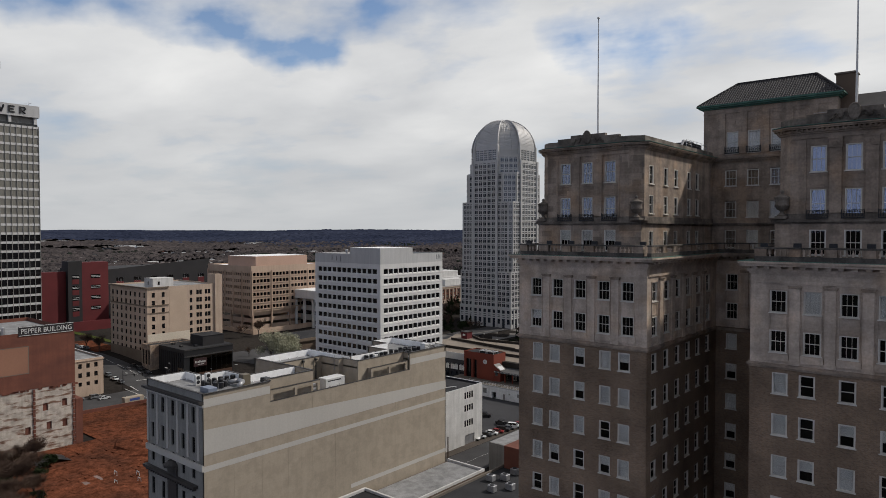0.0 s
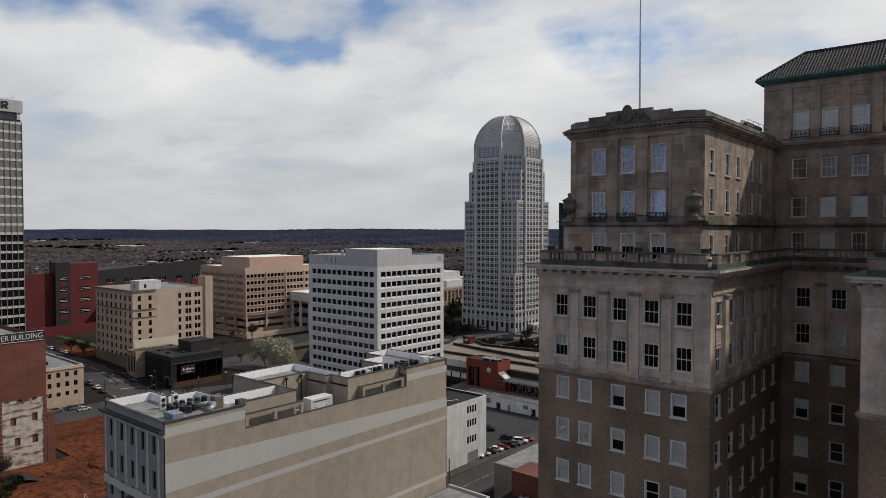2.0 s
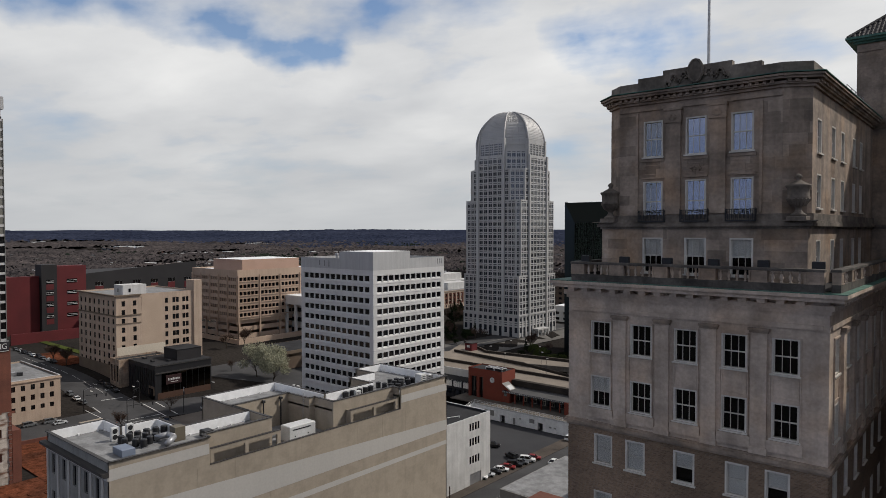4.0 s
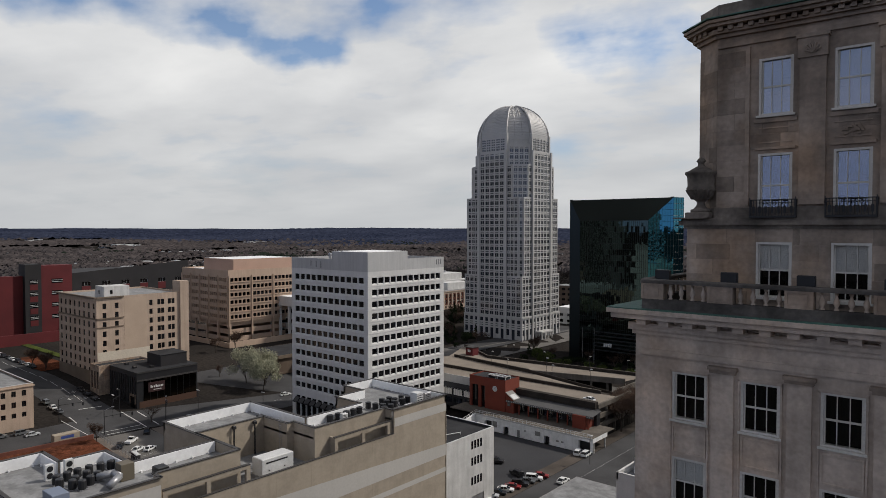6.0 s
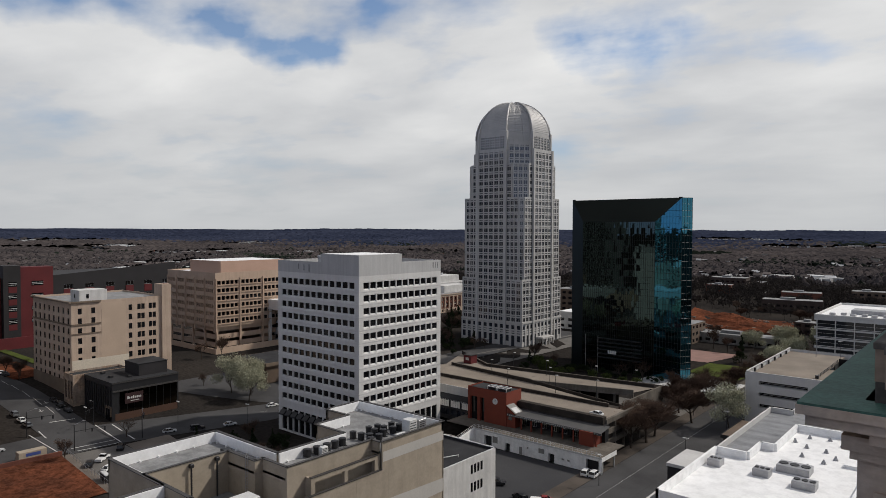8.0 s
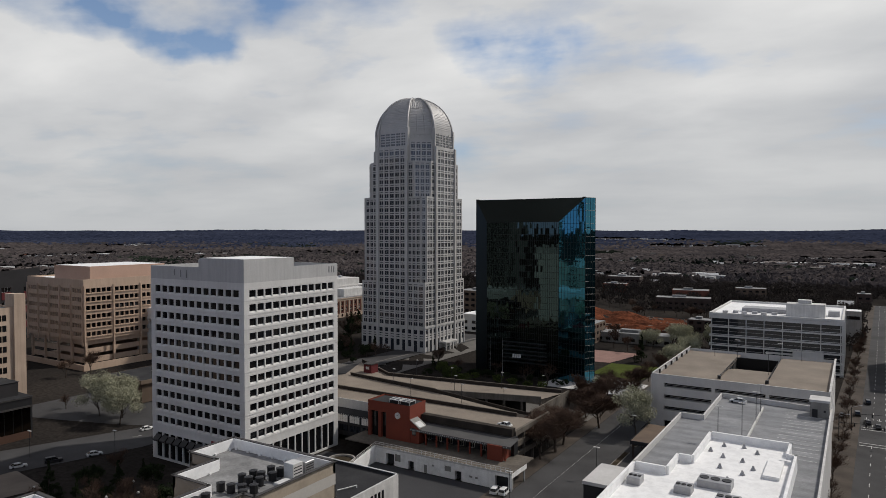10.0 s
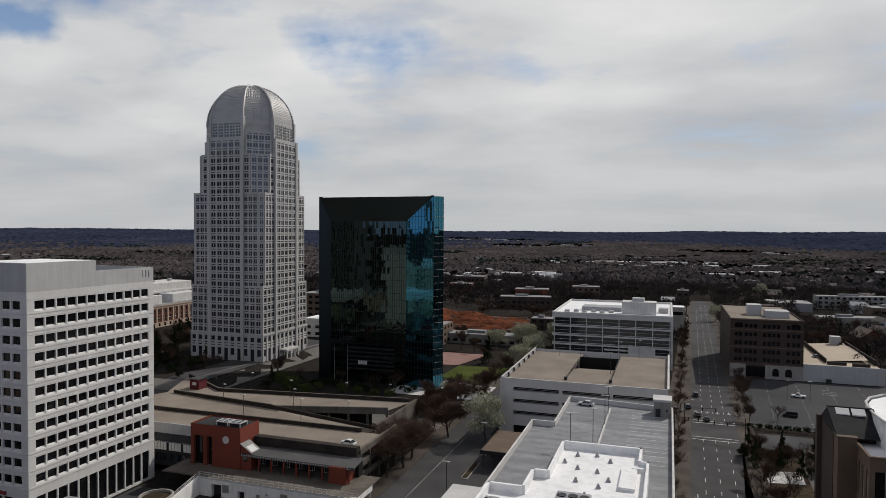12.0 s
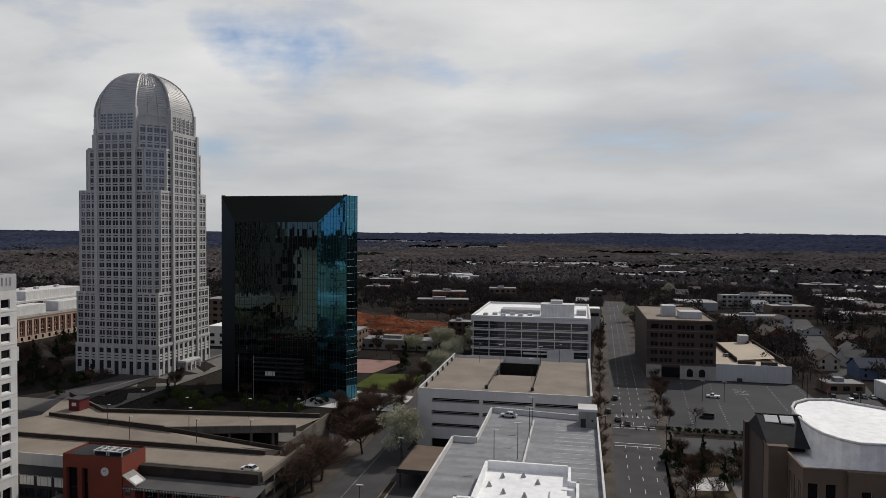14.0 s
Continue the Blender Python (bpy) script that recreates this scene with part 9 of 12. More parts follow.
    part("cap", Shape().box(-58.6, -53.7, 265.6, 271.4, 17.8, 18.4), LIGHT_CONCRETE, box)
    part("door", Shape().box(-57.9, -56.6, 265.72, 265.8, 13.66, 15.9), BLACK_METAL, box)
    part("vent", Shape().box(-55.2, -54.7, 265.72, 265.8, 15.2, 15.8), BLACK_METAL, box)



slot_garage()


def white_roofs():
    ob = thing("roof_parking", (-70, 220, -6), "grey rooftop car deck with pale parapets", "parking garage")
    out_pts = [(-88.0, 160), (-53.4, 160), (-53.4, 272), (-82.3, 276), (-82.3, 247.6), (-88.0, 247.6)]
    part("body", Shape().prism(out_pts, -6, 13.6), LIGHT_CONCRETE, ob, "pale concrete wall")
    part("deck", Shape().prism([(-87.6, 160.4), (-53.8, 160.4), (-53.8, 271.5), (-82.0, 275.5), (-82.0, 247.2), (-87.6, 247.2)], 13.6, 13.65), DECK_GREY, ob, "grey worn car deck")
    par, cap = Shape(), Shape()
    for a, b in zip(out_pts, out_pts[1:] + out_pts[:1]):
        a, b = Vector(a), Vector(b)
        d = (b - a).normalized()
        n = Vector((-d.y, d.x)) * 0.35
        q = [a[:], b[:], (b + n)[:], (a + n)[:]]
        par.prism(q, 13.6, 14.9)
        cap.prism([(a - n * 0.12)[:], (b - n * 0.12)[:], (b + n * 1.12)[:], (a + n * 1.12)[:]], 14.9, 15.02)
    part("parapet", par, LIGHT_CONCRETE, ob)
    part("parapet_cap", cap, WHITE_WALL, ob, "white parapet top")
    part("divider", Shape().box(-70.2, -69.8, 216, 268, 13.65, 14.3), WHITE_WALL, ob)
    ln = Shape()
    for i in range(15):
        ln.box(-64, -55, 226 + 3 * i, 226.15 + 3 * i, 13.66, 13.67)
    tagged(part("bay_line", ln, PAINT_LINE, ob), kind="stuff")
    for x, y, a in ((-70, 262, 2), (-70, 252, 2), (-71.5, 238, 2), (-76, 232, 2)):
        post_lamp(x, y, 13.6, 8.0, "tall thin black lamp on the roof deck", a)
    wh = thing("white_roof_block", (-68, 195, 13), "bright white membrane roof block with stepped parapets", "roof block")
    pts = [(-86.5, 165), (-58.2, 165), (-58.2, 218.2), (-59.8, 218.2), (-59.8, 226.8), (-77.0, 226.8), (-77.0, 207.0), (-80.0, 207.0), (-80.0, 197.5), (-86.5, 197.5)]
    part("body", Shape().prism(pts, 13.6, 15.2), WHITE_MEMBRANE, wh, "white membrane roof")
    par = Shape()
    for a, b in zip(pts, pts[1:] + pts[:1]):
        a, b = Vector(a), Vector(b)
        d = (b - a).normalized()
        n = Vector((-d.y, d.x)) * 0.55
        par.prism([a[:], b[:], (b + n)[:], (a + n)[:]], 15.2, 16.9)
    part("parapet", par, WHITE_MEMBRANE, wh, "thick white membrane parapet")
    part("step", Shape().box(-63.4, -60.4, 205, 217, 15.2, 15.9).box(-61.5, -58.9, 216, 217.6, 15.2, 16.0), WHITE_MEMBRANE, wh)
    for i, (x, y) in enumerate(((-73, 222), (-69, 223), (-66, 220), (-72, 214), (-68, 213), (-65.5, 209), (-71.5, 207), (-67, 205), (-73.5, 199), (-69, 200), (-75, 217))):
        v = thing("roof_vent", (x, y, 15.2), "small grey cone roof vent on the white roof", "roof vent", "white roof vents")
        part("cone", Shape().lathe(x, y, [(0.55, 15.2), (0.5, 15.3), (0.22, 15.9), (0.2, 16.1)], 8), GALV, v)
    for x, y, w, d in ((-70.5, 196, 6, 4), (-67, 188, 4, 3), (-75, 190, 3, 3), (-84, 190, 2.5, 3)):
        v = thing("rooftop_unit", (x, y, 15.2), "low grey cooling unit with dark fans on the white roof", "air conditioner", "units on the white roof")
        part("casing", Shape().bevel_box(x - w / 2, x + w / 2, y - d / 2, y + d / 2, 15.2, 16.6, 0.06), GALV, v)
        fs = Shape()
        for i in range(3):
            fs.lathe(x - w / 3 + w / 3 * i, y, [(w / 7, 16.6), (w / 7, 16.75), (0.1, 16.7)], 12)
        part("fan", fs, BLACK_METAL, v)
    dk = thing("dark_low_block", (-92, 215, -6), "low dark block against the roof deck", "service building")
    part("body", Shape().box(-96.5, -88.2, 196, 208, -6, 10.5), CHARCOAL_PANEL, dk)
    part("cap", Shape().box(-96.7, -88.2, 195.8, 208.2, 10.5, 11.2), LIGHT_CONCRETE, dk)


white_roofs()


def banded_office():
    x0, x1, y0, y1, top = -113.0, -52.9, 429.5, 500.0, 20.3
    ob = thing("banded_office", (-83, 465, -6), "white office building with continuous glass bands and a white roof", "office building")
    part("glass_core", Shape().box(x0 + 0.8, x1 - 0.8, y0 + 0.8, y1 - 0.8, -6, 19.2), dark_glass("grey office glass", (0.022, 0.025, 0.028), 0.06, 0.25, 0.3), ob, "grey glass band")
    for i in range(6):
        z = 18.6 - 4.75 * i
        if z < -6:
            break
        part("white_band", Shape().box(x0, x1, y0, y1, z, z + (1.75 if i == 0 else 0.75)), PRECAST, ob, "white spandrel band")
        if i:
            bands = Shape().box(x0, x1, y0, y0 + 0.5, z + 1.15, z + 1.4).box(x1 - 0.5, x1, y0, y1, z + 1.15, z + 1.4)
            part("sun_rail", bands, PRECAST, ob)
            part("glazing_bar", Shape().box(x0 + 0.6, x1 - 0.6, y0 + 0.68, y0 + 0.78, z + 2.9, z + 3.02), PRECAST_BAND, ob)
    for i in range(8):
        u = x0 + 1.2 + (x1 - x0 - 2.4) * i / 7
        col = Shape().box(u - 0.17, u + 0.17, y0 - 0.25, y0 + 0.8, -6, 20.5)
        part("column", col, PRECAST, ob)
        v = y0 + 1.2 + (y1 - y0 - 2.4) * i / 7
        part("column", Shape().box(x1 - 0.8, x1 + 0.25, v - 0.17, v + 0.17, -6, 20.5), PRECAST, ob)
    part("roof", Shape().box(x0 + 0.8, x1 - 0.8, y0 + 0.8, y1 - 0.8, 20.36, 20.42), WHITE_MEMBRANE, ob, "white roof membrane")
    for q in ((x0, x1, y0, y0 + 0.9), (x0, x1, y1 - 0.9, y1), (x0, x0 + 0.9, y0 + 0.92, y1 - 0.92), (x1 - 0.9, x1, y0 + 0.92, y1 - 0.92)):
        part("roof_rim", Shape().box(*q, 20.43, 21.5), PRECAST, ob)
    for i in range(6):
        u = -108 + 4.6 * i
        part("roof_box", Shape().bevel_box(u, u + 2.4, 439 + 3 * (i % 2), 442 + 3 * (i % 2), 20.42, 21.6, 0.05), GALV, ob, "low grey roof unit")
    pent = part("penthouse", Shape().box(-78.0, -61.0, 437.5, 447, 20.4, 27.2), WHITE_WALL, ob, "white roof house")
    part("penthouse_top", Shape().box(-73, -67, 440, 445, 27.2, 29.0), WHITE_WALL, pent)
    scr = Shape().box(-100, -79, 450, 462, 20.4, 22.6).box(-60, -55, 450, 456, 20.4, 23.0)
    part("roof_screen", scr, GALV, ob)
    part("entrance_canopy", Shape().box(-74, -61, 425.5, 429.4, 1.2, 5.4).box(-86, -74.2, 426.5, 429.4, 3.0, 3.5), LIGHT_CONCRETE, ob)
    far = thing("long_grey_building", (-70, 545, -6), "long low grey building behind the white office", "office building")
    part("body", Shape().box(-98, -45, 540, 552, -6, 14.5), CONCRETE, far)
    part("window_band", Shape().box(-97, -46, 539.9, 540, 9.5, 11.5), BLACK_PANE, far)
    part("roof", Shape().box(-97.5, -45.5, 540.5, 551.5, 14.5, 14.6), WHITE_MEMBRANE, far)


banded_office()


def brick_office():
    x0, x1, y0, y1, top = -26.5, 5.2, 427.0, 494.0, 22.4
    ob = thing("brick_office", (-10, 460, -6), "dark brown brick office building with arched ground floor and tan roof", "office building")
    us = [2.6, 4.4, 7.0, 9.0, 11.0, 15.0, 17.0, 19.0, 21.0, 25.2, 27.6, 29.6]
    sh = [(u - 0.75, u + 0.75, z, z + 1.9) for u in us for z in (18.0, 13.9, 9.8, 5.7, 1.9)] + [(7.0, 15.5, -5.4, -0.4)]
    eh = [(u, u + 1.6, z, z + 1.9) for u in [3 + 3.6 * i for i in range(17)] for z in (18.0, 13.9, 9.8, 5.7, 1.9)]
    shell(ob, x0, x1, y0, y1, -6, top, DARK_BRICK, DECK, sh, eh, 0.35)
    windows_for(ob, sh, x0, y0, 0, 0.3)
    windows_for(ob, eh, x1, y0, 90, 0.3)
    bd = Shape()
    for z in (16.9, 8.6, 0.6):
        bd.box(x0 - 0.15, x1 + 0.1, y0 - 0.18, y0 - 0.002, z, z + 0.5)
    bd.box(x0 - 0.3, x1 + 0.3, y0 - 0.4, y0 - 0.002, top - 0.6, top)
    part("stone_band", bd, TAN_BRICK, ob)
    part("stone_base", Shape().box(x0 - 0.05, x0 + 7.0, y0 - 0.12, y0 - 0.004, -6, 0.6).box(x0 + 15.5, x1 + 0.05, y0 - 0.12, y0 - 0.004, -6, 0.6), CONCRETE, ob, "pale stone ground floor")
    ar = Shape()
    for u in (20.0, 25.5):
        ar.box(x0 + u - 1.4, x0 + u + 1.4, y0 - 0.2, y0 - 0.13, -4.6, -2.2)
        for i in range(9):
            a0, a1 = math.pi * i / 9, math.pi * (i + 1) / 9
            ar.poly((x0 + u, y0 - 0.2, -2.2), (x0 + u + 1.4 * math.cos(a0), y0 - 0.2, -2.2 + 1.4 * math.sin(a0)), (x0 + u + 1.4 * math.cos(a1), y0 - 0.2, -2.2 + 1.4 * math.sin(a1)))
    for u in (4.0, 28.0):
        ar.box(x0 + u - 1.5, x0 + u + 1.5, y0 - 0.1, y0 - 0.01, 18.2, 20.4)
    part("arched_window", ar, BLACK_PANE, ob, "dark arched opening")
    part("roof_house", Shape().box(-17, -10.5, 448, 456, 21.5, 27).box(-9.5, 1.0, 440, 450, 21.5, 25), PRECAST_BAND, ob, "pale grey roof house")
    dk = thing("ramp_deck", (22, 460, -6), "pale low parking deck with two tan levels and white wall", "parking garage")
    part("south_wall", Shape().box(5.3, 38.7, 427.6, 428.2, -6, 2.0), PRECAST_BAND, dk, "long blank pale wall")
    part("body", Shape().box(5.3, 38.2, 428.2, 500, -6, 0.9), PRECAST_BAND, dk)
    part("deck", Shape().box(5.6, 38.0, 428.4, 499.6, 0.9, 1.0).poly((18, 445, 1.1), (36, 445, 2.6), (40, 500, 2.6), (18, 500, 1.1)), material("tan deck", (0.46, 0.39, 0.30), 0.9, (0.38, 0.32, 0.25)), dk, "tan deck")
    part("parapet", Shape().box(16.8, 17.4, 440, 500, 0.9, 3.2).box(37.6, 38.2, 440, 500, 0.9, 3.6).box(17, 25, 436, 437.2, 1, 2.4).box(27, 34, 433, 435, 1, 2.6), DECK_WALL, dk)
    part("stair_hut", Shape().box(30, 35, 494, 499, 1, 6.5), PRECAST_BAND, dk)
    cu = thing("dumpster", (15.5, 425.6, -5.9), "small dark waste skip by the wall", "waste container")
    part("bin", Shape().bevel_box(14.6, 16.6, 424.8, 426.6, -5.85, -4.0, 0.1), BLACK_METAL, cu)


brick_office()


def drum_hall():
    ob = thing("drum_hall", (10, 235, -6), "brick hall with a large white drum roof and black slate gable", "theatre")
    pts = [(-7.2, 257.6), (-11.0, 253.5), (-12.8, 249.0), (-13.6, 244.0), (-14.0, 238.0), (-13.7, 232.6), (-12.9, 229.0), (-10.9, 225.8), (-8.6, 224.0), (52, 226.0), (52, 240.0), (6.7, 252.1), (0.6, 257.0), (-1.6, 258.7)]
    part("drum_wall", Shape().prism(pts, 15, 25.8, top=False), WHITE_MASONRY, ob, "white curved drum wall")
    part("drum_roof", Shape().prism([((p[0] - 18) * 0.985 + 18, (p[1] - 240) * 0.965 + 240) for p in pts], 25.3, 25.5), WHITE_MEMBRANE, ob, "bright white drum roof")
    rim = Shape()
    for p, q in zip(pts, pts[1:] + pts[:1]):
        rim.rod((p[0], p[1], 25.75), (q[0], q[1], 25.75), 0.28, None, 6)
    part("drum_rim", rim, WHITE_WALL, ob)
    for p, q in zip(pts[:9], pts[1:10]):
        k = max(1, min(9, int((Vector(q) - Vector(p)).length / 1.7)))
        for i in range(k):
            x, y = p[0] + (q[0] - p[0]) * i / k, p[1] + (q[1] - p[1]) * i / k
            part("wall_seam", Shape().rod((x, y, 15), (x, y, 25.4), 0.025, None, 4), WHITE_MASONRY, ob)
    # lower brick block with tall windows, and a bay that stands forward
    x0, x1, y0, top = -18.1, 30.0, 223.6, 20.6
    holes = [(u, u + 1.8, z, z + 5.4) for u in (0.9, 3.9, 13.9, 17.4, 21) for z in (12.6, 3.4)]
    part("south_wall", Shape().facade(x0, y0, 0, x1 - x0, -6, top, holes, 0.4), TAN_BRICK, ob, "brown brick wall with tall windows")
    windows_for(ob, holes, x0, y0, 0, 0.35, None, 0, WHITE_FRAME)
    bay = [(2.1, 3.8, z, z + 5.4) for z in (12.0, 2.8)]
    part("bay_wall", Shape().facade(-10.7, y0 - 0.9, 0, 6.1, -6, top, bay, 0.4).poly((-10.7, y0, -6), (-10.7, y0 - 0.9, -6), (-10.7, y0 - 0.9, top), (-10.7, y0, top)).poly((-4.6, y0 - 0.9, -6), (-4.6, y0, -6), (-4.6, y0, top), (-4.6, y0 - 0.9, top)), TAN_BRICK, ob)
    windows_for(ob, bay, -10.7, y0 - 0.9, 0, 0.35, None, 0, WHITE_FRAME)
    part("bay_coping", Shape().box(-10.9, -4.4, y0 - 1.1, y0 - 0.25, top, top + 0.3), TAN_BRICK, ob)
    wh = [(u, u + 1.3, 11.5, 17.8) for u in (1.2, 3.9, 6.6)]
    part("west_wall", Shape().facade(x0, y0 + 9, 270, 9, -6, top, wh, 0.4), TAN_BRICK, ob)
    windows_for(ob, wh, x0, y0 + 9, 270, 0.35, None, 0, WHITE_FRAME)
    part("low_roof", Shape().box(x0 + 0.3, x1, y0 + 0.3, 236, 19.6, 19.9), WHITE_MEMBRANE, ob, "pale lower roof")
    part("south_coping", Shape().box(x0 - 0.2, x1, y0 - 0.2, y0 + 0.3, top, top + 0.3), TAN_BRICK, ob)
    part("west_coping", Shape().box(x0 - 0.2, x0 + 0.3, y0 + 0.3, y0 + 9, top, top + 0.3), TAN_BRICK, ob)
    part("brick_pier", Shape().box(-21.6, -18.15, 232.6, 236.2, -6, 21.6), TAN_BRICK, ob, "tan brick corner pier")
    part("pier_cap", Shape().box(-21.75, -18.0, 232.45, 236.3, 21.6, 21.85), TAN_BRICK, ob)
    part("slate_roof", Shape().poly((-21.6, 233.4, 21.6), (-12.8, 233.4, 21.3), (-13.2, 241.4, 26.0), (-22.1, 240.6, 26.0)).poly((-22.1, 240.6, 26.0), (-13.2, 241.4, 26.0), (-13.2, 249, 21.3), (-21.8, 249, 21.6)).poly((-21.6, 233.4, 21.6), (-22.1, 240.6, 26.0), (-21.8, 249, 21.6)), SLATE, ob, "black slate roof slope")
    part("gable_wall", Shape().box(-21.7, -13.2, 236.3, 249.0, -6, 21.4), DARK_BRICK, ob, "dark gabled wall")
    part("ridge_coping", Shape().box(-22.2, -13.6, 240.7, 241.4, 25.9, 26.15), SLATE, ob, "dark ridge coping")
    for x in (-19.4, -16.4):
        part("roof_light", Shape().poly((x - 1.3, 238.9, 24.95), (x + 1.3, 238.9, 24.95), (x + 1.3, 240.4, 25.95), (x - 1.3, 240.4, 25.95)).poly((x - 1.3, 238.9, 24.7), (x + 1.3, 238.9, 24.7), (x + 1.3, 238.9, 24.95), (x - 1.3, 238.9, 24.95)), WHITE_METAL, ob, "pale glazed roof light")
    part("rear_wall", Shape().box(-22.6, -21.75, 247.6, 249.4, -6, 22.3), DARK_BRICK, ob, "dark end wall")


drum_hall()


# ---- vehicles ----
def vehicle(kind, paint, label):
    """A parked car, van or pickup at the origin, its nose towards +x."""
    L, W = dict(car=(4.5, 1.8), suv=(4.8, 1.9), van=(5.2, 2.0), pickup=(5.5, 2.0))[kind]
    roof = dict(car=1.42, suv=1.75, van=2.0, pickup=1.8)[kind]
    belt = dict(car=0.88, suv=1.05, van=1.1, pickup=1.05)[kind]
    ob = thing("parked_" + ("pickup" if kind == "pickup" else "van" if kind == "van" else "car"), (0, 0, 0), label, "car")
    h = L / 2
    body = Shape()
    prof = [(-h, 0.35), (h - 0.1, 0.32), (h, 0.55), (h - 0.1, belt - 0.12), (h * 0.45, belt), (-h + 0.05, belt), (-h, belt - 0.2)]

    def extrude(s, prof, w0, w1=None):
        w1 = w1 or w0
        k, n = len(s.v), len(prof)
        zmax = max(p[1] for p in prof)
        for sgn in (-1, 1):
            s.v += [(p[0], sgn * (w0 if p[1] < zmax - 0.05 else w1) / 2, p[1]) for p in prof]
        for i in range(n):
            j = (i + 1) % n
            s.f.append((k + i, k + j, k + n + j, k + n + i))
        s.f.append(tuple(range(k + n - 1, k - 1, -1)))
        s.f.append(tuple(range(k + n, k + 2 * n)))

    extrude(body, prof, W, W - 0.14)
    if kind == "pickup":
        body.box(-h + 0.1, -h * 0.15, -W / 2 + 0.12, W / 2 - 0.12, belt - 0.02, belt + 0.02)
        cab = [(-h * 0.12, belt), (h * 0.48, belt), (h * 0.25, roof), (-h * 0.08, roof)]
    elif kind == "van":
        cab = [(-h + 0.08, belt), (h * 0.62, belt), (h * 0.35, roof), (-h + 0.15, roof)]
    elif kind == "suv":
        cab = [(-h + 0.1, belt), (h * 0.48, belt), (h * 0.18, roof), (-h + 0.35, roof)]
    else:
        cab = [(-h * 0.86, belt), (h * 0.5, belt), (h * 0.12, roof), (-h * 0.48, roof)]
    part("body", body, paint, ob)
    glass = Shape()
    extrude(glass, cab, W - 0.16, W - 0.42)
    g = part("window_glass", glass, CAR_GLASS, ob)
    top = Shape()
    x0, x1 = cab[3][0], cab[2][0]
    top.bevel_box(x0 - 0.05, x1 + 0.05, -(W - 0.42) / 2, (W - 0.42) / 2, roof - 0.03, roof + 0.05, 0.04)
    for px, pz, qx, qz in ((cab[1][0], belt, cab[2][0], roof), (cab[0][0], belt, cab[3][0], roof), ((cab[0][0] + cab[1][0]) / 2, belt, (x0 + x1) / 2, roof)):
        for sgn in (-1, 1):
            top.rod((px, sgn * (W - 0.14) / 2, pz), (qx, sgn * (W - 0.40) / 2, qz), 0.05, None, 4)
    part("roof", top, paint, ob)
    wheel = Shape().lathe(0, 0, [(0.30, -0.11), (0.34, -0.08), (0.34, 0.08), (0.30, 0.11)], 14).mesh("wheel", RUBBER)
    for sx in (-0.62, 0.62):
        for sy in (-1, 1):
            put("wheel", wheel, ob, pose(sx * h, sy * (W / 2 - 0.10), 0.34, 90, 0, 0))
    part("headlight", Shape().box(h - 0.12, h - 0.02, -W / 2 + 0.1, -W / 2 + 0.45, 0.58, 0.72).box(h - 0.12, h - 0.02, W / 2 - 0.45, W / 2 - 0.1, 0.58, 0.72), WHITE_METAL, ob)
    return ob


def paint_of(name, c, rough=0.3):
    return material(name, c, rough, c, 1.0, 0.5, 0.0, vary=0.02, specular=0.5)


WHITE_CAR, BLACK_CAR, SILVER_CAR = paint_of("white car paint", (0.70, 0.70, 0.69)), paint_of("black car paint", (0.012, 0.012, 0.014)), paint_of("silver car paint", (0.42, 0.43, 0.44))
RED_CAR, GREY_CAR, BLUE_CAR = paint_of("red car paint", (0.22, 0.018, 0.018)), paint_of("grey car paint", (0.11, 0.115, 0.12)), paint_of("blue car paint", (0.03, 0.06, 0.14))
fleet = {}
for kind, cname, paint in (("car", "white", WHITE_CAR), ("car", "black", BLACK_CAR), ("car", "silver", SILVER_CAR), ("car", "red", RED_CAR), ("suv", "black", BLACK_CAR), ("suv", "grey", GREY_CAR), ("suv", "white", WHITE_CAR), ("van", "black", BLACK_CAR), ("pickup", "white", WHITE_CAR), ("car", "grey", GREY_CAR), ("car", "blue", BLUE_CAR)):
    fleet[kind, cname] = (paint, "%s %s parked on asphalt" % (cname, dict(car="saloon car", suv="sport utility car", van="passenger van", pickup="pickup truck")[kind]))
made_cars = {}


def park(kind, cname, x, y, turn, z=None):
    z = ground_z(x, y) + 0.15 if z is None else z
    m = pose(x, y, z, 0, 0, turn)
    if (kind, cname) not in made_cars:
        ob = vehicle(kind, *fleet[kind, cname])
        ob.matrix_basis = m
        made_cars[kind, cname] = ob
    else:
        copy_thing(made_cars[kind, cname], m)


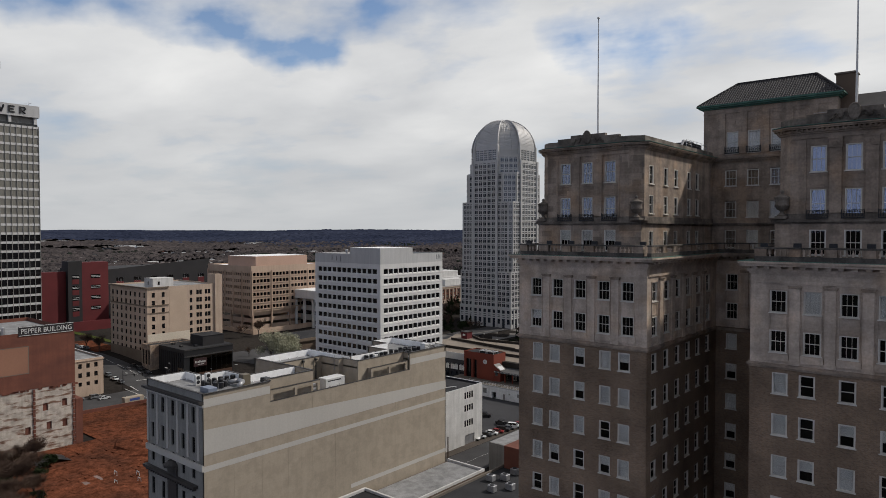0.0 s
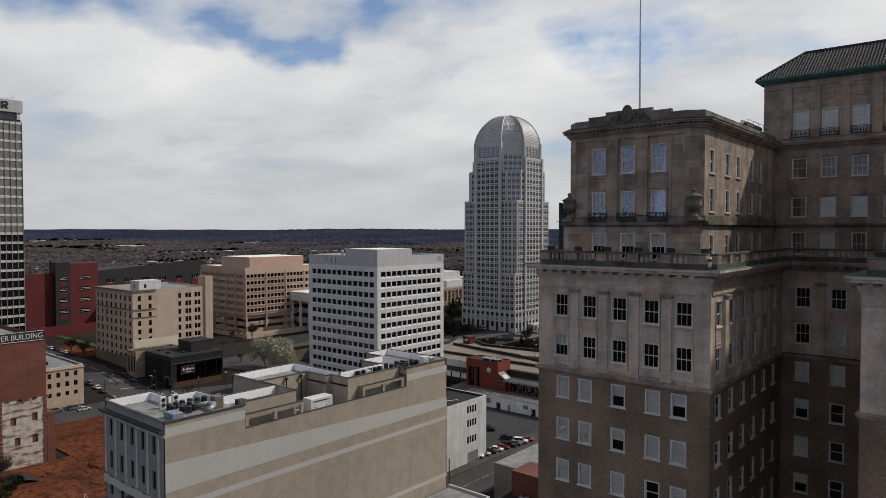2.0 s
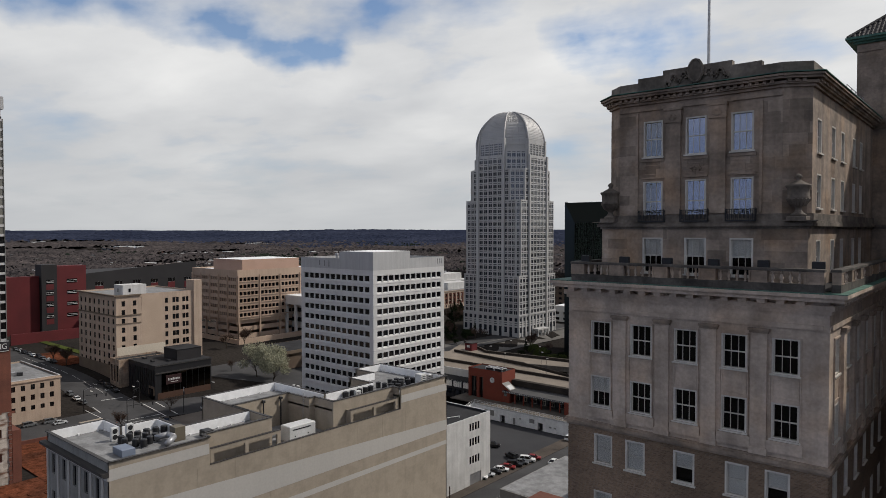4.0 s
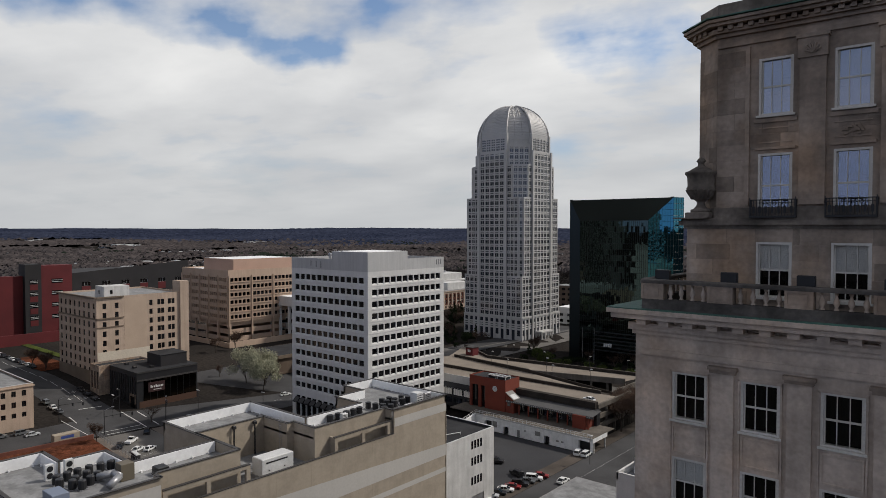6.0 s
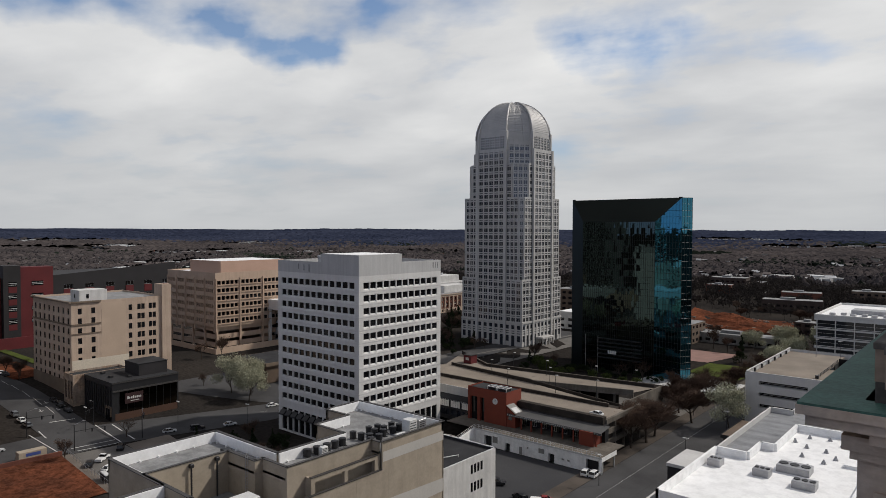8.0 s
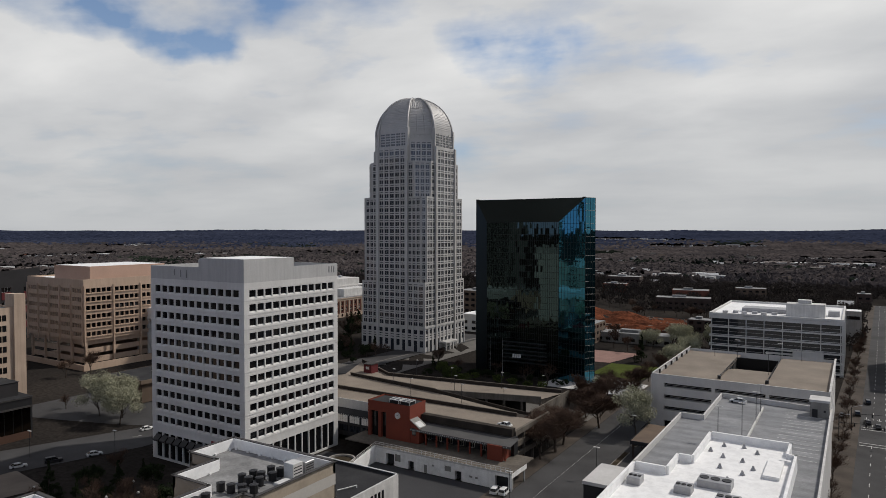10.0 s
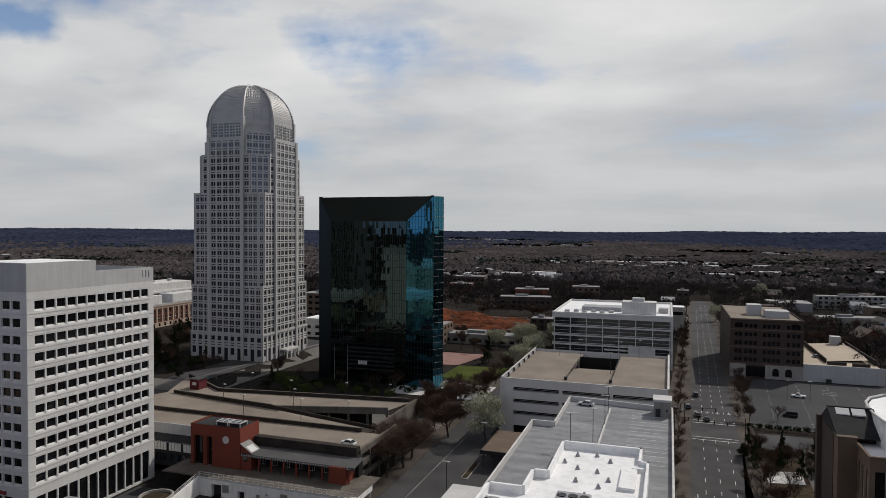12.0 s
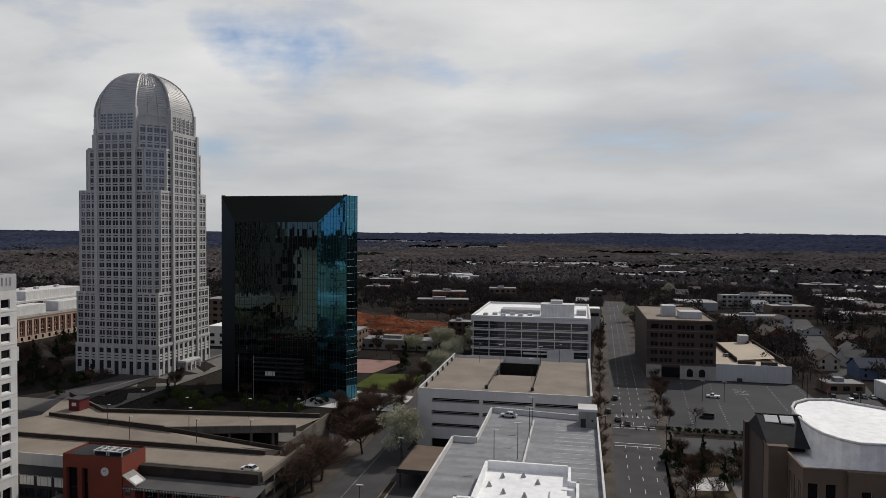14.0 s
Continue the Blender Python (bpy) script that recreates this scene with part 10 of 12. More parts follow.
for args in (("pickup", "white", -2.4, 391.5, 172), ("van", "black", -11, 357, 175), ("suv", "grey", -25.5, 360, 95), ("car", "black", -44, 346, 95), ("car", "black", -41, 341, 92), ("suv", "black", -47.2, 357, 93), ("suv", "black", -43.6, 379, 93), ("car", "grey", -52, 352, 92),
             ("suv", "black", 47.5, 402, 80), ("suv", "white", 52.5, 396, 80), ("car", "black", 44, 392, 82), ("car", "grey", 60.5, 405, 90), ("car", "silver", 64, 405, 90), ("suv", "black", 57, 405, 90), ("car", "white", 60, 430, 82),
             ("pickup", "white", -245.6, 135.2, 130), ("suv", "black", -243.0, 130.4, 150), ("car", "white", -235.8, 132.8, 120), ("car", "white", -233.6, 135.6, 120), ("suv", "black", -251.5, 143.2, 150), ("car", "silver", -256.5, 162.0, 70), ("suv", "black", -252.5, 170.0, 70), ("car", "silver", -248.0, 180.0, 70), ("car", "white", -258, 205, 80),
             ("suv", "black", -133.5, 192, 160), ("suv", "black", -144, 196.5, 30), ("suv", "white", -129.0, 219.0, 100), ("suv", "white", -126.6, 219.5, 95), ("car", "white", -121, 196, 90),
             ("car", "black", -300, 146.0, 0), ("suv", "black", -307, 146.0, 0), ("car", "black", -314, 146.2, 0), ("car", "grey", -293, 130.5, 180), ("car", "white", -299, 130.5, 180), ("suv", "grey", -306, 130.5, 180), ("car", "silver", -275, 116, 90)):
    park(*args)
for i, (k, c) in enumerate((("car", "white"), ("car", "silver"), ("car", "black"), ("car", "white"), ("car", "red"), ("suv", "black"), ("car", "grey"), ("suv", "white"), ("car", "red"))):
    park(k, c, -130.5 + 0.35 * i, 172 + 2.9 * i, 28)
for i, (k, c) in enumerate((("suv", "black"), ("car", "grey"), ("car", "silver"), ("suv", "grey"))):
    park(k, c, -148 + 0.3 * i, 176 + 3.1 * i, 200)
park("car", "silver", -77, 271.5, 172, 13.66)
park("car", "silver", -73.0, 231.8, 175, 13.66)
park("car", "white", -137, 240.5, 170, 5.25)
park("car", "silver", 16, 455, 20, 1.05)
for i in range(9):
    park(*(("car", "grey"), ("car", "white"), ("suv", "black"))[i % 3], -420 + 6.5 * i, 146.5 + 0.3 * (i % 2), 0)


# ---- trees ----
def bare_tree_meshes(seed, height, spray=0):
    """Trunk with limbs, and the twigs of the crown."""
    r = random.Random(seed)
    wood, twig = Shape(), Shape()
    ends = []

    def grow(p, d, length, rad, level):
        n = 2 if level < 2 else 1
        q = p
        dd = d
        for i in range(n):
            nd = (dd + Vector((r.uniform(-1, 1), r.uniform(-1, 1), r.uniform(-0.2, 0.5))) * 0.16).normalized()
            e = q + nd * (length / n)
            if level < 3:
                wood.rod(q, e, rad * (1 - 0.25 * i / n), rad * (0.75 - 0.2 * i / n), 5 if level < 2 else 3)
            else:
                side = (e - q).orthogonal().normalized() * rad * 1.3
                twig.poly(q - side, q + side, e)
                ends.append(e)
            q, dd = e, nd
        if level >= 4:
            return
        kids = (4, 5, 5, 5)[level]
        for i in range(kids):
            a = r.uniform(0, 6.283)
            tilt = r.uniform(0.35, 0.85)
            side = Vector((math.cos(a), math.sin(a), 0))
            nd = (dd * math.cos(tilt) + side * math.sin(tilt) + Vector((0, 0, 0.12))).normalized()
            grow(p + (q - p) * r.uniform(0.45, 1.0), nd, length * r.uniform(0.58, 0.82), max(0.028, rad * 0.5), level + 1)

    grow(Vector((0, 0, -0.2)), Vector((0, 0, 1)), height * 0.34, height * 0.020, 0)
    # the fine spray at the ends of the twigs
    for i in range(spray):
        p = Vector(ends[r.randrange(len(ends))]) + Vector((r.gauss(0, 0.3), r.gauss(0, 0.3), r.gauss(0, 0.3)))
        d = (Vector((p.x, p.y, 0)).normalized() * 0.6 + Vector((r.gauss(0, 0.5), r.gauss(0, 0.5), 0.5 + r.random() * 0.6))).normalized() * r.uniform(0.5, 1.1)
        q = d.orthogonal().normalized() * 0.028
        twig.poly(p - q, p + q, p + d)
    return wood.mesh("trunk", BARK), twig.mesh("crown", TWIG)


def leafy_mesh(seed, height, width, mat, count, size, base=0.25, hang=1.0, cone=False):
    """A crown of many small leaf clumps with gaps, in lumps round the limbs."""
    r = random.Random(seed)
    s = Shape()
    lumps = []
    for i in range(26):
        t = r.random()
        if cone:
            z = height * (base + (1 - base) * t)
            rad = width * 0.5 * (1 - t) + 0.15
            a = r.uniform(0, 6.283)
            q = rad * math.sqrt(r.random())
            lumps.append((q * math.cos(a), q * math.sin(a), z, 0.25 * width * (1.1 - t)))
        else:
            a, e = r.uniform(0, 6.283), r.uniform(-0.5, 1.0)
            q = width * 0.5 * r.uniform(0.35, 0.95) * math.sqrt(max(0.05, 1 - e * e * 0.75))
            lumps.append((q * math.cos(a), q * math.sin(a), height * (0.58 + 0.34 * e), width * r.uniform(0.12, 0.24)))
    for i in range(count):
        c = lumps[i % len(lumps)]
        v = Vector((r.gauss(0, 1), r.gauss(0, 1), r.gauss(0, 1))).normalized() * c[3] * r.uniform(0.5, 1.1)
        p = Vector(c[:3]) + Vector((v.x, v.y, v.z * 0.8))
        n = Vector((r.gauss(0, 1), r.gauss(0, 1), r.gauss(0.4, 1))).normalized()
        t = n.orthogonal().normalized() * size * r.uniform(0.6, 1.3)
        b = n.cross(t)
        s.poly(p - t * 0.6, p + b * 0.55, p + t * 0.7, p - b * 0.5)
    return s.mesh("crown", mat)


TREES = {}


def tree(kind, x, y, scale=1.0, turn=0.0, z=None):
    z = ground_z(x, y) if z is None else z
    wide = scale * (1.45 if kind == "bare_d" else 1.0)
    m = pose(x, y, z, 0, 0, turn) @ Matrix.Diagonal((wide, wide, scale * random.Random(int(x * 7 + y)).uniform(0.9, 1.1), 1))
    if kind not in TREES:
        label = dict(bare="leafless brown street tree", bare_b="leafless tree with a wide twiggy crown", bare_c="slim leafless young tree", bare_d="broad leafless tree with a dense brown crown", blossom="tree in pale cream spring blossom", green="tree with fresh yellow-green leaves", conifer="dark narrow evergreen conifer", shrub="dark rounded evergreen shrub", lime="bright yellow-green rounded spring shrub")[kind]
        ob = thing("shrub" if kind in ("shrub", "lime") else "tree", (0, 0, 0), label, "shrub" if kind in ("shrub", "lime") else "tree")
        if kind.startswith("bare"):
            w, t = bare_tree_meshes(dict(bare=3, bare_b=8, bare_c=14, bare_d=19)[kind], 10.0, dict(bare=1200, bare_b=2000, bare_c=500, bare_d=6500)[kind])
            put("trunk", w, ob, local=True), put("crown", t, ob, local=True)
        elif kind in ("blossom", "green"):
            w, t = bare_tree_meshes(5, 9.0)
            put("trunk", w, ob, local=True)
            put("crown", leafy_mesh(21, 10.0, 9.5, BLOSSOM if kind == "blossom" else LEAF_GREEN, 8500, 0.22), ob, local=True)
        elif kind == "conifer":
            put("trunk", Shape().rod((0, 0, -0.2), (0, 0, 7.5), 0.2, 0.05, 6).mesh("trunk", BARK), ob, local=True)
            put("crown", leafy_mesh(31, 9.0, 4.2, EVERGREEN, 2600, 0.28, 0.06, cone=True), ob, local=True)
        else:
            put("trunk", Shape().rod((0, 0, -0.2), (0, 0, 1.0), 0.12, 0.05, 5).mesh("trunk", BARK), ob, local=True)
            put("crown", leafy_mesh(41, 2.6, 3.4, EVERGREEN if kind == "shrub" else LEAF_GREEN, 1300, 0.20), ob, local=True)
        TREES[kind] = ob
        ob.matrix_basis = m
        return
    new_one = copy_thing(TREES[kind], Matrix())
    new_one.matrix_basis = m


rt = random.Random(11)
BARES = ("bare", "bare_b", "bare_c")
# blossom trees
for x, y, s in ((-285, 204, 1.45), (-277, 208, 1.55), (-271, 203, 1.35), (-111.2, 288.6, 1.45), (-143.6, 346.4, 0.62), (-133, 470, 1.4), (-125, 452, 1.2), (-140, 478, 1.3), (-118, 474, 1.4), (-150, 462, 1.1), (-124.5, 404, 1.35), (-122, 426, 1.45), (-131, 420, 1.0), (-156, 470, 1.0), (-20, 640, 1.2), (40, 880, 1.5)):
    tree("blossom", x, y, s, rt.uniform(0, 360))
for x, y, s in ((-205, 322, 0.9), (-196, 318, 0.7), (-212, 327, 0.8)):
    tree("green", x, y, s, rt.uniform(0, 360))
for x, y in ((-178, 330), (-186, 332), (-170, 330), (-199, 334), (-164, 332)):
    tree("lime", x, y, 1.5, rt.uniform(0, 360))
# bare trees beside the garage and the middle street
for x, y, s in ((-127.8, 257.6, 1.7), (-129.2, 249, 1.35), (-128.6, 266, 1.5), (-124.6, 290.1, 1.5), (-133, 300, 1.3), (-137, 312, 1.2), (-134, 324, 1.3), (-127, 334, 1.2), (-128, 352, 1.2)):
    tree("bare_d", x, y, s, rt.uniform(0, 360))
for x, y, s in ((-130, 262, 1.3), (-134, 276, 1.2), (-139, 296, 1.4), (-134, 306, 1.5), (-128, 318, 1.5), (-140, 318, 1.3), (-146, 330, 1.1), (-137, 338, 1.4), (-129, 348, 1.3), (-129, 372, 1.2), (-128, 392, 1.3), (-126, 410, 1.3), (-120, 440, 1.2)):
    tree(BARES[rt.randrange(2)], x, y, s, rt.uniform(0, 360))
# street trees of the north street
for i in range(26):
    y = 190 + i * 14.5 + rt.uniform(-2, 2)
    tree(BARES[rt.randrange(3)], lane_x(y, 0) - 4.2 + rt.uniform(-0.6, 0.6), y, rt.uniform(0.75, 1.05), rt.uniform(0, 360))
for i in range(24):
    y = 232 + i * 14.0 + rt.uniform(-2, 2)
    if 308 < y < 336:
        continue
    tree(BARES[rt.randrange(3)], lane_x(y, 1) + 4.6 + rt.uniform(-0.6, 0.8), y, rt.uniform(0.75, 1.1), rt.uniform(0, 360))
# garden by the drum hall
for i in range(34):
    x, y = rt.uniform(-34, 6), rt.uniform(262, 306)
    if x > -24 and y < 264:
        continue
    k = rt.choice(("conifer", "shrub", "bare_c", "bare_c", "green", "bare"))
    tree(k, x, y, dict(shrub=1.1, green=0.4).get(k, 0.8) * rt.uniform(0.8, 1.3), rt.uniform(0, 360))
for i in range(22):
    tree("shrub", -27 + 3.0 * i, 335.4 + rt.uniform(-0.4, 0.4), 0.8, rt.uniform(0, 360))
for x, y in ((-16, 350), (-30, 345), (-28, 372), (-27, 395), (-25, 410)):
    tree("bare_c", x, y, 0.8, rt.uniform(0, 360))
# courtyard behind the beige building and round the hotel
for i in range(46):
    x, y = rt.uniform(-232, -176), rt.uniform(142, 186)
    k = rt.choice(("shrub", "shrub", "bare_c", "shrub", "bare", "conifer"))
    tree(k, x, y, rt.uniform(0.6, 1.1) if k not in ("shrub",) else rt.uniform(0.9, 2.0), rt.uniform(0, 360))
for x, y, s in ((-345, 205, 1.2), (-340, 222, 1.0), (-338, 232, 1.2), (-320, 230, 0.9), (-300, 200, 0.8), (-214, 60, 0.9), (-205, 56, 1.0), (-196, 62, 0.9), (-188, 54, 1.0), (-180, 60, 0.8), (-172, 52, 1.0), (-218, 72, 0.9), (-262, 150, 0.9), (-254, 128, 0.8), (-362, 150, 1.0), (-370, 147, 1.1), (-356, 148, 1.0)):
    tree(BARES[rt.randrange(3)], x, y, s, rt.uniform(0, 360))
# round the tall tower and the plaza
for i in range(56):
    a = rt.uniform(0, 6.283)
    x, y = -262 + rt.uniform(-45, 45), 333 + rt.uniform(-24, 12)
    k = rt.choice(("shrub", "shrub", "bare", "bare_b", "conifer", "shrub"))
    if (-290 < x < -232 and y > 346) or -251 < x < -222:
        continue
    tree(k, x, y, rt.uniform(0.7, 1.1) if k != "shrub" else rt.uniform(1.0, 2.2), rt.uniform(0, 360))
for i in range(40):
    x, y = rt.uniform(-320, -285), rt.uniform(330, 420)
    tree(rt.choice(("bare_b", "conifer", "bare")), x, y, rt.uniform(1.0, 1.7), rt.uniform(0, 360))
for i in range(24):
    x, y = rt.uniform(-215, -150), rt.uniform(338, 349)
    tree(rt.choice(("shrub", "shrub", "bare_c")), x, y, rt.uniform(0.8, 1.5), rt.uniform(0, 360))
for x, y, s in ((-150, 430, 0.9), (-144.3, 417, 1.5), (-160, 445, 1.2), (-170, 452, 1.4), (-140, 340, 1.0)):
    tree("conifer" if s == 1.5 else "bare", x, y, s, rt.uniform(0, 360))
for i in range(60):
    x, y = rt.uniform(40, 190), rt.uniform(400, 640)
    if abs(x - (44 + (y - 340) * 0.21)) < 11:
        continue
    tree(rt.choice(("bare", "bare_b", "bare", "conifer")), x, y, rt.uniform(0.9, 1.4), rt.uniform(0, 360))
for i in range(40):
    x, y = rt.uniform(-20, 40), rt.uniform(505, 640)
    tree(rt.choice(("bare", "bare_b", "bare")), x, y, rt.uniform(1.0, 1.5), rt.uniform(0, 360))


# the blocks that can be told apart beyond the near streets: place, size, height, turn, wall, label
NAMED_BLOCKS = ((-250, 438, 24, 16, 11, 0, PRECAST, "white banded block behind the tower"), (-280, 490, 30, 16, 20.5, 0, TAN_BRICK, "tan brick block behind the tower"), (-205, 470, 40, 24, 12, 0, TAN_BRICK, "tan low block behind the glass building"),
         (-165, 480, 46, 14, 6, 0, GREY_FRONT, "low grey colonnaded building by the plaza"), (-266, 797, 36, 20, 14, 4, DARK_BRICK, "brown brick block with a pale flat roof"), (-262, 752, 24, 14, 9, 4, RED_BRICK, "small red brick block beside the building site"), (-178, 676, 46, 16, 11, 10, DARK_BRICK, "dark long building with a grey roof"), (-187, 752, 34, 18, 11.5, 10, RED_BRICK, "red brick block with a flat grey roof"),
         (-137, 786, 28, 16, 13, 8, TAN_BRICK, "tan brick building under a red roof"), (-42, 762, 11, 12, 14, 0, DARK_BRICK, "dark brick block at the end of the street"), (-140, 553, 16, 12, 8, 0, DARK_BRICK, "low dark brick house beside the building site"),
         (106, 778, 66, 12, 12, 8, GREY_FRONT, "row of pale blue and white town houses"), (73, 648, 44, 14, 7, 8, GREY_FRONT, "white row of timbered town houses"), (115, 704, 34, 18, 10, 8, TAN_BRICK, "brown row with sloped roofs"), (237, 1008, 48, 20, 11, 10, DARK_BRICK, "dark brick hall among bare trees"), (154, 682, 32, 16, 6, 8, WHITE_WALL, "low hall with a white roof"),
         (200, 640, 50, 26, 6, 5, WHITE_WALL, "low hall with a white roof"), (56, 418, 16, 10, 4.2, 8, TAN_BRICK, "low tan brick garage with open bays"), (78, 405, 20, 16, 7, 8, WHITE_WALL, "small white flat-roofed workshop"),
         (-520, 470, 60, 40, 12, 0, CONCRETE, "broad grey flat-roofed block among trees"), (-600, 330, 80, 30, 14, 0, CONCRETE, "broad grey flat-roofed block among trees"), (-560, 560, 70, 26, 12, 20, RED_BRICK, "red brick flat-roofed block among trees"))
# clearings with sheds and shops, far out: middle, half width, half depth
CLEARINGS = ((-1021, 3180, 150, 90), (-800, 3155, 160, 80), (-588, 2748, 170, 90), (-435, 2810, 110, 70), (-222, 1720, 90, 60), (-130, 1745, 120, 70), (-40, 1730, 120, 70), (54, 1600, 110, 60), (-116, 2036, 60, 60), (300, 2526, 90, 60), (-320, 1180, 90, 50),
             (-2950, 1110, 90, 190), (-2446, 1104, 70, 110), (-2010, 1130, 70, 110), (-1960, 1200, 60, 90), (-2428, 1623, 80, 100), (-1500, 820, 70, 90), (-1250, 620, 60, 80), (-1700, 1400, 80, 80), (-1400, 2000, 120, 90))


def far_woods():
    """Woods from the edge of the town to the horizon: ragged clumps, thinner near by."""
    r = random.Random(99)
    brown, pine, twigs, hills = Shape(), Shape(), Shape(), Shape()

    def in_clearing(x, y):
        wave = 1.0 + 0.5 * noise.noise(Vector((x / 60, y / 60, 6.1)))
        return any(((x - c[0]) / c[2]) ** 2 + ((y - c[1]) / c[3]) ** 2 < wave for c in CLEARINGS)

    def clump(s, x, y, z, w, h):
        n = 6
        k = len(s.v)
        for ring, (f, g) in enumerate(((1.0, 0.0), (0.95, 0.5), (0.55, 0.85))):
            for i in range(n):
                a = 2 * math.pi * (i + 0.5 * ring) / n
                q = w * f * r.uniform(0.65, 1.2)
                s.v.append((x + q * math.cos(a), y + q * math.sin(a), z + h * g * r.uniform(0.75, 1.2) - 1))
        s.v.append((x + r.uniform(-w, w) * 0.2, y + r.uniform(-w, w) * 0.2, z + h * r.uniform(0.85, 1.2)))
        for ring in range(2):
            for i in range(n):
                j = (i + 1) % n
                s.f.append((k + ring * n + i, k + ring * n + j, k + (ring + 1) * n + i))
                s.f.append((k + ring * n + j, k + (ring + 1) * n + j, k + (ring + 1) * n + i))
        for i in range(n):
            s.f.append((k + 2 * n + i, k + 2 * n + (i + 1) % n, k + 3 * n))

    def puff(x, y, z, w, h):
        for i in range(64):
            v = Vector((r.gauss(0, 1), r.gauss(0, 1), r.gauss(0, 1))).normalized() * r.uniform(0.3, 1.0)
            p = Vector((x + v.x * w, y + v.y * w, z + h * 0.62 + v.z * h * 0.38))
            d = Vector((v.x * 0.7 + r.gauss(0, 0.5), v.y * 0.7 + r.gauss(0, 0.5), 0.6 + r.random())).normalized() * w * 0.32
            e = d.orthogonal().normalized() * w * 0.15
            twigs.poly(p - e, p + e, p + d)
        twigs.poly((x - 0.25, y, z), (x + 0.25, y, z), (x, y, z + h * 0.7))

    made = 0
    while made < 21000:
        t = r.random()
        rad = 420 * (2300 / 420) ** (t ** 0.8)
        a = radians(r.uniform(-22, 118)) if r.random() < 0.93 else r.uniform(0, 6.283)
        x, y = -60 - rad * math.sin(a - radians(12)), 80 + rad * math.cos(a - radians(12))
        made += 1
        if rad < 1000:
            thick = noise.noise(Vector((x / 120, y / 120, 7.7)))
            if thick < -0.22:
                continue
            if -340 < x < -120 and y < 720 or (-62 < x < 10 and y < 810) or (-120 < x < -48 and y < 560) or (-640 < x < -340 and 120 < y < 320) or (36 < x < 160 and y < 420):
                continue
            if abs(x - (44 + (y - 340) * 0.21)) < 12 and y < 780:
                continue
        elif noise.noise(Vector((x / 420, y / 420, 1.7))) < -0.33 or in_clearing(x, y):
            continue
        z = ground_z(x, y)
        size = 4.0 + rad / 330.0
        if rad < 900:
            puff(x, y, z, r.uniform(3.5, 6.0), r.uniform(8, 12))
        else:
            ev = noise.noise(Vector((x / 500, y / 500, 4.2))) > 0.30 or r.random() < 0.06
            clump(pine if ev else brown, x, y, z, size * r.uniform(0.6, 1.3), r.uniform(8, 12))
    # the closed canopy further out: two sheets of ragged treetops, brown, then far hills tinted blue-grey for haze
    steps, turns = 190, 700
    radii = [1150 * (4770 / 1150) ** (k / steps) for k in range(steps + 1)]
    tops = []
    for k in range(steps + 1):
        for i in range(turns + 1):
            a = radians(-36 + 144 * (i + r.uniform(-0.35, 0.35)) / turns)
            q = radii[k] * r.uniform(0.997, 1.003)
            x, y = -60 - q * math.sin(a), 80 + q * math.cos(a)
            top = r.uniform(3.0, 11.0) if k < steps - 6 else 7.0
            tops.append((x, y, ground_z(x, y) + top + 3.0 * noise.noise(Vector((x / 160, y / 160, 0.3)))))
    first = {}
    for sh in (brown, hills, pine):
        first[id(sh)] = len(sh.v)
        sh.v += tops
    for k in range(steps):
        for i in range(turns):
            p = k * (turns + 1) + i
            x, y = tops[p][:2]
            if in_clearing(x, y) or (radii[k] < 2600 and noise.noise(Vector((x / 260, y / 260, 5.5))) < -0.42):
                continue
            # the haze-tinted treetops begin in tongues and take over towards the skyline
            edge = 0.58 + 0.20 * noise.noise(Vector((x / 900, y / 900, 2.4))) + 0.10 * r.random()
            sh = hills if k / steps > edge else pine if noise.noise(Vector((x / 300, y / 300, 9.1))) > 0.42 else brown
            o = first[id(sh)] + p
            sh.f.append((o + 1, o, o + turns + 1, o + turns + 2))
    # trees between the houses and blocks beyond the car park
    keep = [(a[0], a[1], a[2] / 2 + 5, a[3] / 2 + 7) for a in NAMED_BLOCKS] + [(-10, 450, 40, 34), (-83, 465, 34, 42), (-70, 546, 30, 12), (-180, 555, 60, 60), (-180, 420, 40, 44)]
    made = 0
    while made < 2600:
        x, y = r.uniform(-330, 330), r.uniform(432, 980)
        if any(abs(x - k[0]) < k[2] and abs(y - k[1]) < k[3] for k in keep):
            made += 1
            continue
        if abs(x - (44 + (y - 340) * 0.21)) < 11 or lane_x(y, -0.25) < x < lane_x(y, 1.3) or noise.noise(Vector((x / 60, y / 60, 2.2))) < -0.25:
            made += 1
            continue
        made += 1
        puff(x, y, ground_z(x, y), r.uniform(3.0, 5.5), r.uniform(7, 12))
    for nm, s, mat, lab in (("far_woods", brown, WOODS, "distant brown leafless woodland"), ("pine_woods", pine, PINES, "distant dark pine woodland"), ("hill_woods", hills, HAZE_HILLS, "far wooded hills tinted blue-grey for haze"), ("town_trees", twigs, TOWN_TWIG, "leafless brown trees among the houses")):
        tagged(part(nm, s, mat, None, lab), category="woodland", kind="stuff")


far_woods()


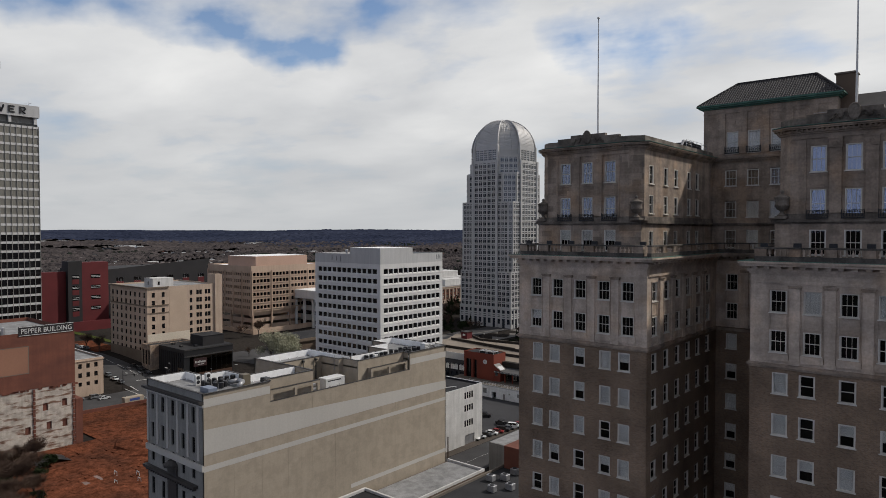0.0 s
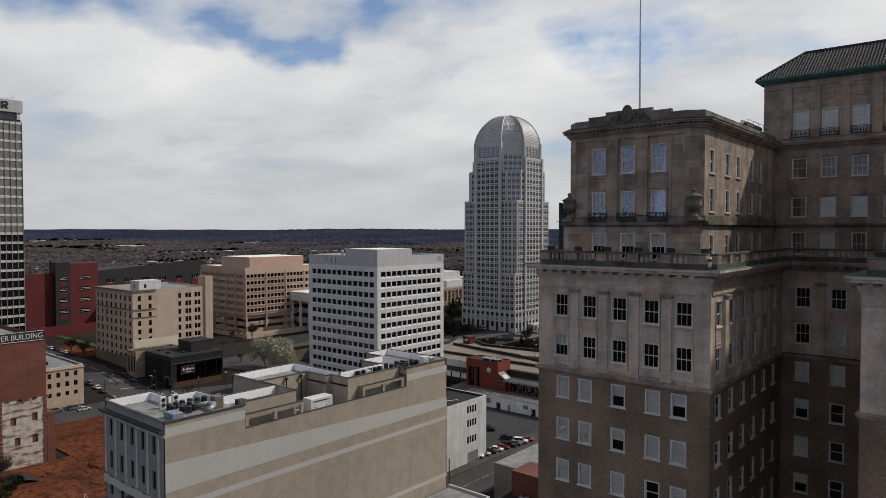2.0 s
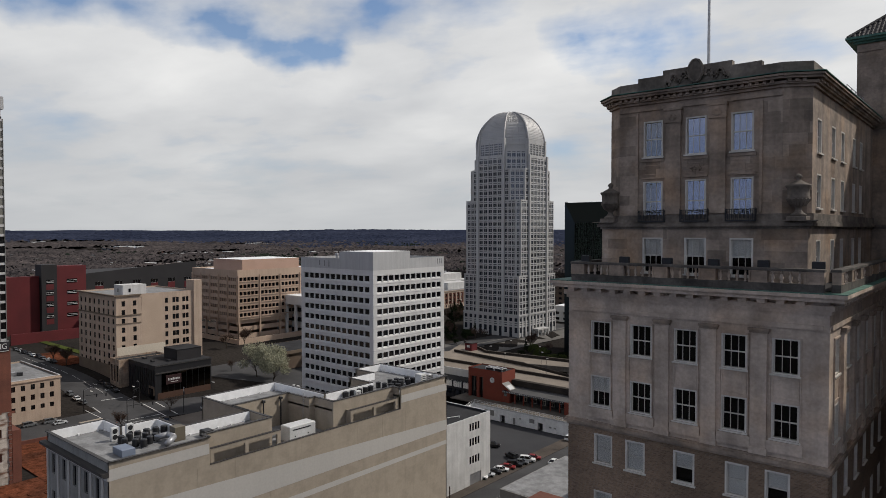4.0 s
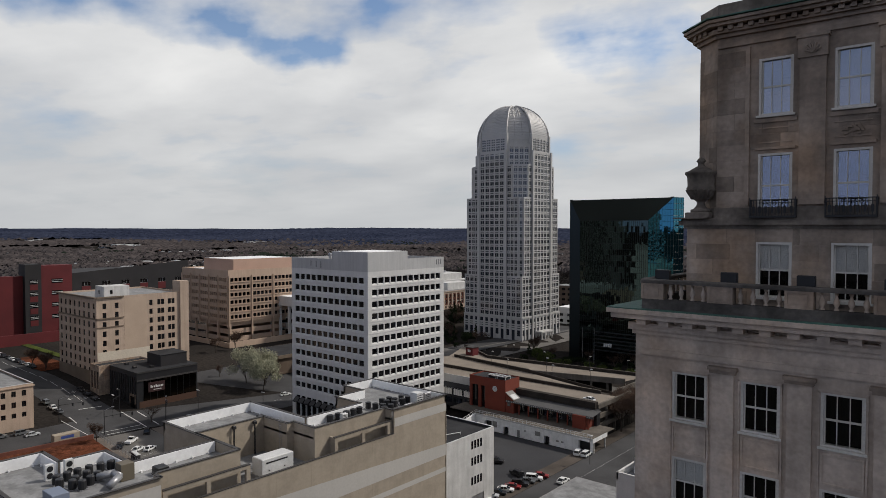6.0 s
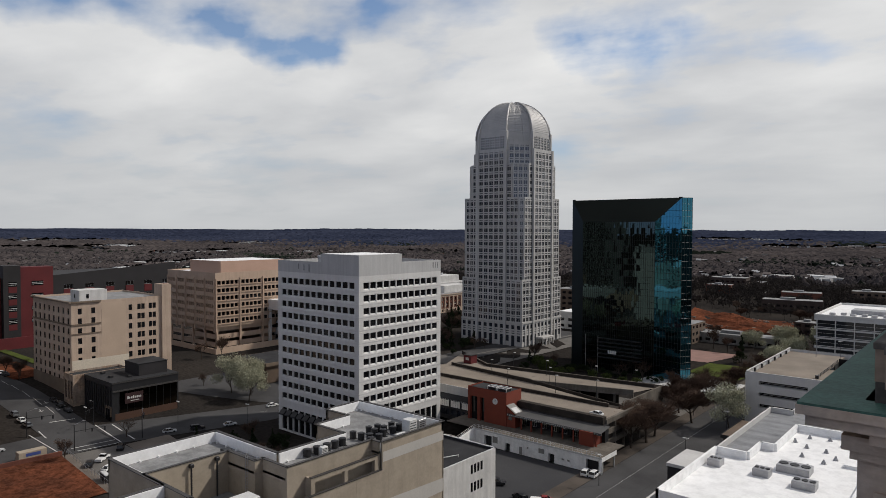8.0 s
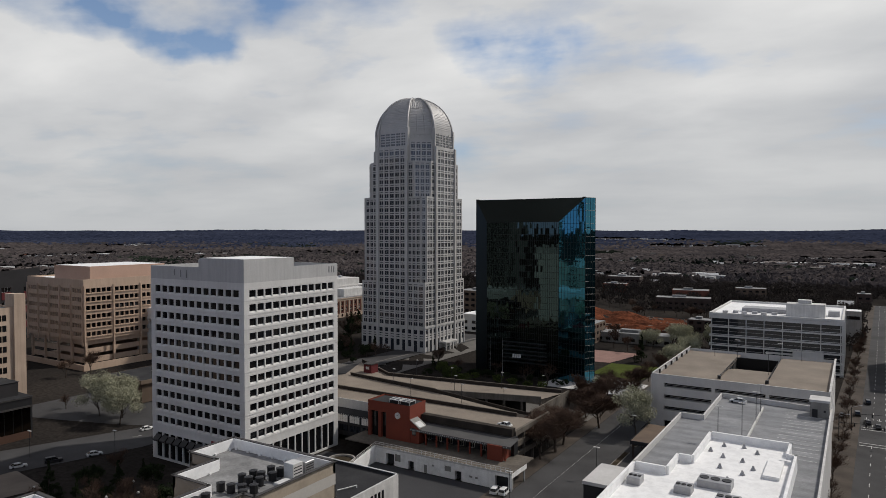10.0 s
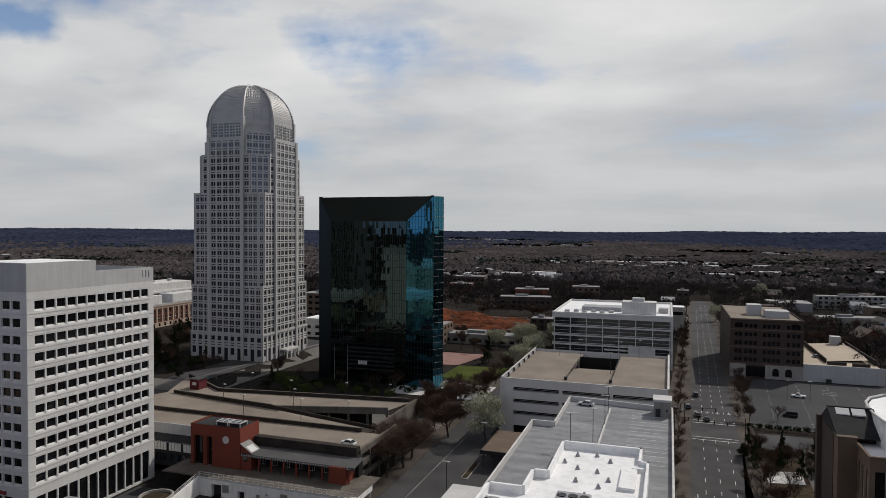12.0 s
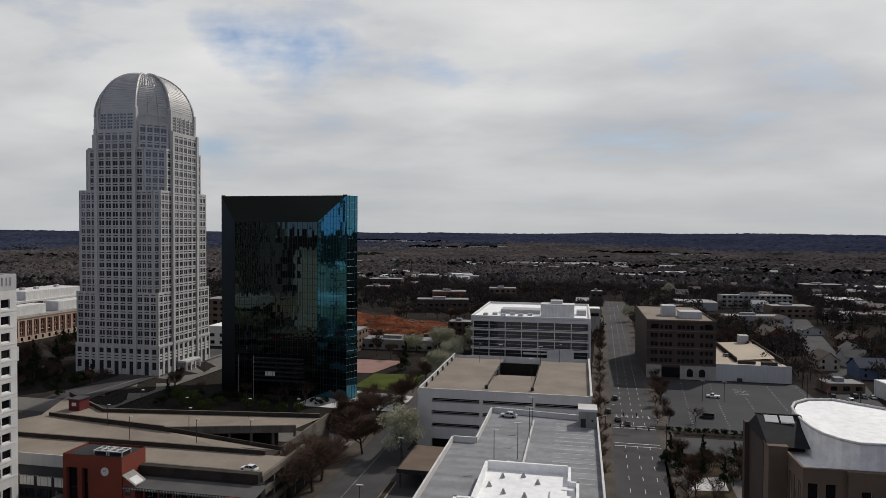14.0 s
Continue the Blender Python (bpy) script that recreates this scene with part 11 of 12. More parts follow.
# ---- houses and far buildings ----
def house_meshes(w, d, h, roof_h, wall, roof):
    body = Shape().box(-w / 2, w / 2, -d / 2, d / 2, -1.5, h).poly((-w / 2, -d / 2, h), (w / 2, -d / 2, h), (0, -d / 2, h + roof_h * 0.96)).poly((w / 2, d / 2, h), (-w / 2, d / 2, h), (0, d / 2, h + roof_h * 0.96))
    e = 0.5
    rf = Shape()
    for sgn in (-1, 1):
        a, b = (sgn * (w / 2 + e), h - 0.3), (0, h + roof_h)
        rf.poly((a[0], -d / 2 - e, a[1]), (b[0], -d / 2 - e, b[1]), (b[0], d / 2 + e, b[1]), (a[0], d / 2 + e, a[1]))
        rf.poly((a[0], -d / 2 - e, a[1] - 0.2), (b[0], -d / 2 - e, b[1] - 0.2), (b[0], d / 2 + e, b[1] - 0.2), (a[0], d / 2 + e, a[1] - 0.2))
    win = Shape()
    for u in (-0.3, 0.3):
        for z in ([1.0, 3.8] if h > 4.5 else [1.0]):
            win.box(u * w - 0.5, u * w + 0.5, -d / 2 - 0.05, -d / 2, z, z + 1.4)
            win.box(-w / 2 - 0.05, -w / 2, u * d - 0.5, u * d + 0.5, z, z + 1.4)
            win.box(w / 2, w / 2 + 0.05, u * d - 0.5, u * d + 0.5, z, z + 1.4)
    return body.mesh("wall", wall), rf.mesh("roof", roof), win.mesh("window", BLACK_PANE)


BLUE_SIDING = material("blue siding", (0.085, 0.115, 0.18), 0.8, None, 1.0, 0.3, 0.1)
BEIGE_SIDING = material("beige siding", (0.33, 0.295, 0.24), 0.8, None, 1.0, 0.3, 0.1)
GREY_SHINGLE = material("grey shingle roof", (0.085, 0.080, 0.078), 0.9, (0.055, 0.052, 0.050), 1.0, 0.3, 0.2)
BROWN_SHINGLE = material("brown shingle roof", (0.095, 0.072, 0.058), 0.9, (0.062, 0.047, 0.038), 1.0, 0.3, 0.2)
BLUE_SHINGLE = material("dark blue shingle roof", (0.040, 0.048, 0.075), 0.9, None, 1.0, 0.3, 0.2)
HOUSES = {}
kinds = dict(white=(9, 12, 5.6, 3.2, WHITE_SIDING, GREY_SHINGLE, "white timber house with a grey shingle roof"), brick=(10, 13, 5.4, 3.4, RED_BRICK, BROWN_SHINGLE, "red brick house with a brown shingle roof"),
             beige=(9, 11, 5.2, 3.6, BEIGE_SIDING, BROWN_SHINGLE, "beige timber house with a brown shingle roof"), blue=(10, 12, 5.2, 3.2, BLUE_SIDING, BLUE_SHINGLE, "blue timber house with a dark blue roof"), low=(12, 8, 3.0, 2.2, WHITE_SIDING, GREY_SHINGLE, "low white house with a grey roof"))


def house(kind, x, y, turn, scale=1.0):
    z = ground_z(x, y)
    m = pose(x, y, z, 0, 0, turn) @ Matrix.Diagonal((scale, scale, scale, 1))
    if kind not in HOUSES:
        w, d, h, rh, wall, roof, label = kinds[kind]
        b, r_, wi = house_meshes(w, d, h, rh, wall, roof)
        ob = thing("house", (0, 0, 0), label, "house", "town houses")
        put("wall", b, ob, local=True), put("roof", r_, ob, local=True), put("window", wi, ob, local=True)
        ob.matrix_basis = m
        HOUSES[kind] = ob
        return
    copy_thing(HOUSES[kind], Matrix()).matrix_basis = m


rh_ = random.Random(23)
for a in (("beige", 66, 470, 8, 1.1), ("white", 84, 482, 98, 1.0), ("blue", 80, 452, 98, 1.15), ("brick", 60, 548, 10, 1.3), ("beige", 73, 569, 10, 1.2), ("white", 92, 505, 5, 1.0), ("brick", 104, 540, 12, 1.1), ("beige", 110, 470, 5, 1.0), ("white", 118, 500, 95, 1.0), ("low", 100, 600, 10, 1.2), ("white", 90, 630, 12, 1.1)):
    house(*a)
for i in range(150):
    t = rh_.random()
    rad = 560 + 1700 * t
    a = radians(rh_.uniform(-20, 112) - 12)
    x, y = -60 - rad * math.sin(a), 80 + rad * math.cos(a)
    if (-340 < x < -120 and y < 720) or (-62 < x < 10 and y < 820) or (-120 < x < -48 and y < 570):
        continue
    house(rh_.choice(("white", "white", "beige", "brick", "low", "low")), x, y, rh_.choice((0, 90)) + rh_.uniform(-12, 12), rh_.uniform(0.9, 1.5))


def flat_block(x, y, w, d, h, turn, wall, label, roof=None):
    z = ground_z(x, y)
    ob = thing("flat_roofed_building", (x, y, z), label, "building", "far flat-roofed buildings")
    m = pose(x, y, z, 0, 0, turn)
    put("wall", Shape().box(-w / 2, w / 2, -d / 2, d / 2, -3, h).mesh("wall", wall), ob, m)
    put("roof", Shape().box(-w / 2 + 0.4, w / 2 - 0.4, -d / 2 + 0.4, d / 2 - 0.4, h, h + 0.1).box(-w * 0.2, w * 0.05, -d * 0.15, d * 0.2, h + 0.1, h + 1.8).mesh("roof", roof or (WHITE_MEMBRANE if wall in (WHITE_WALL, PRECAST) else GREY_MEMBRANE)), ob, m)
    s = Shape()
    for k in range(max(1, int(h / 4))):
        n = max(2, int(w / 5))
        for i in range(n):
            u = -w / 2 + w * (i + 0.5) / n
            s.box(u - 1.4, u + 1.4, -d / 2 - 0.06, -d / 2, 1.2 + 4 * k, 3.0 + 4 * k)
        n = max(2, int(d / 5))
        for i in range(n):
            u = -d / 2 + d * (i + 0.5) / n
            s.box(w / 2, w / 2 + 0.06, u - 1.4, u + 1.4, 1.2 + 4 * k, 3.0 + 4 * k)
    tagged(put("window_strip", s.mesh("window_strip", BLACK_PANE), ob, m), kind="stuff")


for a in NAMED_BLOCKS:
    flat_block(*a)


def public_building():
    """A long brick building with pale giant pilasters, seen behind the grid office."""
    x1, y0, y1, top = -369.0, 392.0, 478.0, 14.4
    ob = thing("public_building", (-385, 435, 0), "red brick public building with pale pilasters and white roof houses", "public building")
    ys = [2.6 + 5.05 * i for i in range(17)]
    holes = [(u - 0.95, u + 0.95, z, z + h) for u in ys for z, h in ((0.6, 2.0), (4.2, 3.4), (8.8, 2.6))]
    part("brick_wall", Shape().facade(x1, y0, 90, y1 - y0, 3.2, 12.2, [h for h in holes if h[2] > 3], 0.4), RED_BRICK, ob, "red brick wall")
    part("stone_base", Shape().facade(x1 + 0.2, y0, 90, y1 - y0, -6, 3.2, [h for h in holes if h[2] < 3], 0.4), CREAM_BRICK, ob, "cream stone base")
    part("rear_mass", Shape().box(x1 - 30, x1 - 0.5, y0, y1, -6, 12.2), BLACK_PANE, ob)
    part("end_wall", Shape().box(x1 - 30, x1, y0 - 0.3, y0, -6, 12.2), RED_BRICK, ob)
    part("frieze", Shape().box(x1 - 30, x1 + 0.3, y0 - 0.4, y1, 12.2, 13.6).box(x1 - 30, x1 + 0.8, y0 - 0.8, y1, 13.6, 14.1), CREAM_BRICK, ob, "cream stone frieze")
    part("roof", Shape().box(x1 - 30, x1 + 0.2, y0, y1, 14.1, top), GREY_MEMBRANE, ob)
    for i in range(18):
        y = y0 + 0.1 + 5.05 * i
        part("pilaster", Shape().box(x1, x1 + 0.45, y - 0.55, y + 0.55, 3.2, 12.2), CREAM_BRICK, ob, "pale stone pilaster")
    for a, b in zip(ys, ys):
        part("window_frame", Shape().box(x1 - 0.3, x1 - 0.2, y0 + a - 0.95, y0 + a + 0.95, 5.7, 6.0).box(x1 - 0.3, x1 - 0.2, y0 + a - 0.08, y0 + a + 0.08, 4.2, 11.4), WHITE_FRAME, ob)
    for ya, yb, xa, z in ((396, 438, x1 - 14, 20.0), (448, 476, x1 - 16, 20.0)):
        part("roof_house", Shape().bevel_box(xa, x1 - 5, ya, yb, top, z, 0.15), WHITE_WALL, ob, "white roof house")
    rear = thing("rear_brick_block", (-425, 490, 0), "dark brick block with a white plant house on its roof", "public building")
    part("body", Shape().box(-440, -409, 440, 520, -6, 17.0), DARK_BRICK, rear)
    part("cornice", Shape().box(-440.4, -408.6, 439.6, 520, 17.0, 18.2), LIGHT_CONCRETE, rear)
    part("plant_house", Shape().bevel_box(-436, -411, 462, 512, 18.2, 24.0, 0.15), WHITE_WALL, rear)
    for y in (470, 482, 500):
        part("vent", Shape().bevel_box(-424, -421.5, y, y + 2.5, 24.0, 25.6, 0.1), GALV, rear)


public_building()
rb = random.Random(31)
for i in range(26):
    rad = 800 + 1200 * rb.random() ** 1.2
    a = radians(rb.uniform(-20, 112) - 12)
    x, y = -60 - rad * math.sin(a), 80 + rad * math.cos(a)
    big = 0.62 * rad / 900
    flat_block(x, y, rb.uniform(20, 46) * big, rb.uniform(14, 26) * big, rb.uniform(5, 9) * (0.7 + 0.3 * big), rb.uniform(-20, 20), rb.choice((WHITE_WALL, CONCRETE, TAN_BRICK, RED_BRICK)), "distant low flat-roofed building among trees")


# ---- street furniture ----
def signal_mast(x, y, turn, reach):
    ob = thing("traffic_signal", (x, y, ground_z(x, y)), "black mast arm with traffic signals over the street", "traffic signal", "traffic signals")
    z = ground_z(x, y)
    m = pose(x, y, z, 0, 0, turn)
    put("mast", Shape().rod((0, 0, 0), (0, 0, 8.4), 0.16, 0.11, 8).mesh("mast", BLACK_METAL), ob, m)
    put("arm", Shape().rod((0, 0, 6.2), (reach, 0, 6.8), 0.10, 0.06, 6).mesh("arm", BLACK_METAL), ob, m)
    for k in (0.55, 0.95):
        put("signal_head", Shape().bevel_box(reach * k - 0.2, reach * k + 0.2, -0.2, 0.2, 5.6, 6.8, 0.05).mesh("signal_head", BLACK_METAL), ob, m)
    put("lamp_arm", Shape().rod((0, 0, 8.3), (2.4, 0, 9.3), 0.07, 0.05, 6).box(2.2, 3.1, -0.2, 0.2, 9.2, 9.4).mesh("lamp_arm", GALV), ob, m)


signal_mast(-49.0, 333, 0, 11)
signal_mast(-30.5, 316, 180, 10)
signal_mast(-52.5, 318, 0, 8)
signal_mast(-260.5, 133.0, 70, 9)
signal_mast(-281.5, 147.3, -40, 8)
signal_mast(-257.5, 153.0, 150, 8)
signal_mast(-283.0, 127.0, 60, 8)
for x, y in ((-228, 152), (-216, 160), (-210, 168), (-206, 158), (-202, 164), (-196, 172), (-190, 166)):
    g = thing("globe_lamp", (x, y, -6), "short garden lamp with a white globe", "street lamp", "courtyard globe lamps")
    z = ground_z(x, y)
    part("post", Shape().rod((x, y, z), (x, y, z + 3.2), 0.06, None, 6), BLACK_METAL, g)
    part("globe", Shape().lathe(x, y, [(0.05, z + 3.15), (0.26, z + 3.3), (0.34, z + 3.52), (0.26, z + 3.75), (0.05, z + 3.88)], 12), WHITE_METAL, g, "white globe", True)
for x, y in ((0.5, 384), (-8, 384), (-122.5, 214), (-110, 244), (-110, 282), (-127.5, 300), (-110.5, 330), (-262, 168), (-240.5, 182), (-240.5, 212), (-276, 142.5)):
    post_lamp(x, y, ground_z(x, y), 8.5, "dark double-headed street lamp", 2, "street lamps")
for x, y in ((41, 420), (47, 446), (50, 476), (61, 520), (35, 394), (70, 560), (56, 396)):
    u = thing("utility_pole", (x, y, ground_z(x, y)), "brown wooden utility pole with a crossarm", "pole", "utility poles")
    z = ground_z(x, y)
    part("pole", Shape().rod((x, y, z), (x, y, z + 11), 0.2, 0.13, 6), BARK, u)
    part("crossarm", Shape().box(x - 1.3, x + 1.3, y - 0.08, y + 0.08, z + 9.8, z + 10.0), BARK, u)
st = thing("stop_sign", (46.0, 404.0, -6), "red octagonal stop sign on a thin post", "road sign")
part("post", Shape().rod((46, 404, -6), (46, 404, -3.2), 0.05), GALV, st)
put("plate", Shape().lathe(0, 0, [(0.5, 0), (0.5, 0.04)], 8).mesh("plate", paint_of("sign red", (0.5, 0.03, 0.02))), st, pose(46, 403.9, -2.9, 90, 22.5, 0))

# clay lots: digger, barriers, fences, spoil
dg = thing("excavator", (-190, 96, -5.7), "orange tracked excavator on red clay", "excavator")
OR = paint_of("orange machine paint", (0.30, 0.085, 0.02), 0.5)
part("track", Shape().bevel_box(-192, -188, 94.4, 95.2, -5.7, -4.8, 0.2).bevel_box(-192, -188, 97.0, 97.8, -5.7, -4.8, 0.2), BLACK_METAL, dg)
part("cab", Shape().bevel_box(-191.4, -188.6, 94.8, 97.4, -4.8, -2.6, 0.2), OR, dg)
part("boom", Shape().rod((-189, 96.6, -3.6), (-186, 97.6, -1.6), 0.3, 0.25, 5).rod((-186, 97.6, -1.6), (-184.3, 98.2, -4.6), 0.22, 0.18, 5).bevel_box(-185, -183.6, 97.6, 98.8, -5.4, -4.5, 0.1), OR, dg)
mounds = Shape()
rm = random.Random(5)
for x, y, w, h, n in ((-205, 100, 14, 2.2, 9), (-185, 108, 12, 1.6, 9), (-160, 104, 18, 1.8, 9), (-150, 85, 12, 1.2, 9), (-200, 80, 10, 1.0, 9), (-175, 75, 14, 1.0, 9), (-193, 565, 26, 6, 11), (-178, 535, 18, 3.5, 11), (-208, 592, 24, 5, 11), (-164, 548, 14, 3, 11), (-190, 520, 12, 2, 11)):
    k = len(mounds.v)
    z = ground_z(x, y)
    for ring in range(4):
        f = 1 - ring / 4
        for i in range(n):
            a = 2 * math.pi * i / n
            q = w * f * rm.uniform(0.8, 1.2)
            mounds.v.append((x + q * math.cos(a), y + q * math.sin(a) * 0.7, z + 0.1 + h * (1 - f ** 1.6) * rm.uniform(0.8, 1.15)))
    for ring in range(3):
        for i in range(n):
            j = (i + 1) % n
            mounds.f.append((k + ring * n + i, k + ring * n + j, k + (ring + 1) * n + j, k + (ring + 1) * n + i))
    mounds.f.append(tuple(k + 3 * n + i for i in range(n)))
tagged(part("clay_mounds", mounds, CLAY, None, "heaps of dug red clay"), category="soil", kind="stuff")
rub = Shape()
for i in range(190):
    x, y = rm.uniform(-222, -130), rm.uniform(62, 116)
    s = rm.uniform(0.1, 0.5)
    z = ground_z(x, y) + 0.22
    rub.box(x - s, x + s * rm.uniform(0.5, 3), y - s * 0.5, y + s * 0.5, z, z + s * 0.6)
tagged(part("rubble", rub, CLAY, None, "scattered broken clods on the clay"), category="rubble", kind="stuff")
fence = thing("site_fence", (-240, 128, -5.9), "low brick retaining wall with a wire fence", "fence")
part("wall", Shape().prism([(-261.6, 92.5), (-261.0, 92.5), (-258.6, 128.6), (-259.2, 129.0)], -6, -4.4), RED_BRICK, fence)
fs = Shape()
for i in range(16):
    x, y = -260.0 + 2.7 * i, 130.2 - 0.25 * i
    fs.rod((x, y, -6.0), (x, y, -3.9), 0.05, None, 4)
for z in (-3.95, -4.9):
    fs.rod((-260.0, 130.2, z), (-219.5, 126.45, z), 0.03, None, 3)
part("wire_fence", fs, GALV, fence)
tr = thing("site_trailer", (-262, 121.4, -5.9), "beige box trailer beside the site", "trailer")
part("box", Shape().bevel_box(-263.4, -260.6, 117.6, 125.2, -5.9, -2.8, 0.1), BEIGE_WALL, tr)
part("banner", Shape().box(-260.6, -260.55, 119.5, 123.5, -4.2, -3.3), paint_of("blue banner", (0.05, 0.08, 0.25)), tr)
pl = thing("platform_shed", (-215, 74, -5.8), "black tarpaulin covered heap", "tarpaulin")
part("cover", Shape().poly((-218, 70, -5.7), (-210, 70, -5.7), (-211, 75, -4.4), (-217, 75, -4.4)).poly((-217, 75, -4.4), (-211, 75, -4.4), (-210, 79, -5.7), (-218, 79, -5.7)), BLACK_METAL, pl)
for x, y in ((-188, 82), (-183, 86), (-178, 84), (-181, 79)):
    b = thing("site_barrier", (x, y, -5.7), "white and orange site barrier", "barrier", "site barriers")
    part("barrier_rail", Shape().box(x - 0.9, x + 0.9, y - 0.05, y + 0.05, -4.9, -4.6).box(x - 0.9, x - 0.8, y - 0.05, y + 0.05, -5.75, -4.6).box(x + 0.8, x + 0.9, y - 0.05, y + 0.05, -5.75, -4.6), WHITE_METAL, b)

# low dark drive-through roof beside the middle street
dt = thing("drive_canopy", (-100, 287, -6), "low brown flat roof on dark posts beside the street", "canopy")
part("roof", Shape().bevel_box(-106.4, -83.2, 265, 286, -1.1, -0.5, 0.1), TAN_BRICK, dt, "brown flat roof")
part("fascia", Shape().box(-106.6, -106.45, 265, 286, -1.6, -0.45).box(-106.6, -83.2, 264.8, 264.95, -1.6, -0.45), BLACK_METAL, dt)
part("back_wall", Shape().box(-94, -93.2, 265.5, 285.5, -6, -1.1), DARK_BRICK, dt)
for x in (-105.8, -99.5):
    for y in (265.8, 275.5, 285.2):
        part("post", Shape().box(x - 0.2, x + 0.2, y - 0.2, y + 0.2, -6, -1.1), DARK_BRICK, dt)
for x, y, w, d in ((-108.6, 262, 1.0, 7.0), (-106.5, 244, 3.0, 1.2), (-108.6, 282, 1.0, 6.0)):
    isle = thing("kerb_island", (x, y, -6), "low kerbed island with brown mulch", "kerb", "islands of the side lot")
    part("kerb", Shape().bevel_box(x - w, x + w, y - d, y + d, -6.1, -5.62, 0.06), CONCRETE, isle)
    part("bed", Shape().box(x - w + 0.25, x + w - 0.25, y - d + 0.25, y + d - 0.25, -5.62, -5.58), MULCH, isle)

# the far building site: broken ground, pale heaps and materials
far_rub = Shape()
for i in range(160):
    x, y = rm.uniform(-222, -152), rm.uniform(502, 606)
    s = rm.uniform(0.3, 1.6)
    z = ground_z(x, y) + 0.3
    far_rub.box(x - s, x + s * rm.uniform(0.5, 2), y - s * 0.6, y + s * 0.6, z, z + s * 0.6)
tagged(part("site_materials", far_rub, PAVING, None, "pale heaps of material on the far building site"), category="rubble", kind="stuff")
for i in range(26):
    x, y = rm.uniform(-215, -140), rm.choice((rm.uniform(486, 500), rm.uniform(606, 640)))
    tree(rm.choice(("bare", "bare_b", "bare_d")), x, y, rm.uniform(0.7, 1.2), rm.uniform(0, 360))

# plant on the near roof of the beige building
for x, y in ((-115.2, 67.0), (-115.4, 68.3), (-115.7, 69.6), (-115.8, 71.0), (-115.6, 72.3), (-115.5, 73.5), (-113.6, 66.8), (-113.2, 68.4), (-112.8, 70.8), (-112.2, 67.7), (-111.2, 68.4), (-114.0, 70.0), (-111.9, 69.6)):
    cu = thing("condenser_unit", (x, y, 32.9), "round black condenser unit on the grey roof", "air conditioner", "black condensers on the beige building")
    part("casing", Shape().lathe(x, y, [(0.42, 33.0), (0.46, 33.1), (0.46, 34.0), (0.40, 34.1), (0.12, 34.12)], 12), BLACK_METAL, cu)
    part("stand", Shape().box(x - 0.5, x + 0.5, y - 0.5, y + 0.5, 32.9, 33.0), GALV, cu)
for x, y in ((-117.4, 67.0), (-117.6, 69.3)):
    cu = thing("condenser_unit", (x, y, 32.9), "white upright condenser with two fans on the roof", "air conditioner", "white condensers on the beige building")
    part("casing", Shape().bevel_box(x - 0.3, x + 0.3, y - 0.5, y + 0.5, 32.95, 34.9, 0.05), WHITE_METAL, cu)
    for z in (33.5, 34.35):
        put("fan_guard", Shape().lathe(0, 0, [(0.36, 0), (0.36, 0.04), (0.1, 0.05)], 14).mesh("fan_guard", BLACK_METAL), cu, pose(x + 0.3, y, z, 0, 90, 0))
bx = thing("rooftop_unit", (-110.6, 65.4, 32.9), "low blue-grey metal roof unit", "air conditioner")
part("casing", Shape().bevel_box(-111.9, -109.0, 64.4, 66.2, 32.95, 33.9, 0.05), paint_of("blue grey casing", (0.16, 0.19, 0.25), 0.5), bx)
bx = thing("rooftop_unit", (-111.0, 73.4, 32.9), "brown metal roof unit beside a silver duct", "air conditioner")
part("casing", Shape().bevel_box(-111.6, -110.0, 72.4, 74.0, 32.95, 35.0, 0.05), paint_of("brown casing", (0.12, 0.10, 0.07), 0.6), bx)
du = thing("roof_duct", (-110.0, 71.0, 32.9), "thick bent silver roof duct", "air duct")
part("duct", Shape().rod((-112.4, 70.6, 33.5), (-111.2, 72.0, 33.9), 0.45, 0.45, 10).rod((-111.2, 72.0, 33.9), (-109.6, 72.0, 33.9), 0.45, 0.45, 10).rod((-109.6, 72.0, 33.9), (-108.6, 70.4, 33.4), 0.45, 0.45, 10), GALV, du, "", True)
bx = thing("rooftop_unit", (-109.2, 77.0, 32.9), "low dark roof fan on a curb", "air conditioner")
part("casing", Shape().bevel_box(-110.0, -108.4, 76.2, 77.6, 32.95, 33.9, 0.05), BLACK_METAL, bx)
for i, (x, y) in enumerate(((-229.0, 128.4), (-227.4, 128.2), (-225.8, 128.0))):
    wc = thing("portable_toilet", (x, y, -5.8), "dark grey portable toilet with a pale roof in the yard", "portable toilet", "portable toilets in the yard")
    part("cabin", Shape().bevel_box(x - 0.6, x + 0.6, y - 0.6, y + 0.6, -5.86, -3.7, 0.05), CHARCOAL_PANEL, wc)
    part("roof", Shape().bevel_box(x - 0.65, x + 0.65, y - 0.65, y + 0.65, -3.7, -3.5, 0.1), WHITE_METAL, wc)
# cars round the crossing
park("suv", "grey", -279.0, 107.5, 92)
park("suv", "grey", -278.5, 114.0, 92)
# slim bare trees and shrubs of the garden court
for i in range(26):
    tree(rm.choice(("bare_c", "bare_c", "shrub", "conifer")), rm.uniform(-33, -8), rm.choice((rm.uniform(262, 279), rm.uniform(294, 306))), rm.uniform(0.7, 1.1), rm.uniform(0, 360))


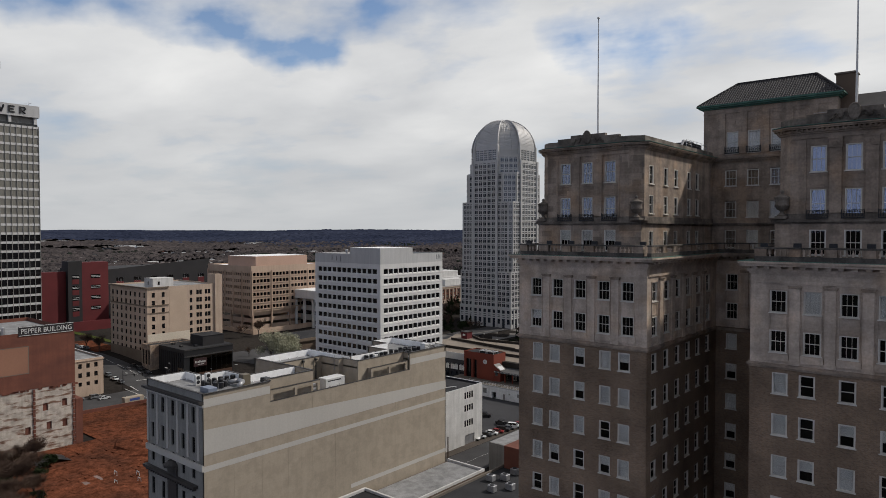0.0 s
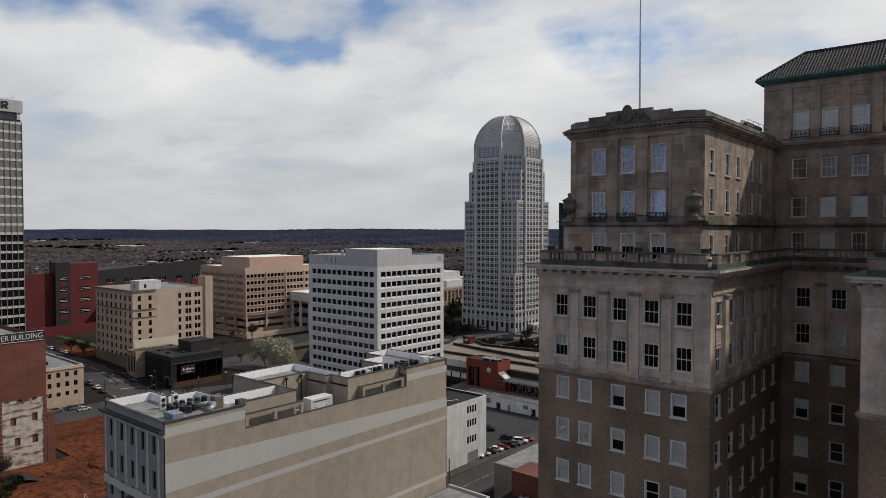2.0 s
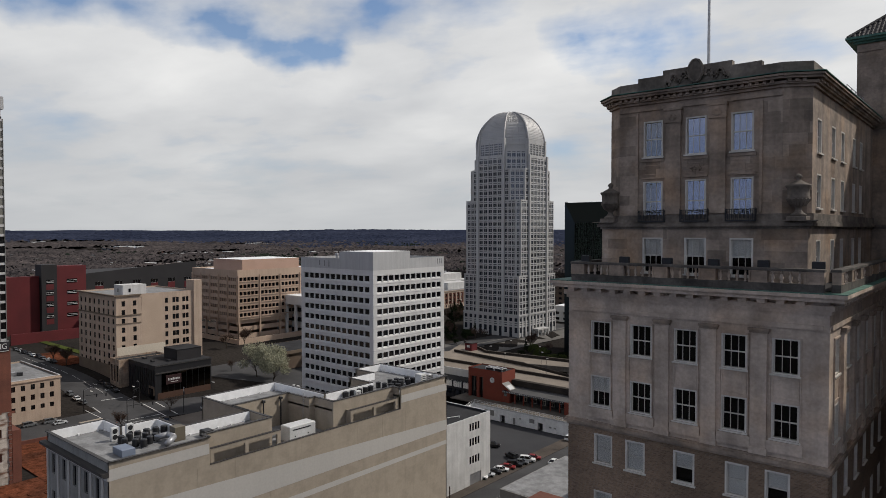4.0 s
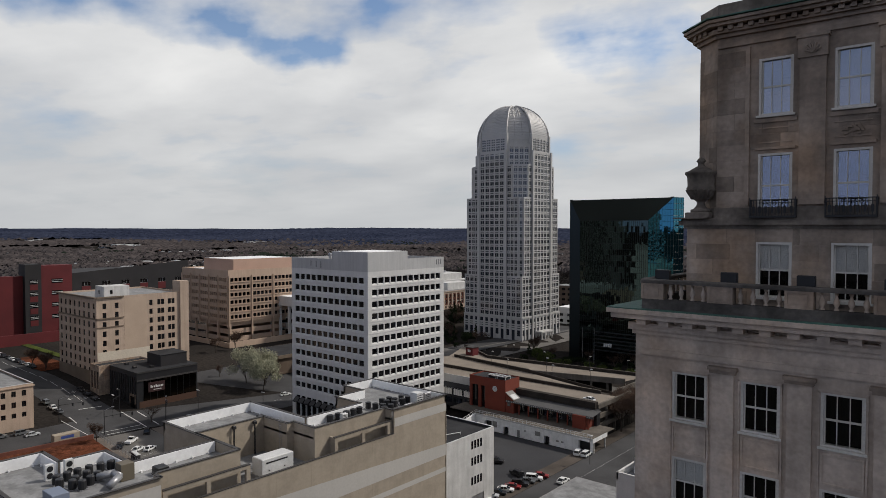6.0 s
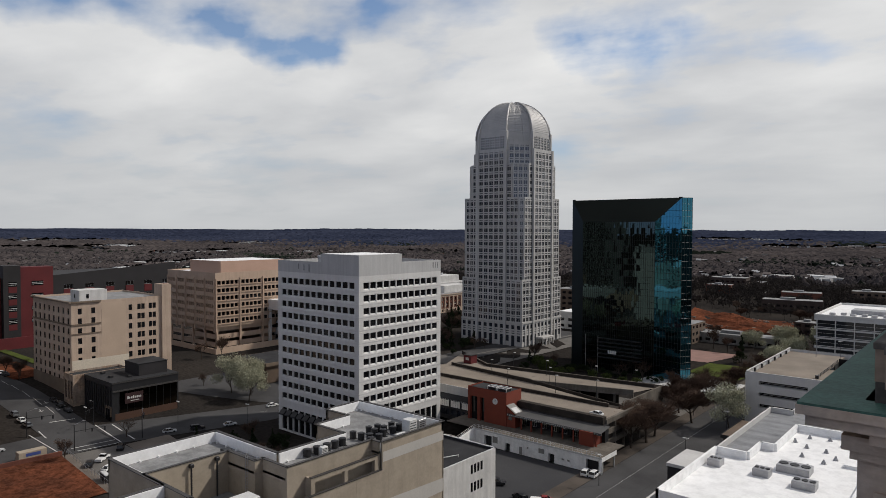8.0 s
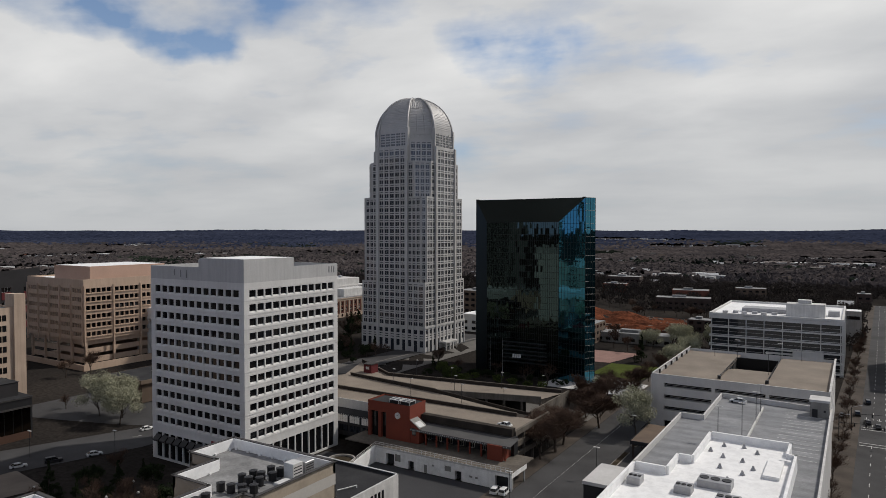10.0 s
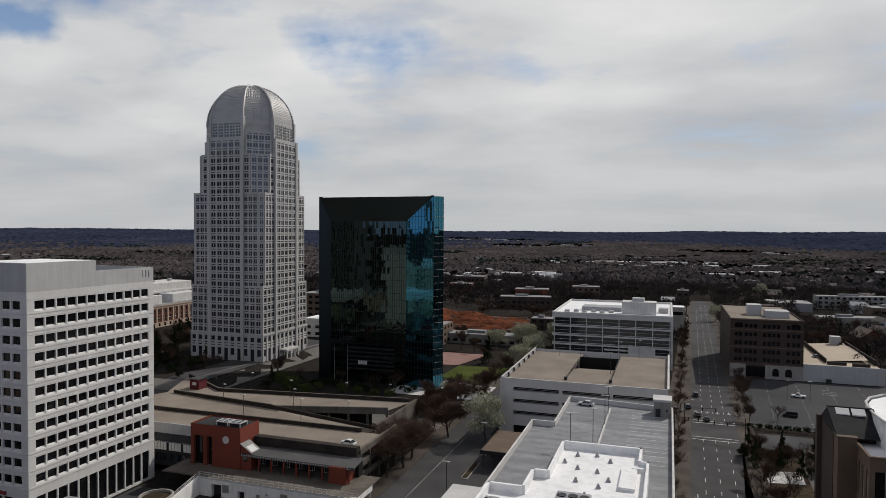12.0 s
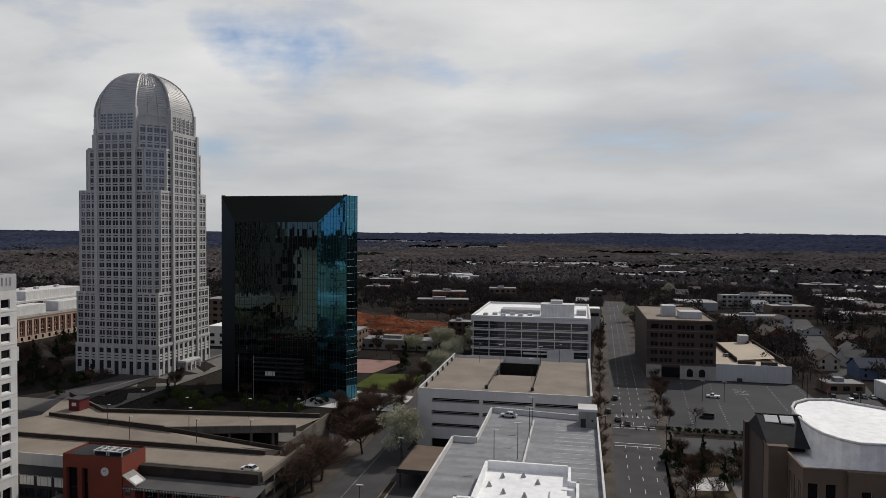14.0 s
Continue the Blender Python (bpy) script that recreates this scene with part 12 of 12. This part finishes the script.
def far_town():
    """Houses and sheds too far to count, scattered through the woods."""
    r = random.Random(77)
    pale, dull = Shape(), Shape()
    for i in range(520):
        rad = 620 + 1300 * r.random() ** 1.25
        a = radians(r.uniform(-24, 112) - 12)
        x, y = -60 - rad * math.sin(a), 80 + rad * math.cos(a)
        if noise.noise(Vector((x / 330, y / 330, 8.8))) < -0.05 or lane_x(y, -1) < x < lane_x(y, 2) or abs(x - (44 + (y - 340) * 0.21)) < 14:
            continue
        z = ground_z(x, y)
        big = r.random() < 0.12
        w, d, h = (r.uniform(14, 32), r.uniform(9, 16), r.uniform(6, 9)) if big else (r.uniform(4, 7), r.uniform(4, 6), r.uniform(5, 7.5))
        s = pale if r.random() < 0.45 else dull
        s.box(x - w, x + w, y - d, y + d, z - 2, z + h)
        if not big:
            k = len(s.v)
            s.v += [(x - w - 0.4, y - d - 0.5, z + h), (x + w + 0.4, y - d - 0.5, z + h), (x + w + 0.4, y + d + 0.5, z + h), (x - w - 0.4, y + d + 0.5, z + h), (x - w - 0.4, y, z + h + 3.2), (x + w + 0.4, y, z + h + 3.2)]
            s.f += [tuple(k + i for i in f) for f in ((0, 1, 5, 4), (2, 3, 4, 5), (1, 2, 5), (3, 0, 4))]
    for cx, cy, hw, hd in CLEARINGS:
        for i in range(26):
            x, y = cx + r.uniform(-hw, hw) * 0.85, cy + r.uniform(-hd, hd) * 0.7
            z = ground_z(x, y)
            big = r.random() < 0.3
            w, d, h = (r.uniform(9, 26), r.uniform(8, 16), r.uniform(4, 8)) if big else (r.uniform(2.5, 7), r.uniform(2.5, 6), r.uniform(2.5, 6))
            (pale if r.random() < 0.6 else dull).box(x - w, x + w, y - d, y + d, z - 2, z + h)
        for i in range(7):
            x, y = cx + r.uniform(-hw, hw) * 0.7, cy + r.uniform(-hd, hd) * 0.7
            dull.box(x - 30, x + 30, y - 16, y + 16, ground_z(x, y) - 3, ground_z(x, y) + 0.8)
    for nm, s, mat, lab in (("far_houses", pale, FAR_PALE, "far pale houses and sheds among the trees"), ("far_sheds", dull, FAR_DULL, "far dull brick houses among the trees")):
        tagged(part(nm, s, mat, None, lab), category="houses", kind="stuff")


FAR_PALE = material("far pale walls and roofs", (0.50, 0.50, 0.50), 0.85, (0.36, 0.36, 0.36), 0.3, 0.02, 0.0, island=0.5)
FAR_DULL = material("far dull walls and roofs", (0.17, 0.14, 0.125), 0.9, (0.11, 0.09, 0.085), 0.3, 0.02, 0.0, island=0.5)
far_town()

# thicket and puddles at the edge of the near building site
for x, y, k, s in ((-206, 66, "bare_d", 0.8), (-198, 60, "bare_d", 0.9), (-190, 62, "bare_d", 0.7), (-212, 62, "bare_d", 0.9), (-203, 55, "bare_d", 0.9), (-186, 55, "bare_d", 0.8), (-216, 70, "bare_d", 0.8), (-209, 72, "shrub", 1.6), (-200, 67, "shrub", 1.4), (-194, 56, "shrub", 1.8), (-182, 60, "shrub", 1.3), (-205, 61, "shrub", 1.9), (-213, 66, "shrub", 1.6)):
    tree(k, x, y, s, rm.uniform(0, 360))
for x, y, w, d in ((-184, 74, 6, 1.2), (-178, 70, 4, 0.9), (-172, 78, 5, 1.0), (-190, 78, 3, 0.7), (-166, 92, 7, 1.6)):
    pud = Shape()
    ring = [(x + w * math.cos(0.45 * i) * rm.uniform(0.7, 1.1), y + d * math.sin(0.45 * i) * rm.uniform(0.7, 1.1)) for i in range(14)]
    pud.poly(*[(p[0], p[1], ground_z(*p) + 0.29) for p in ring])
    tagged(part("puddle", pud, PUDDLE, None, "shallow pale muddy puddle on the clay"), category="puddle", kind="structure")
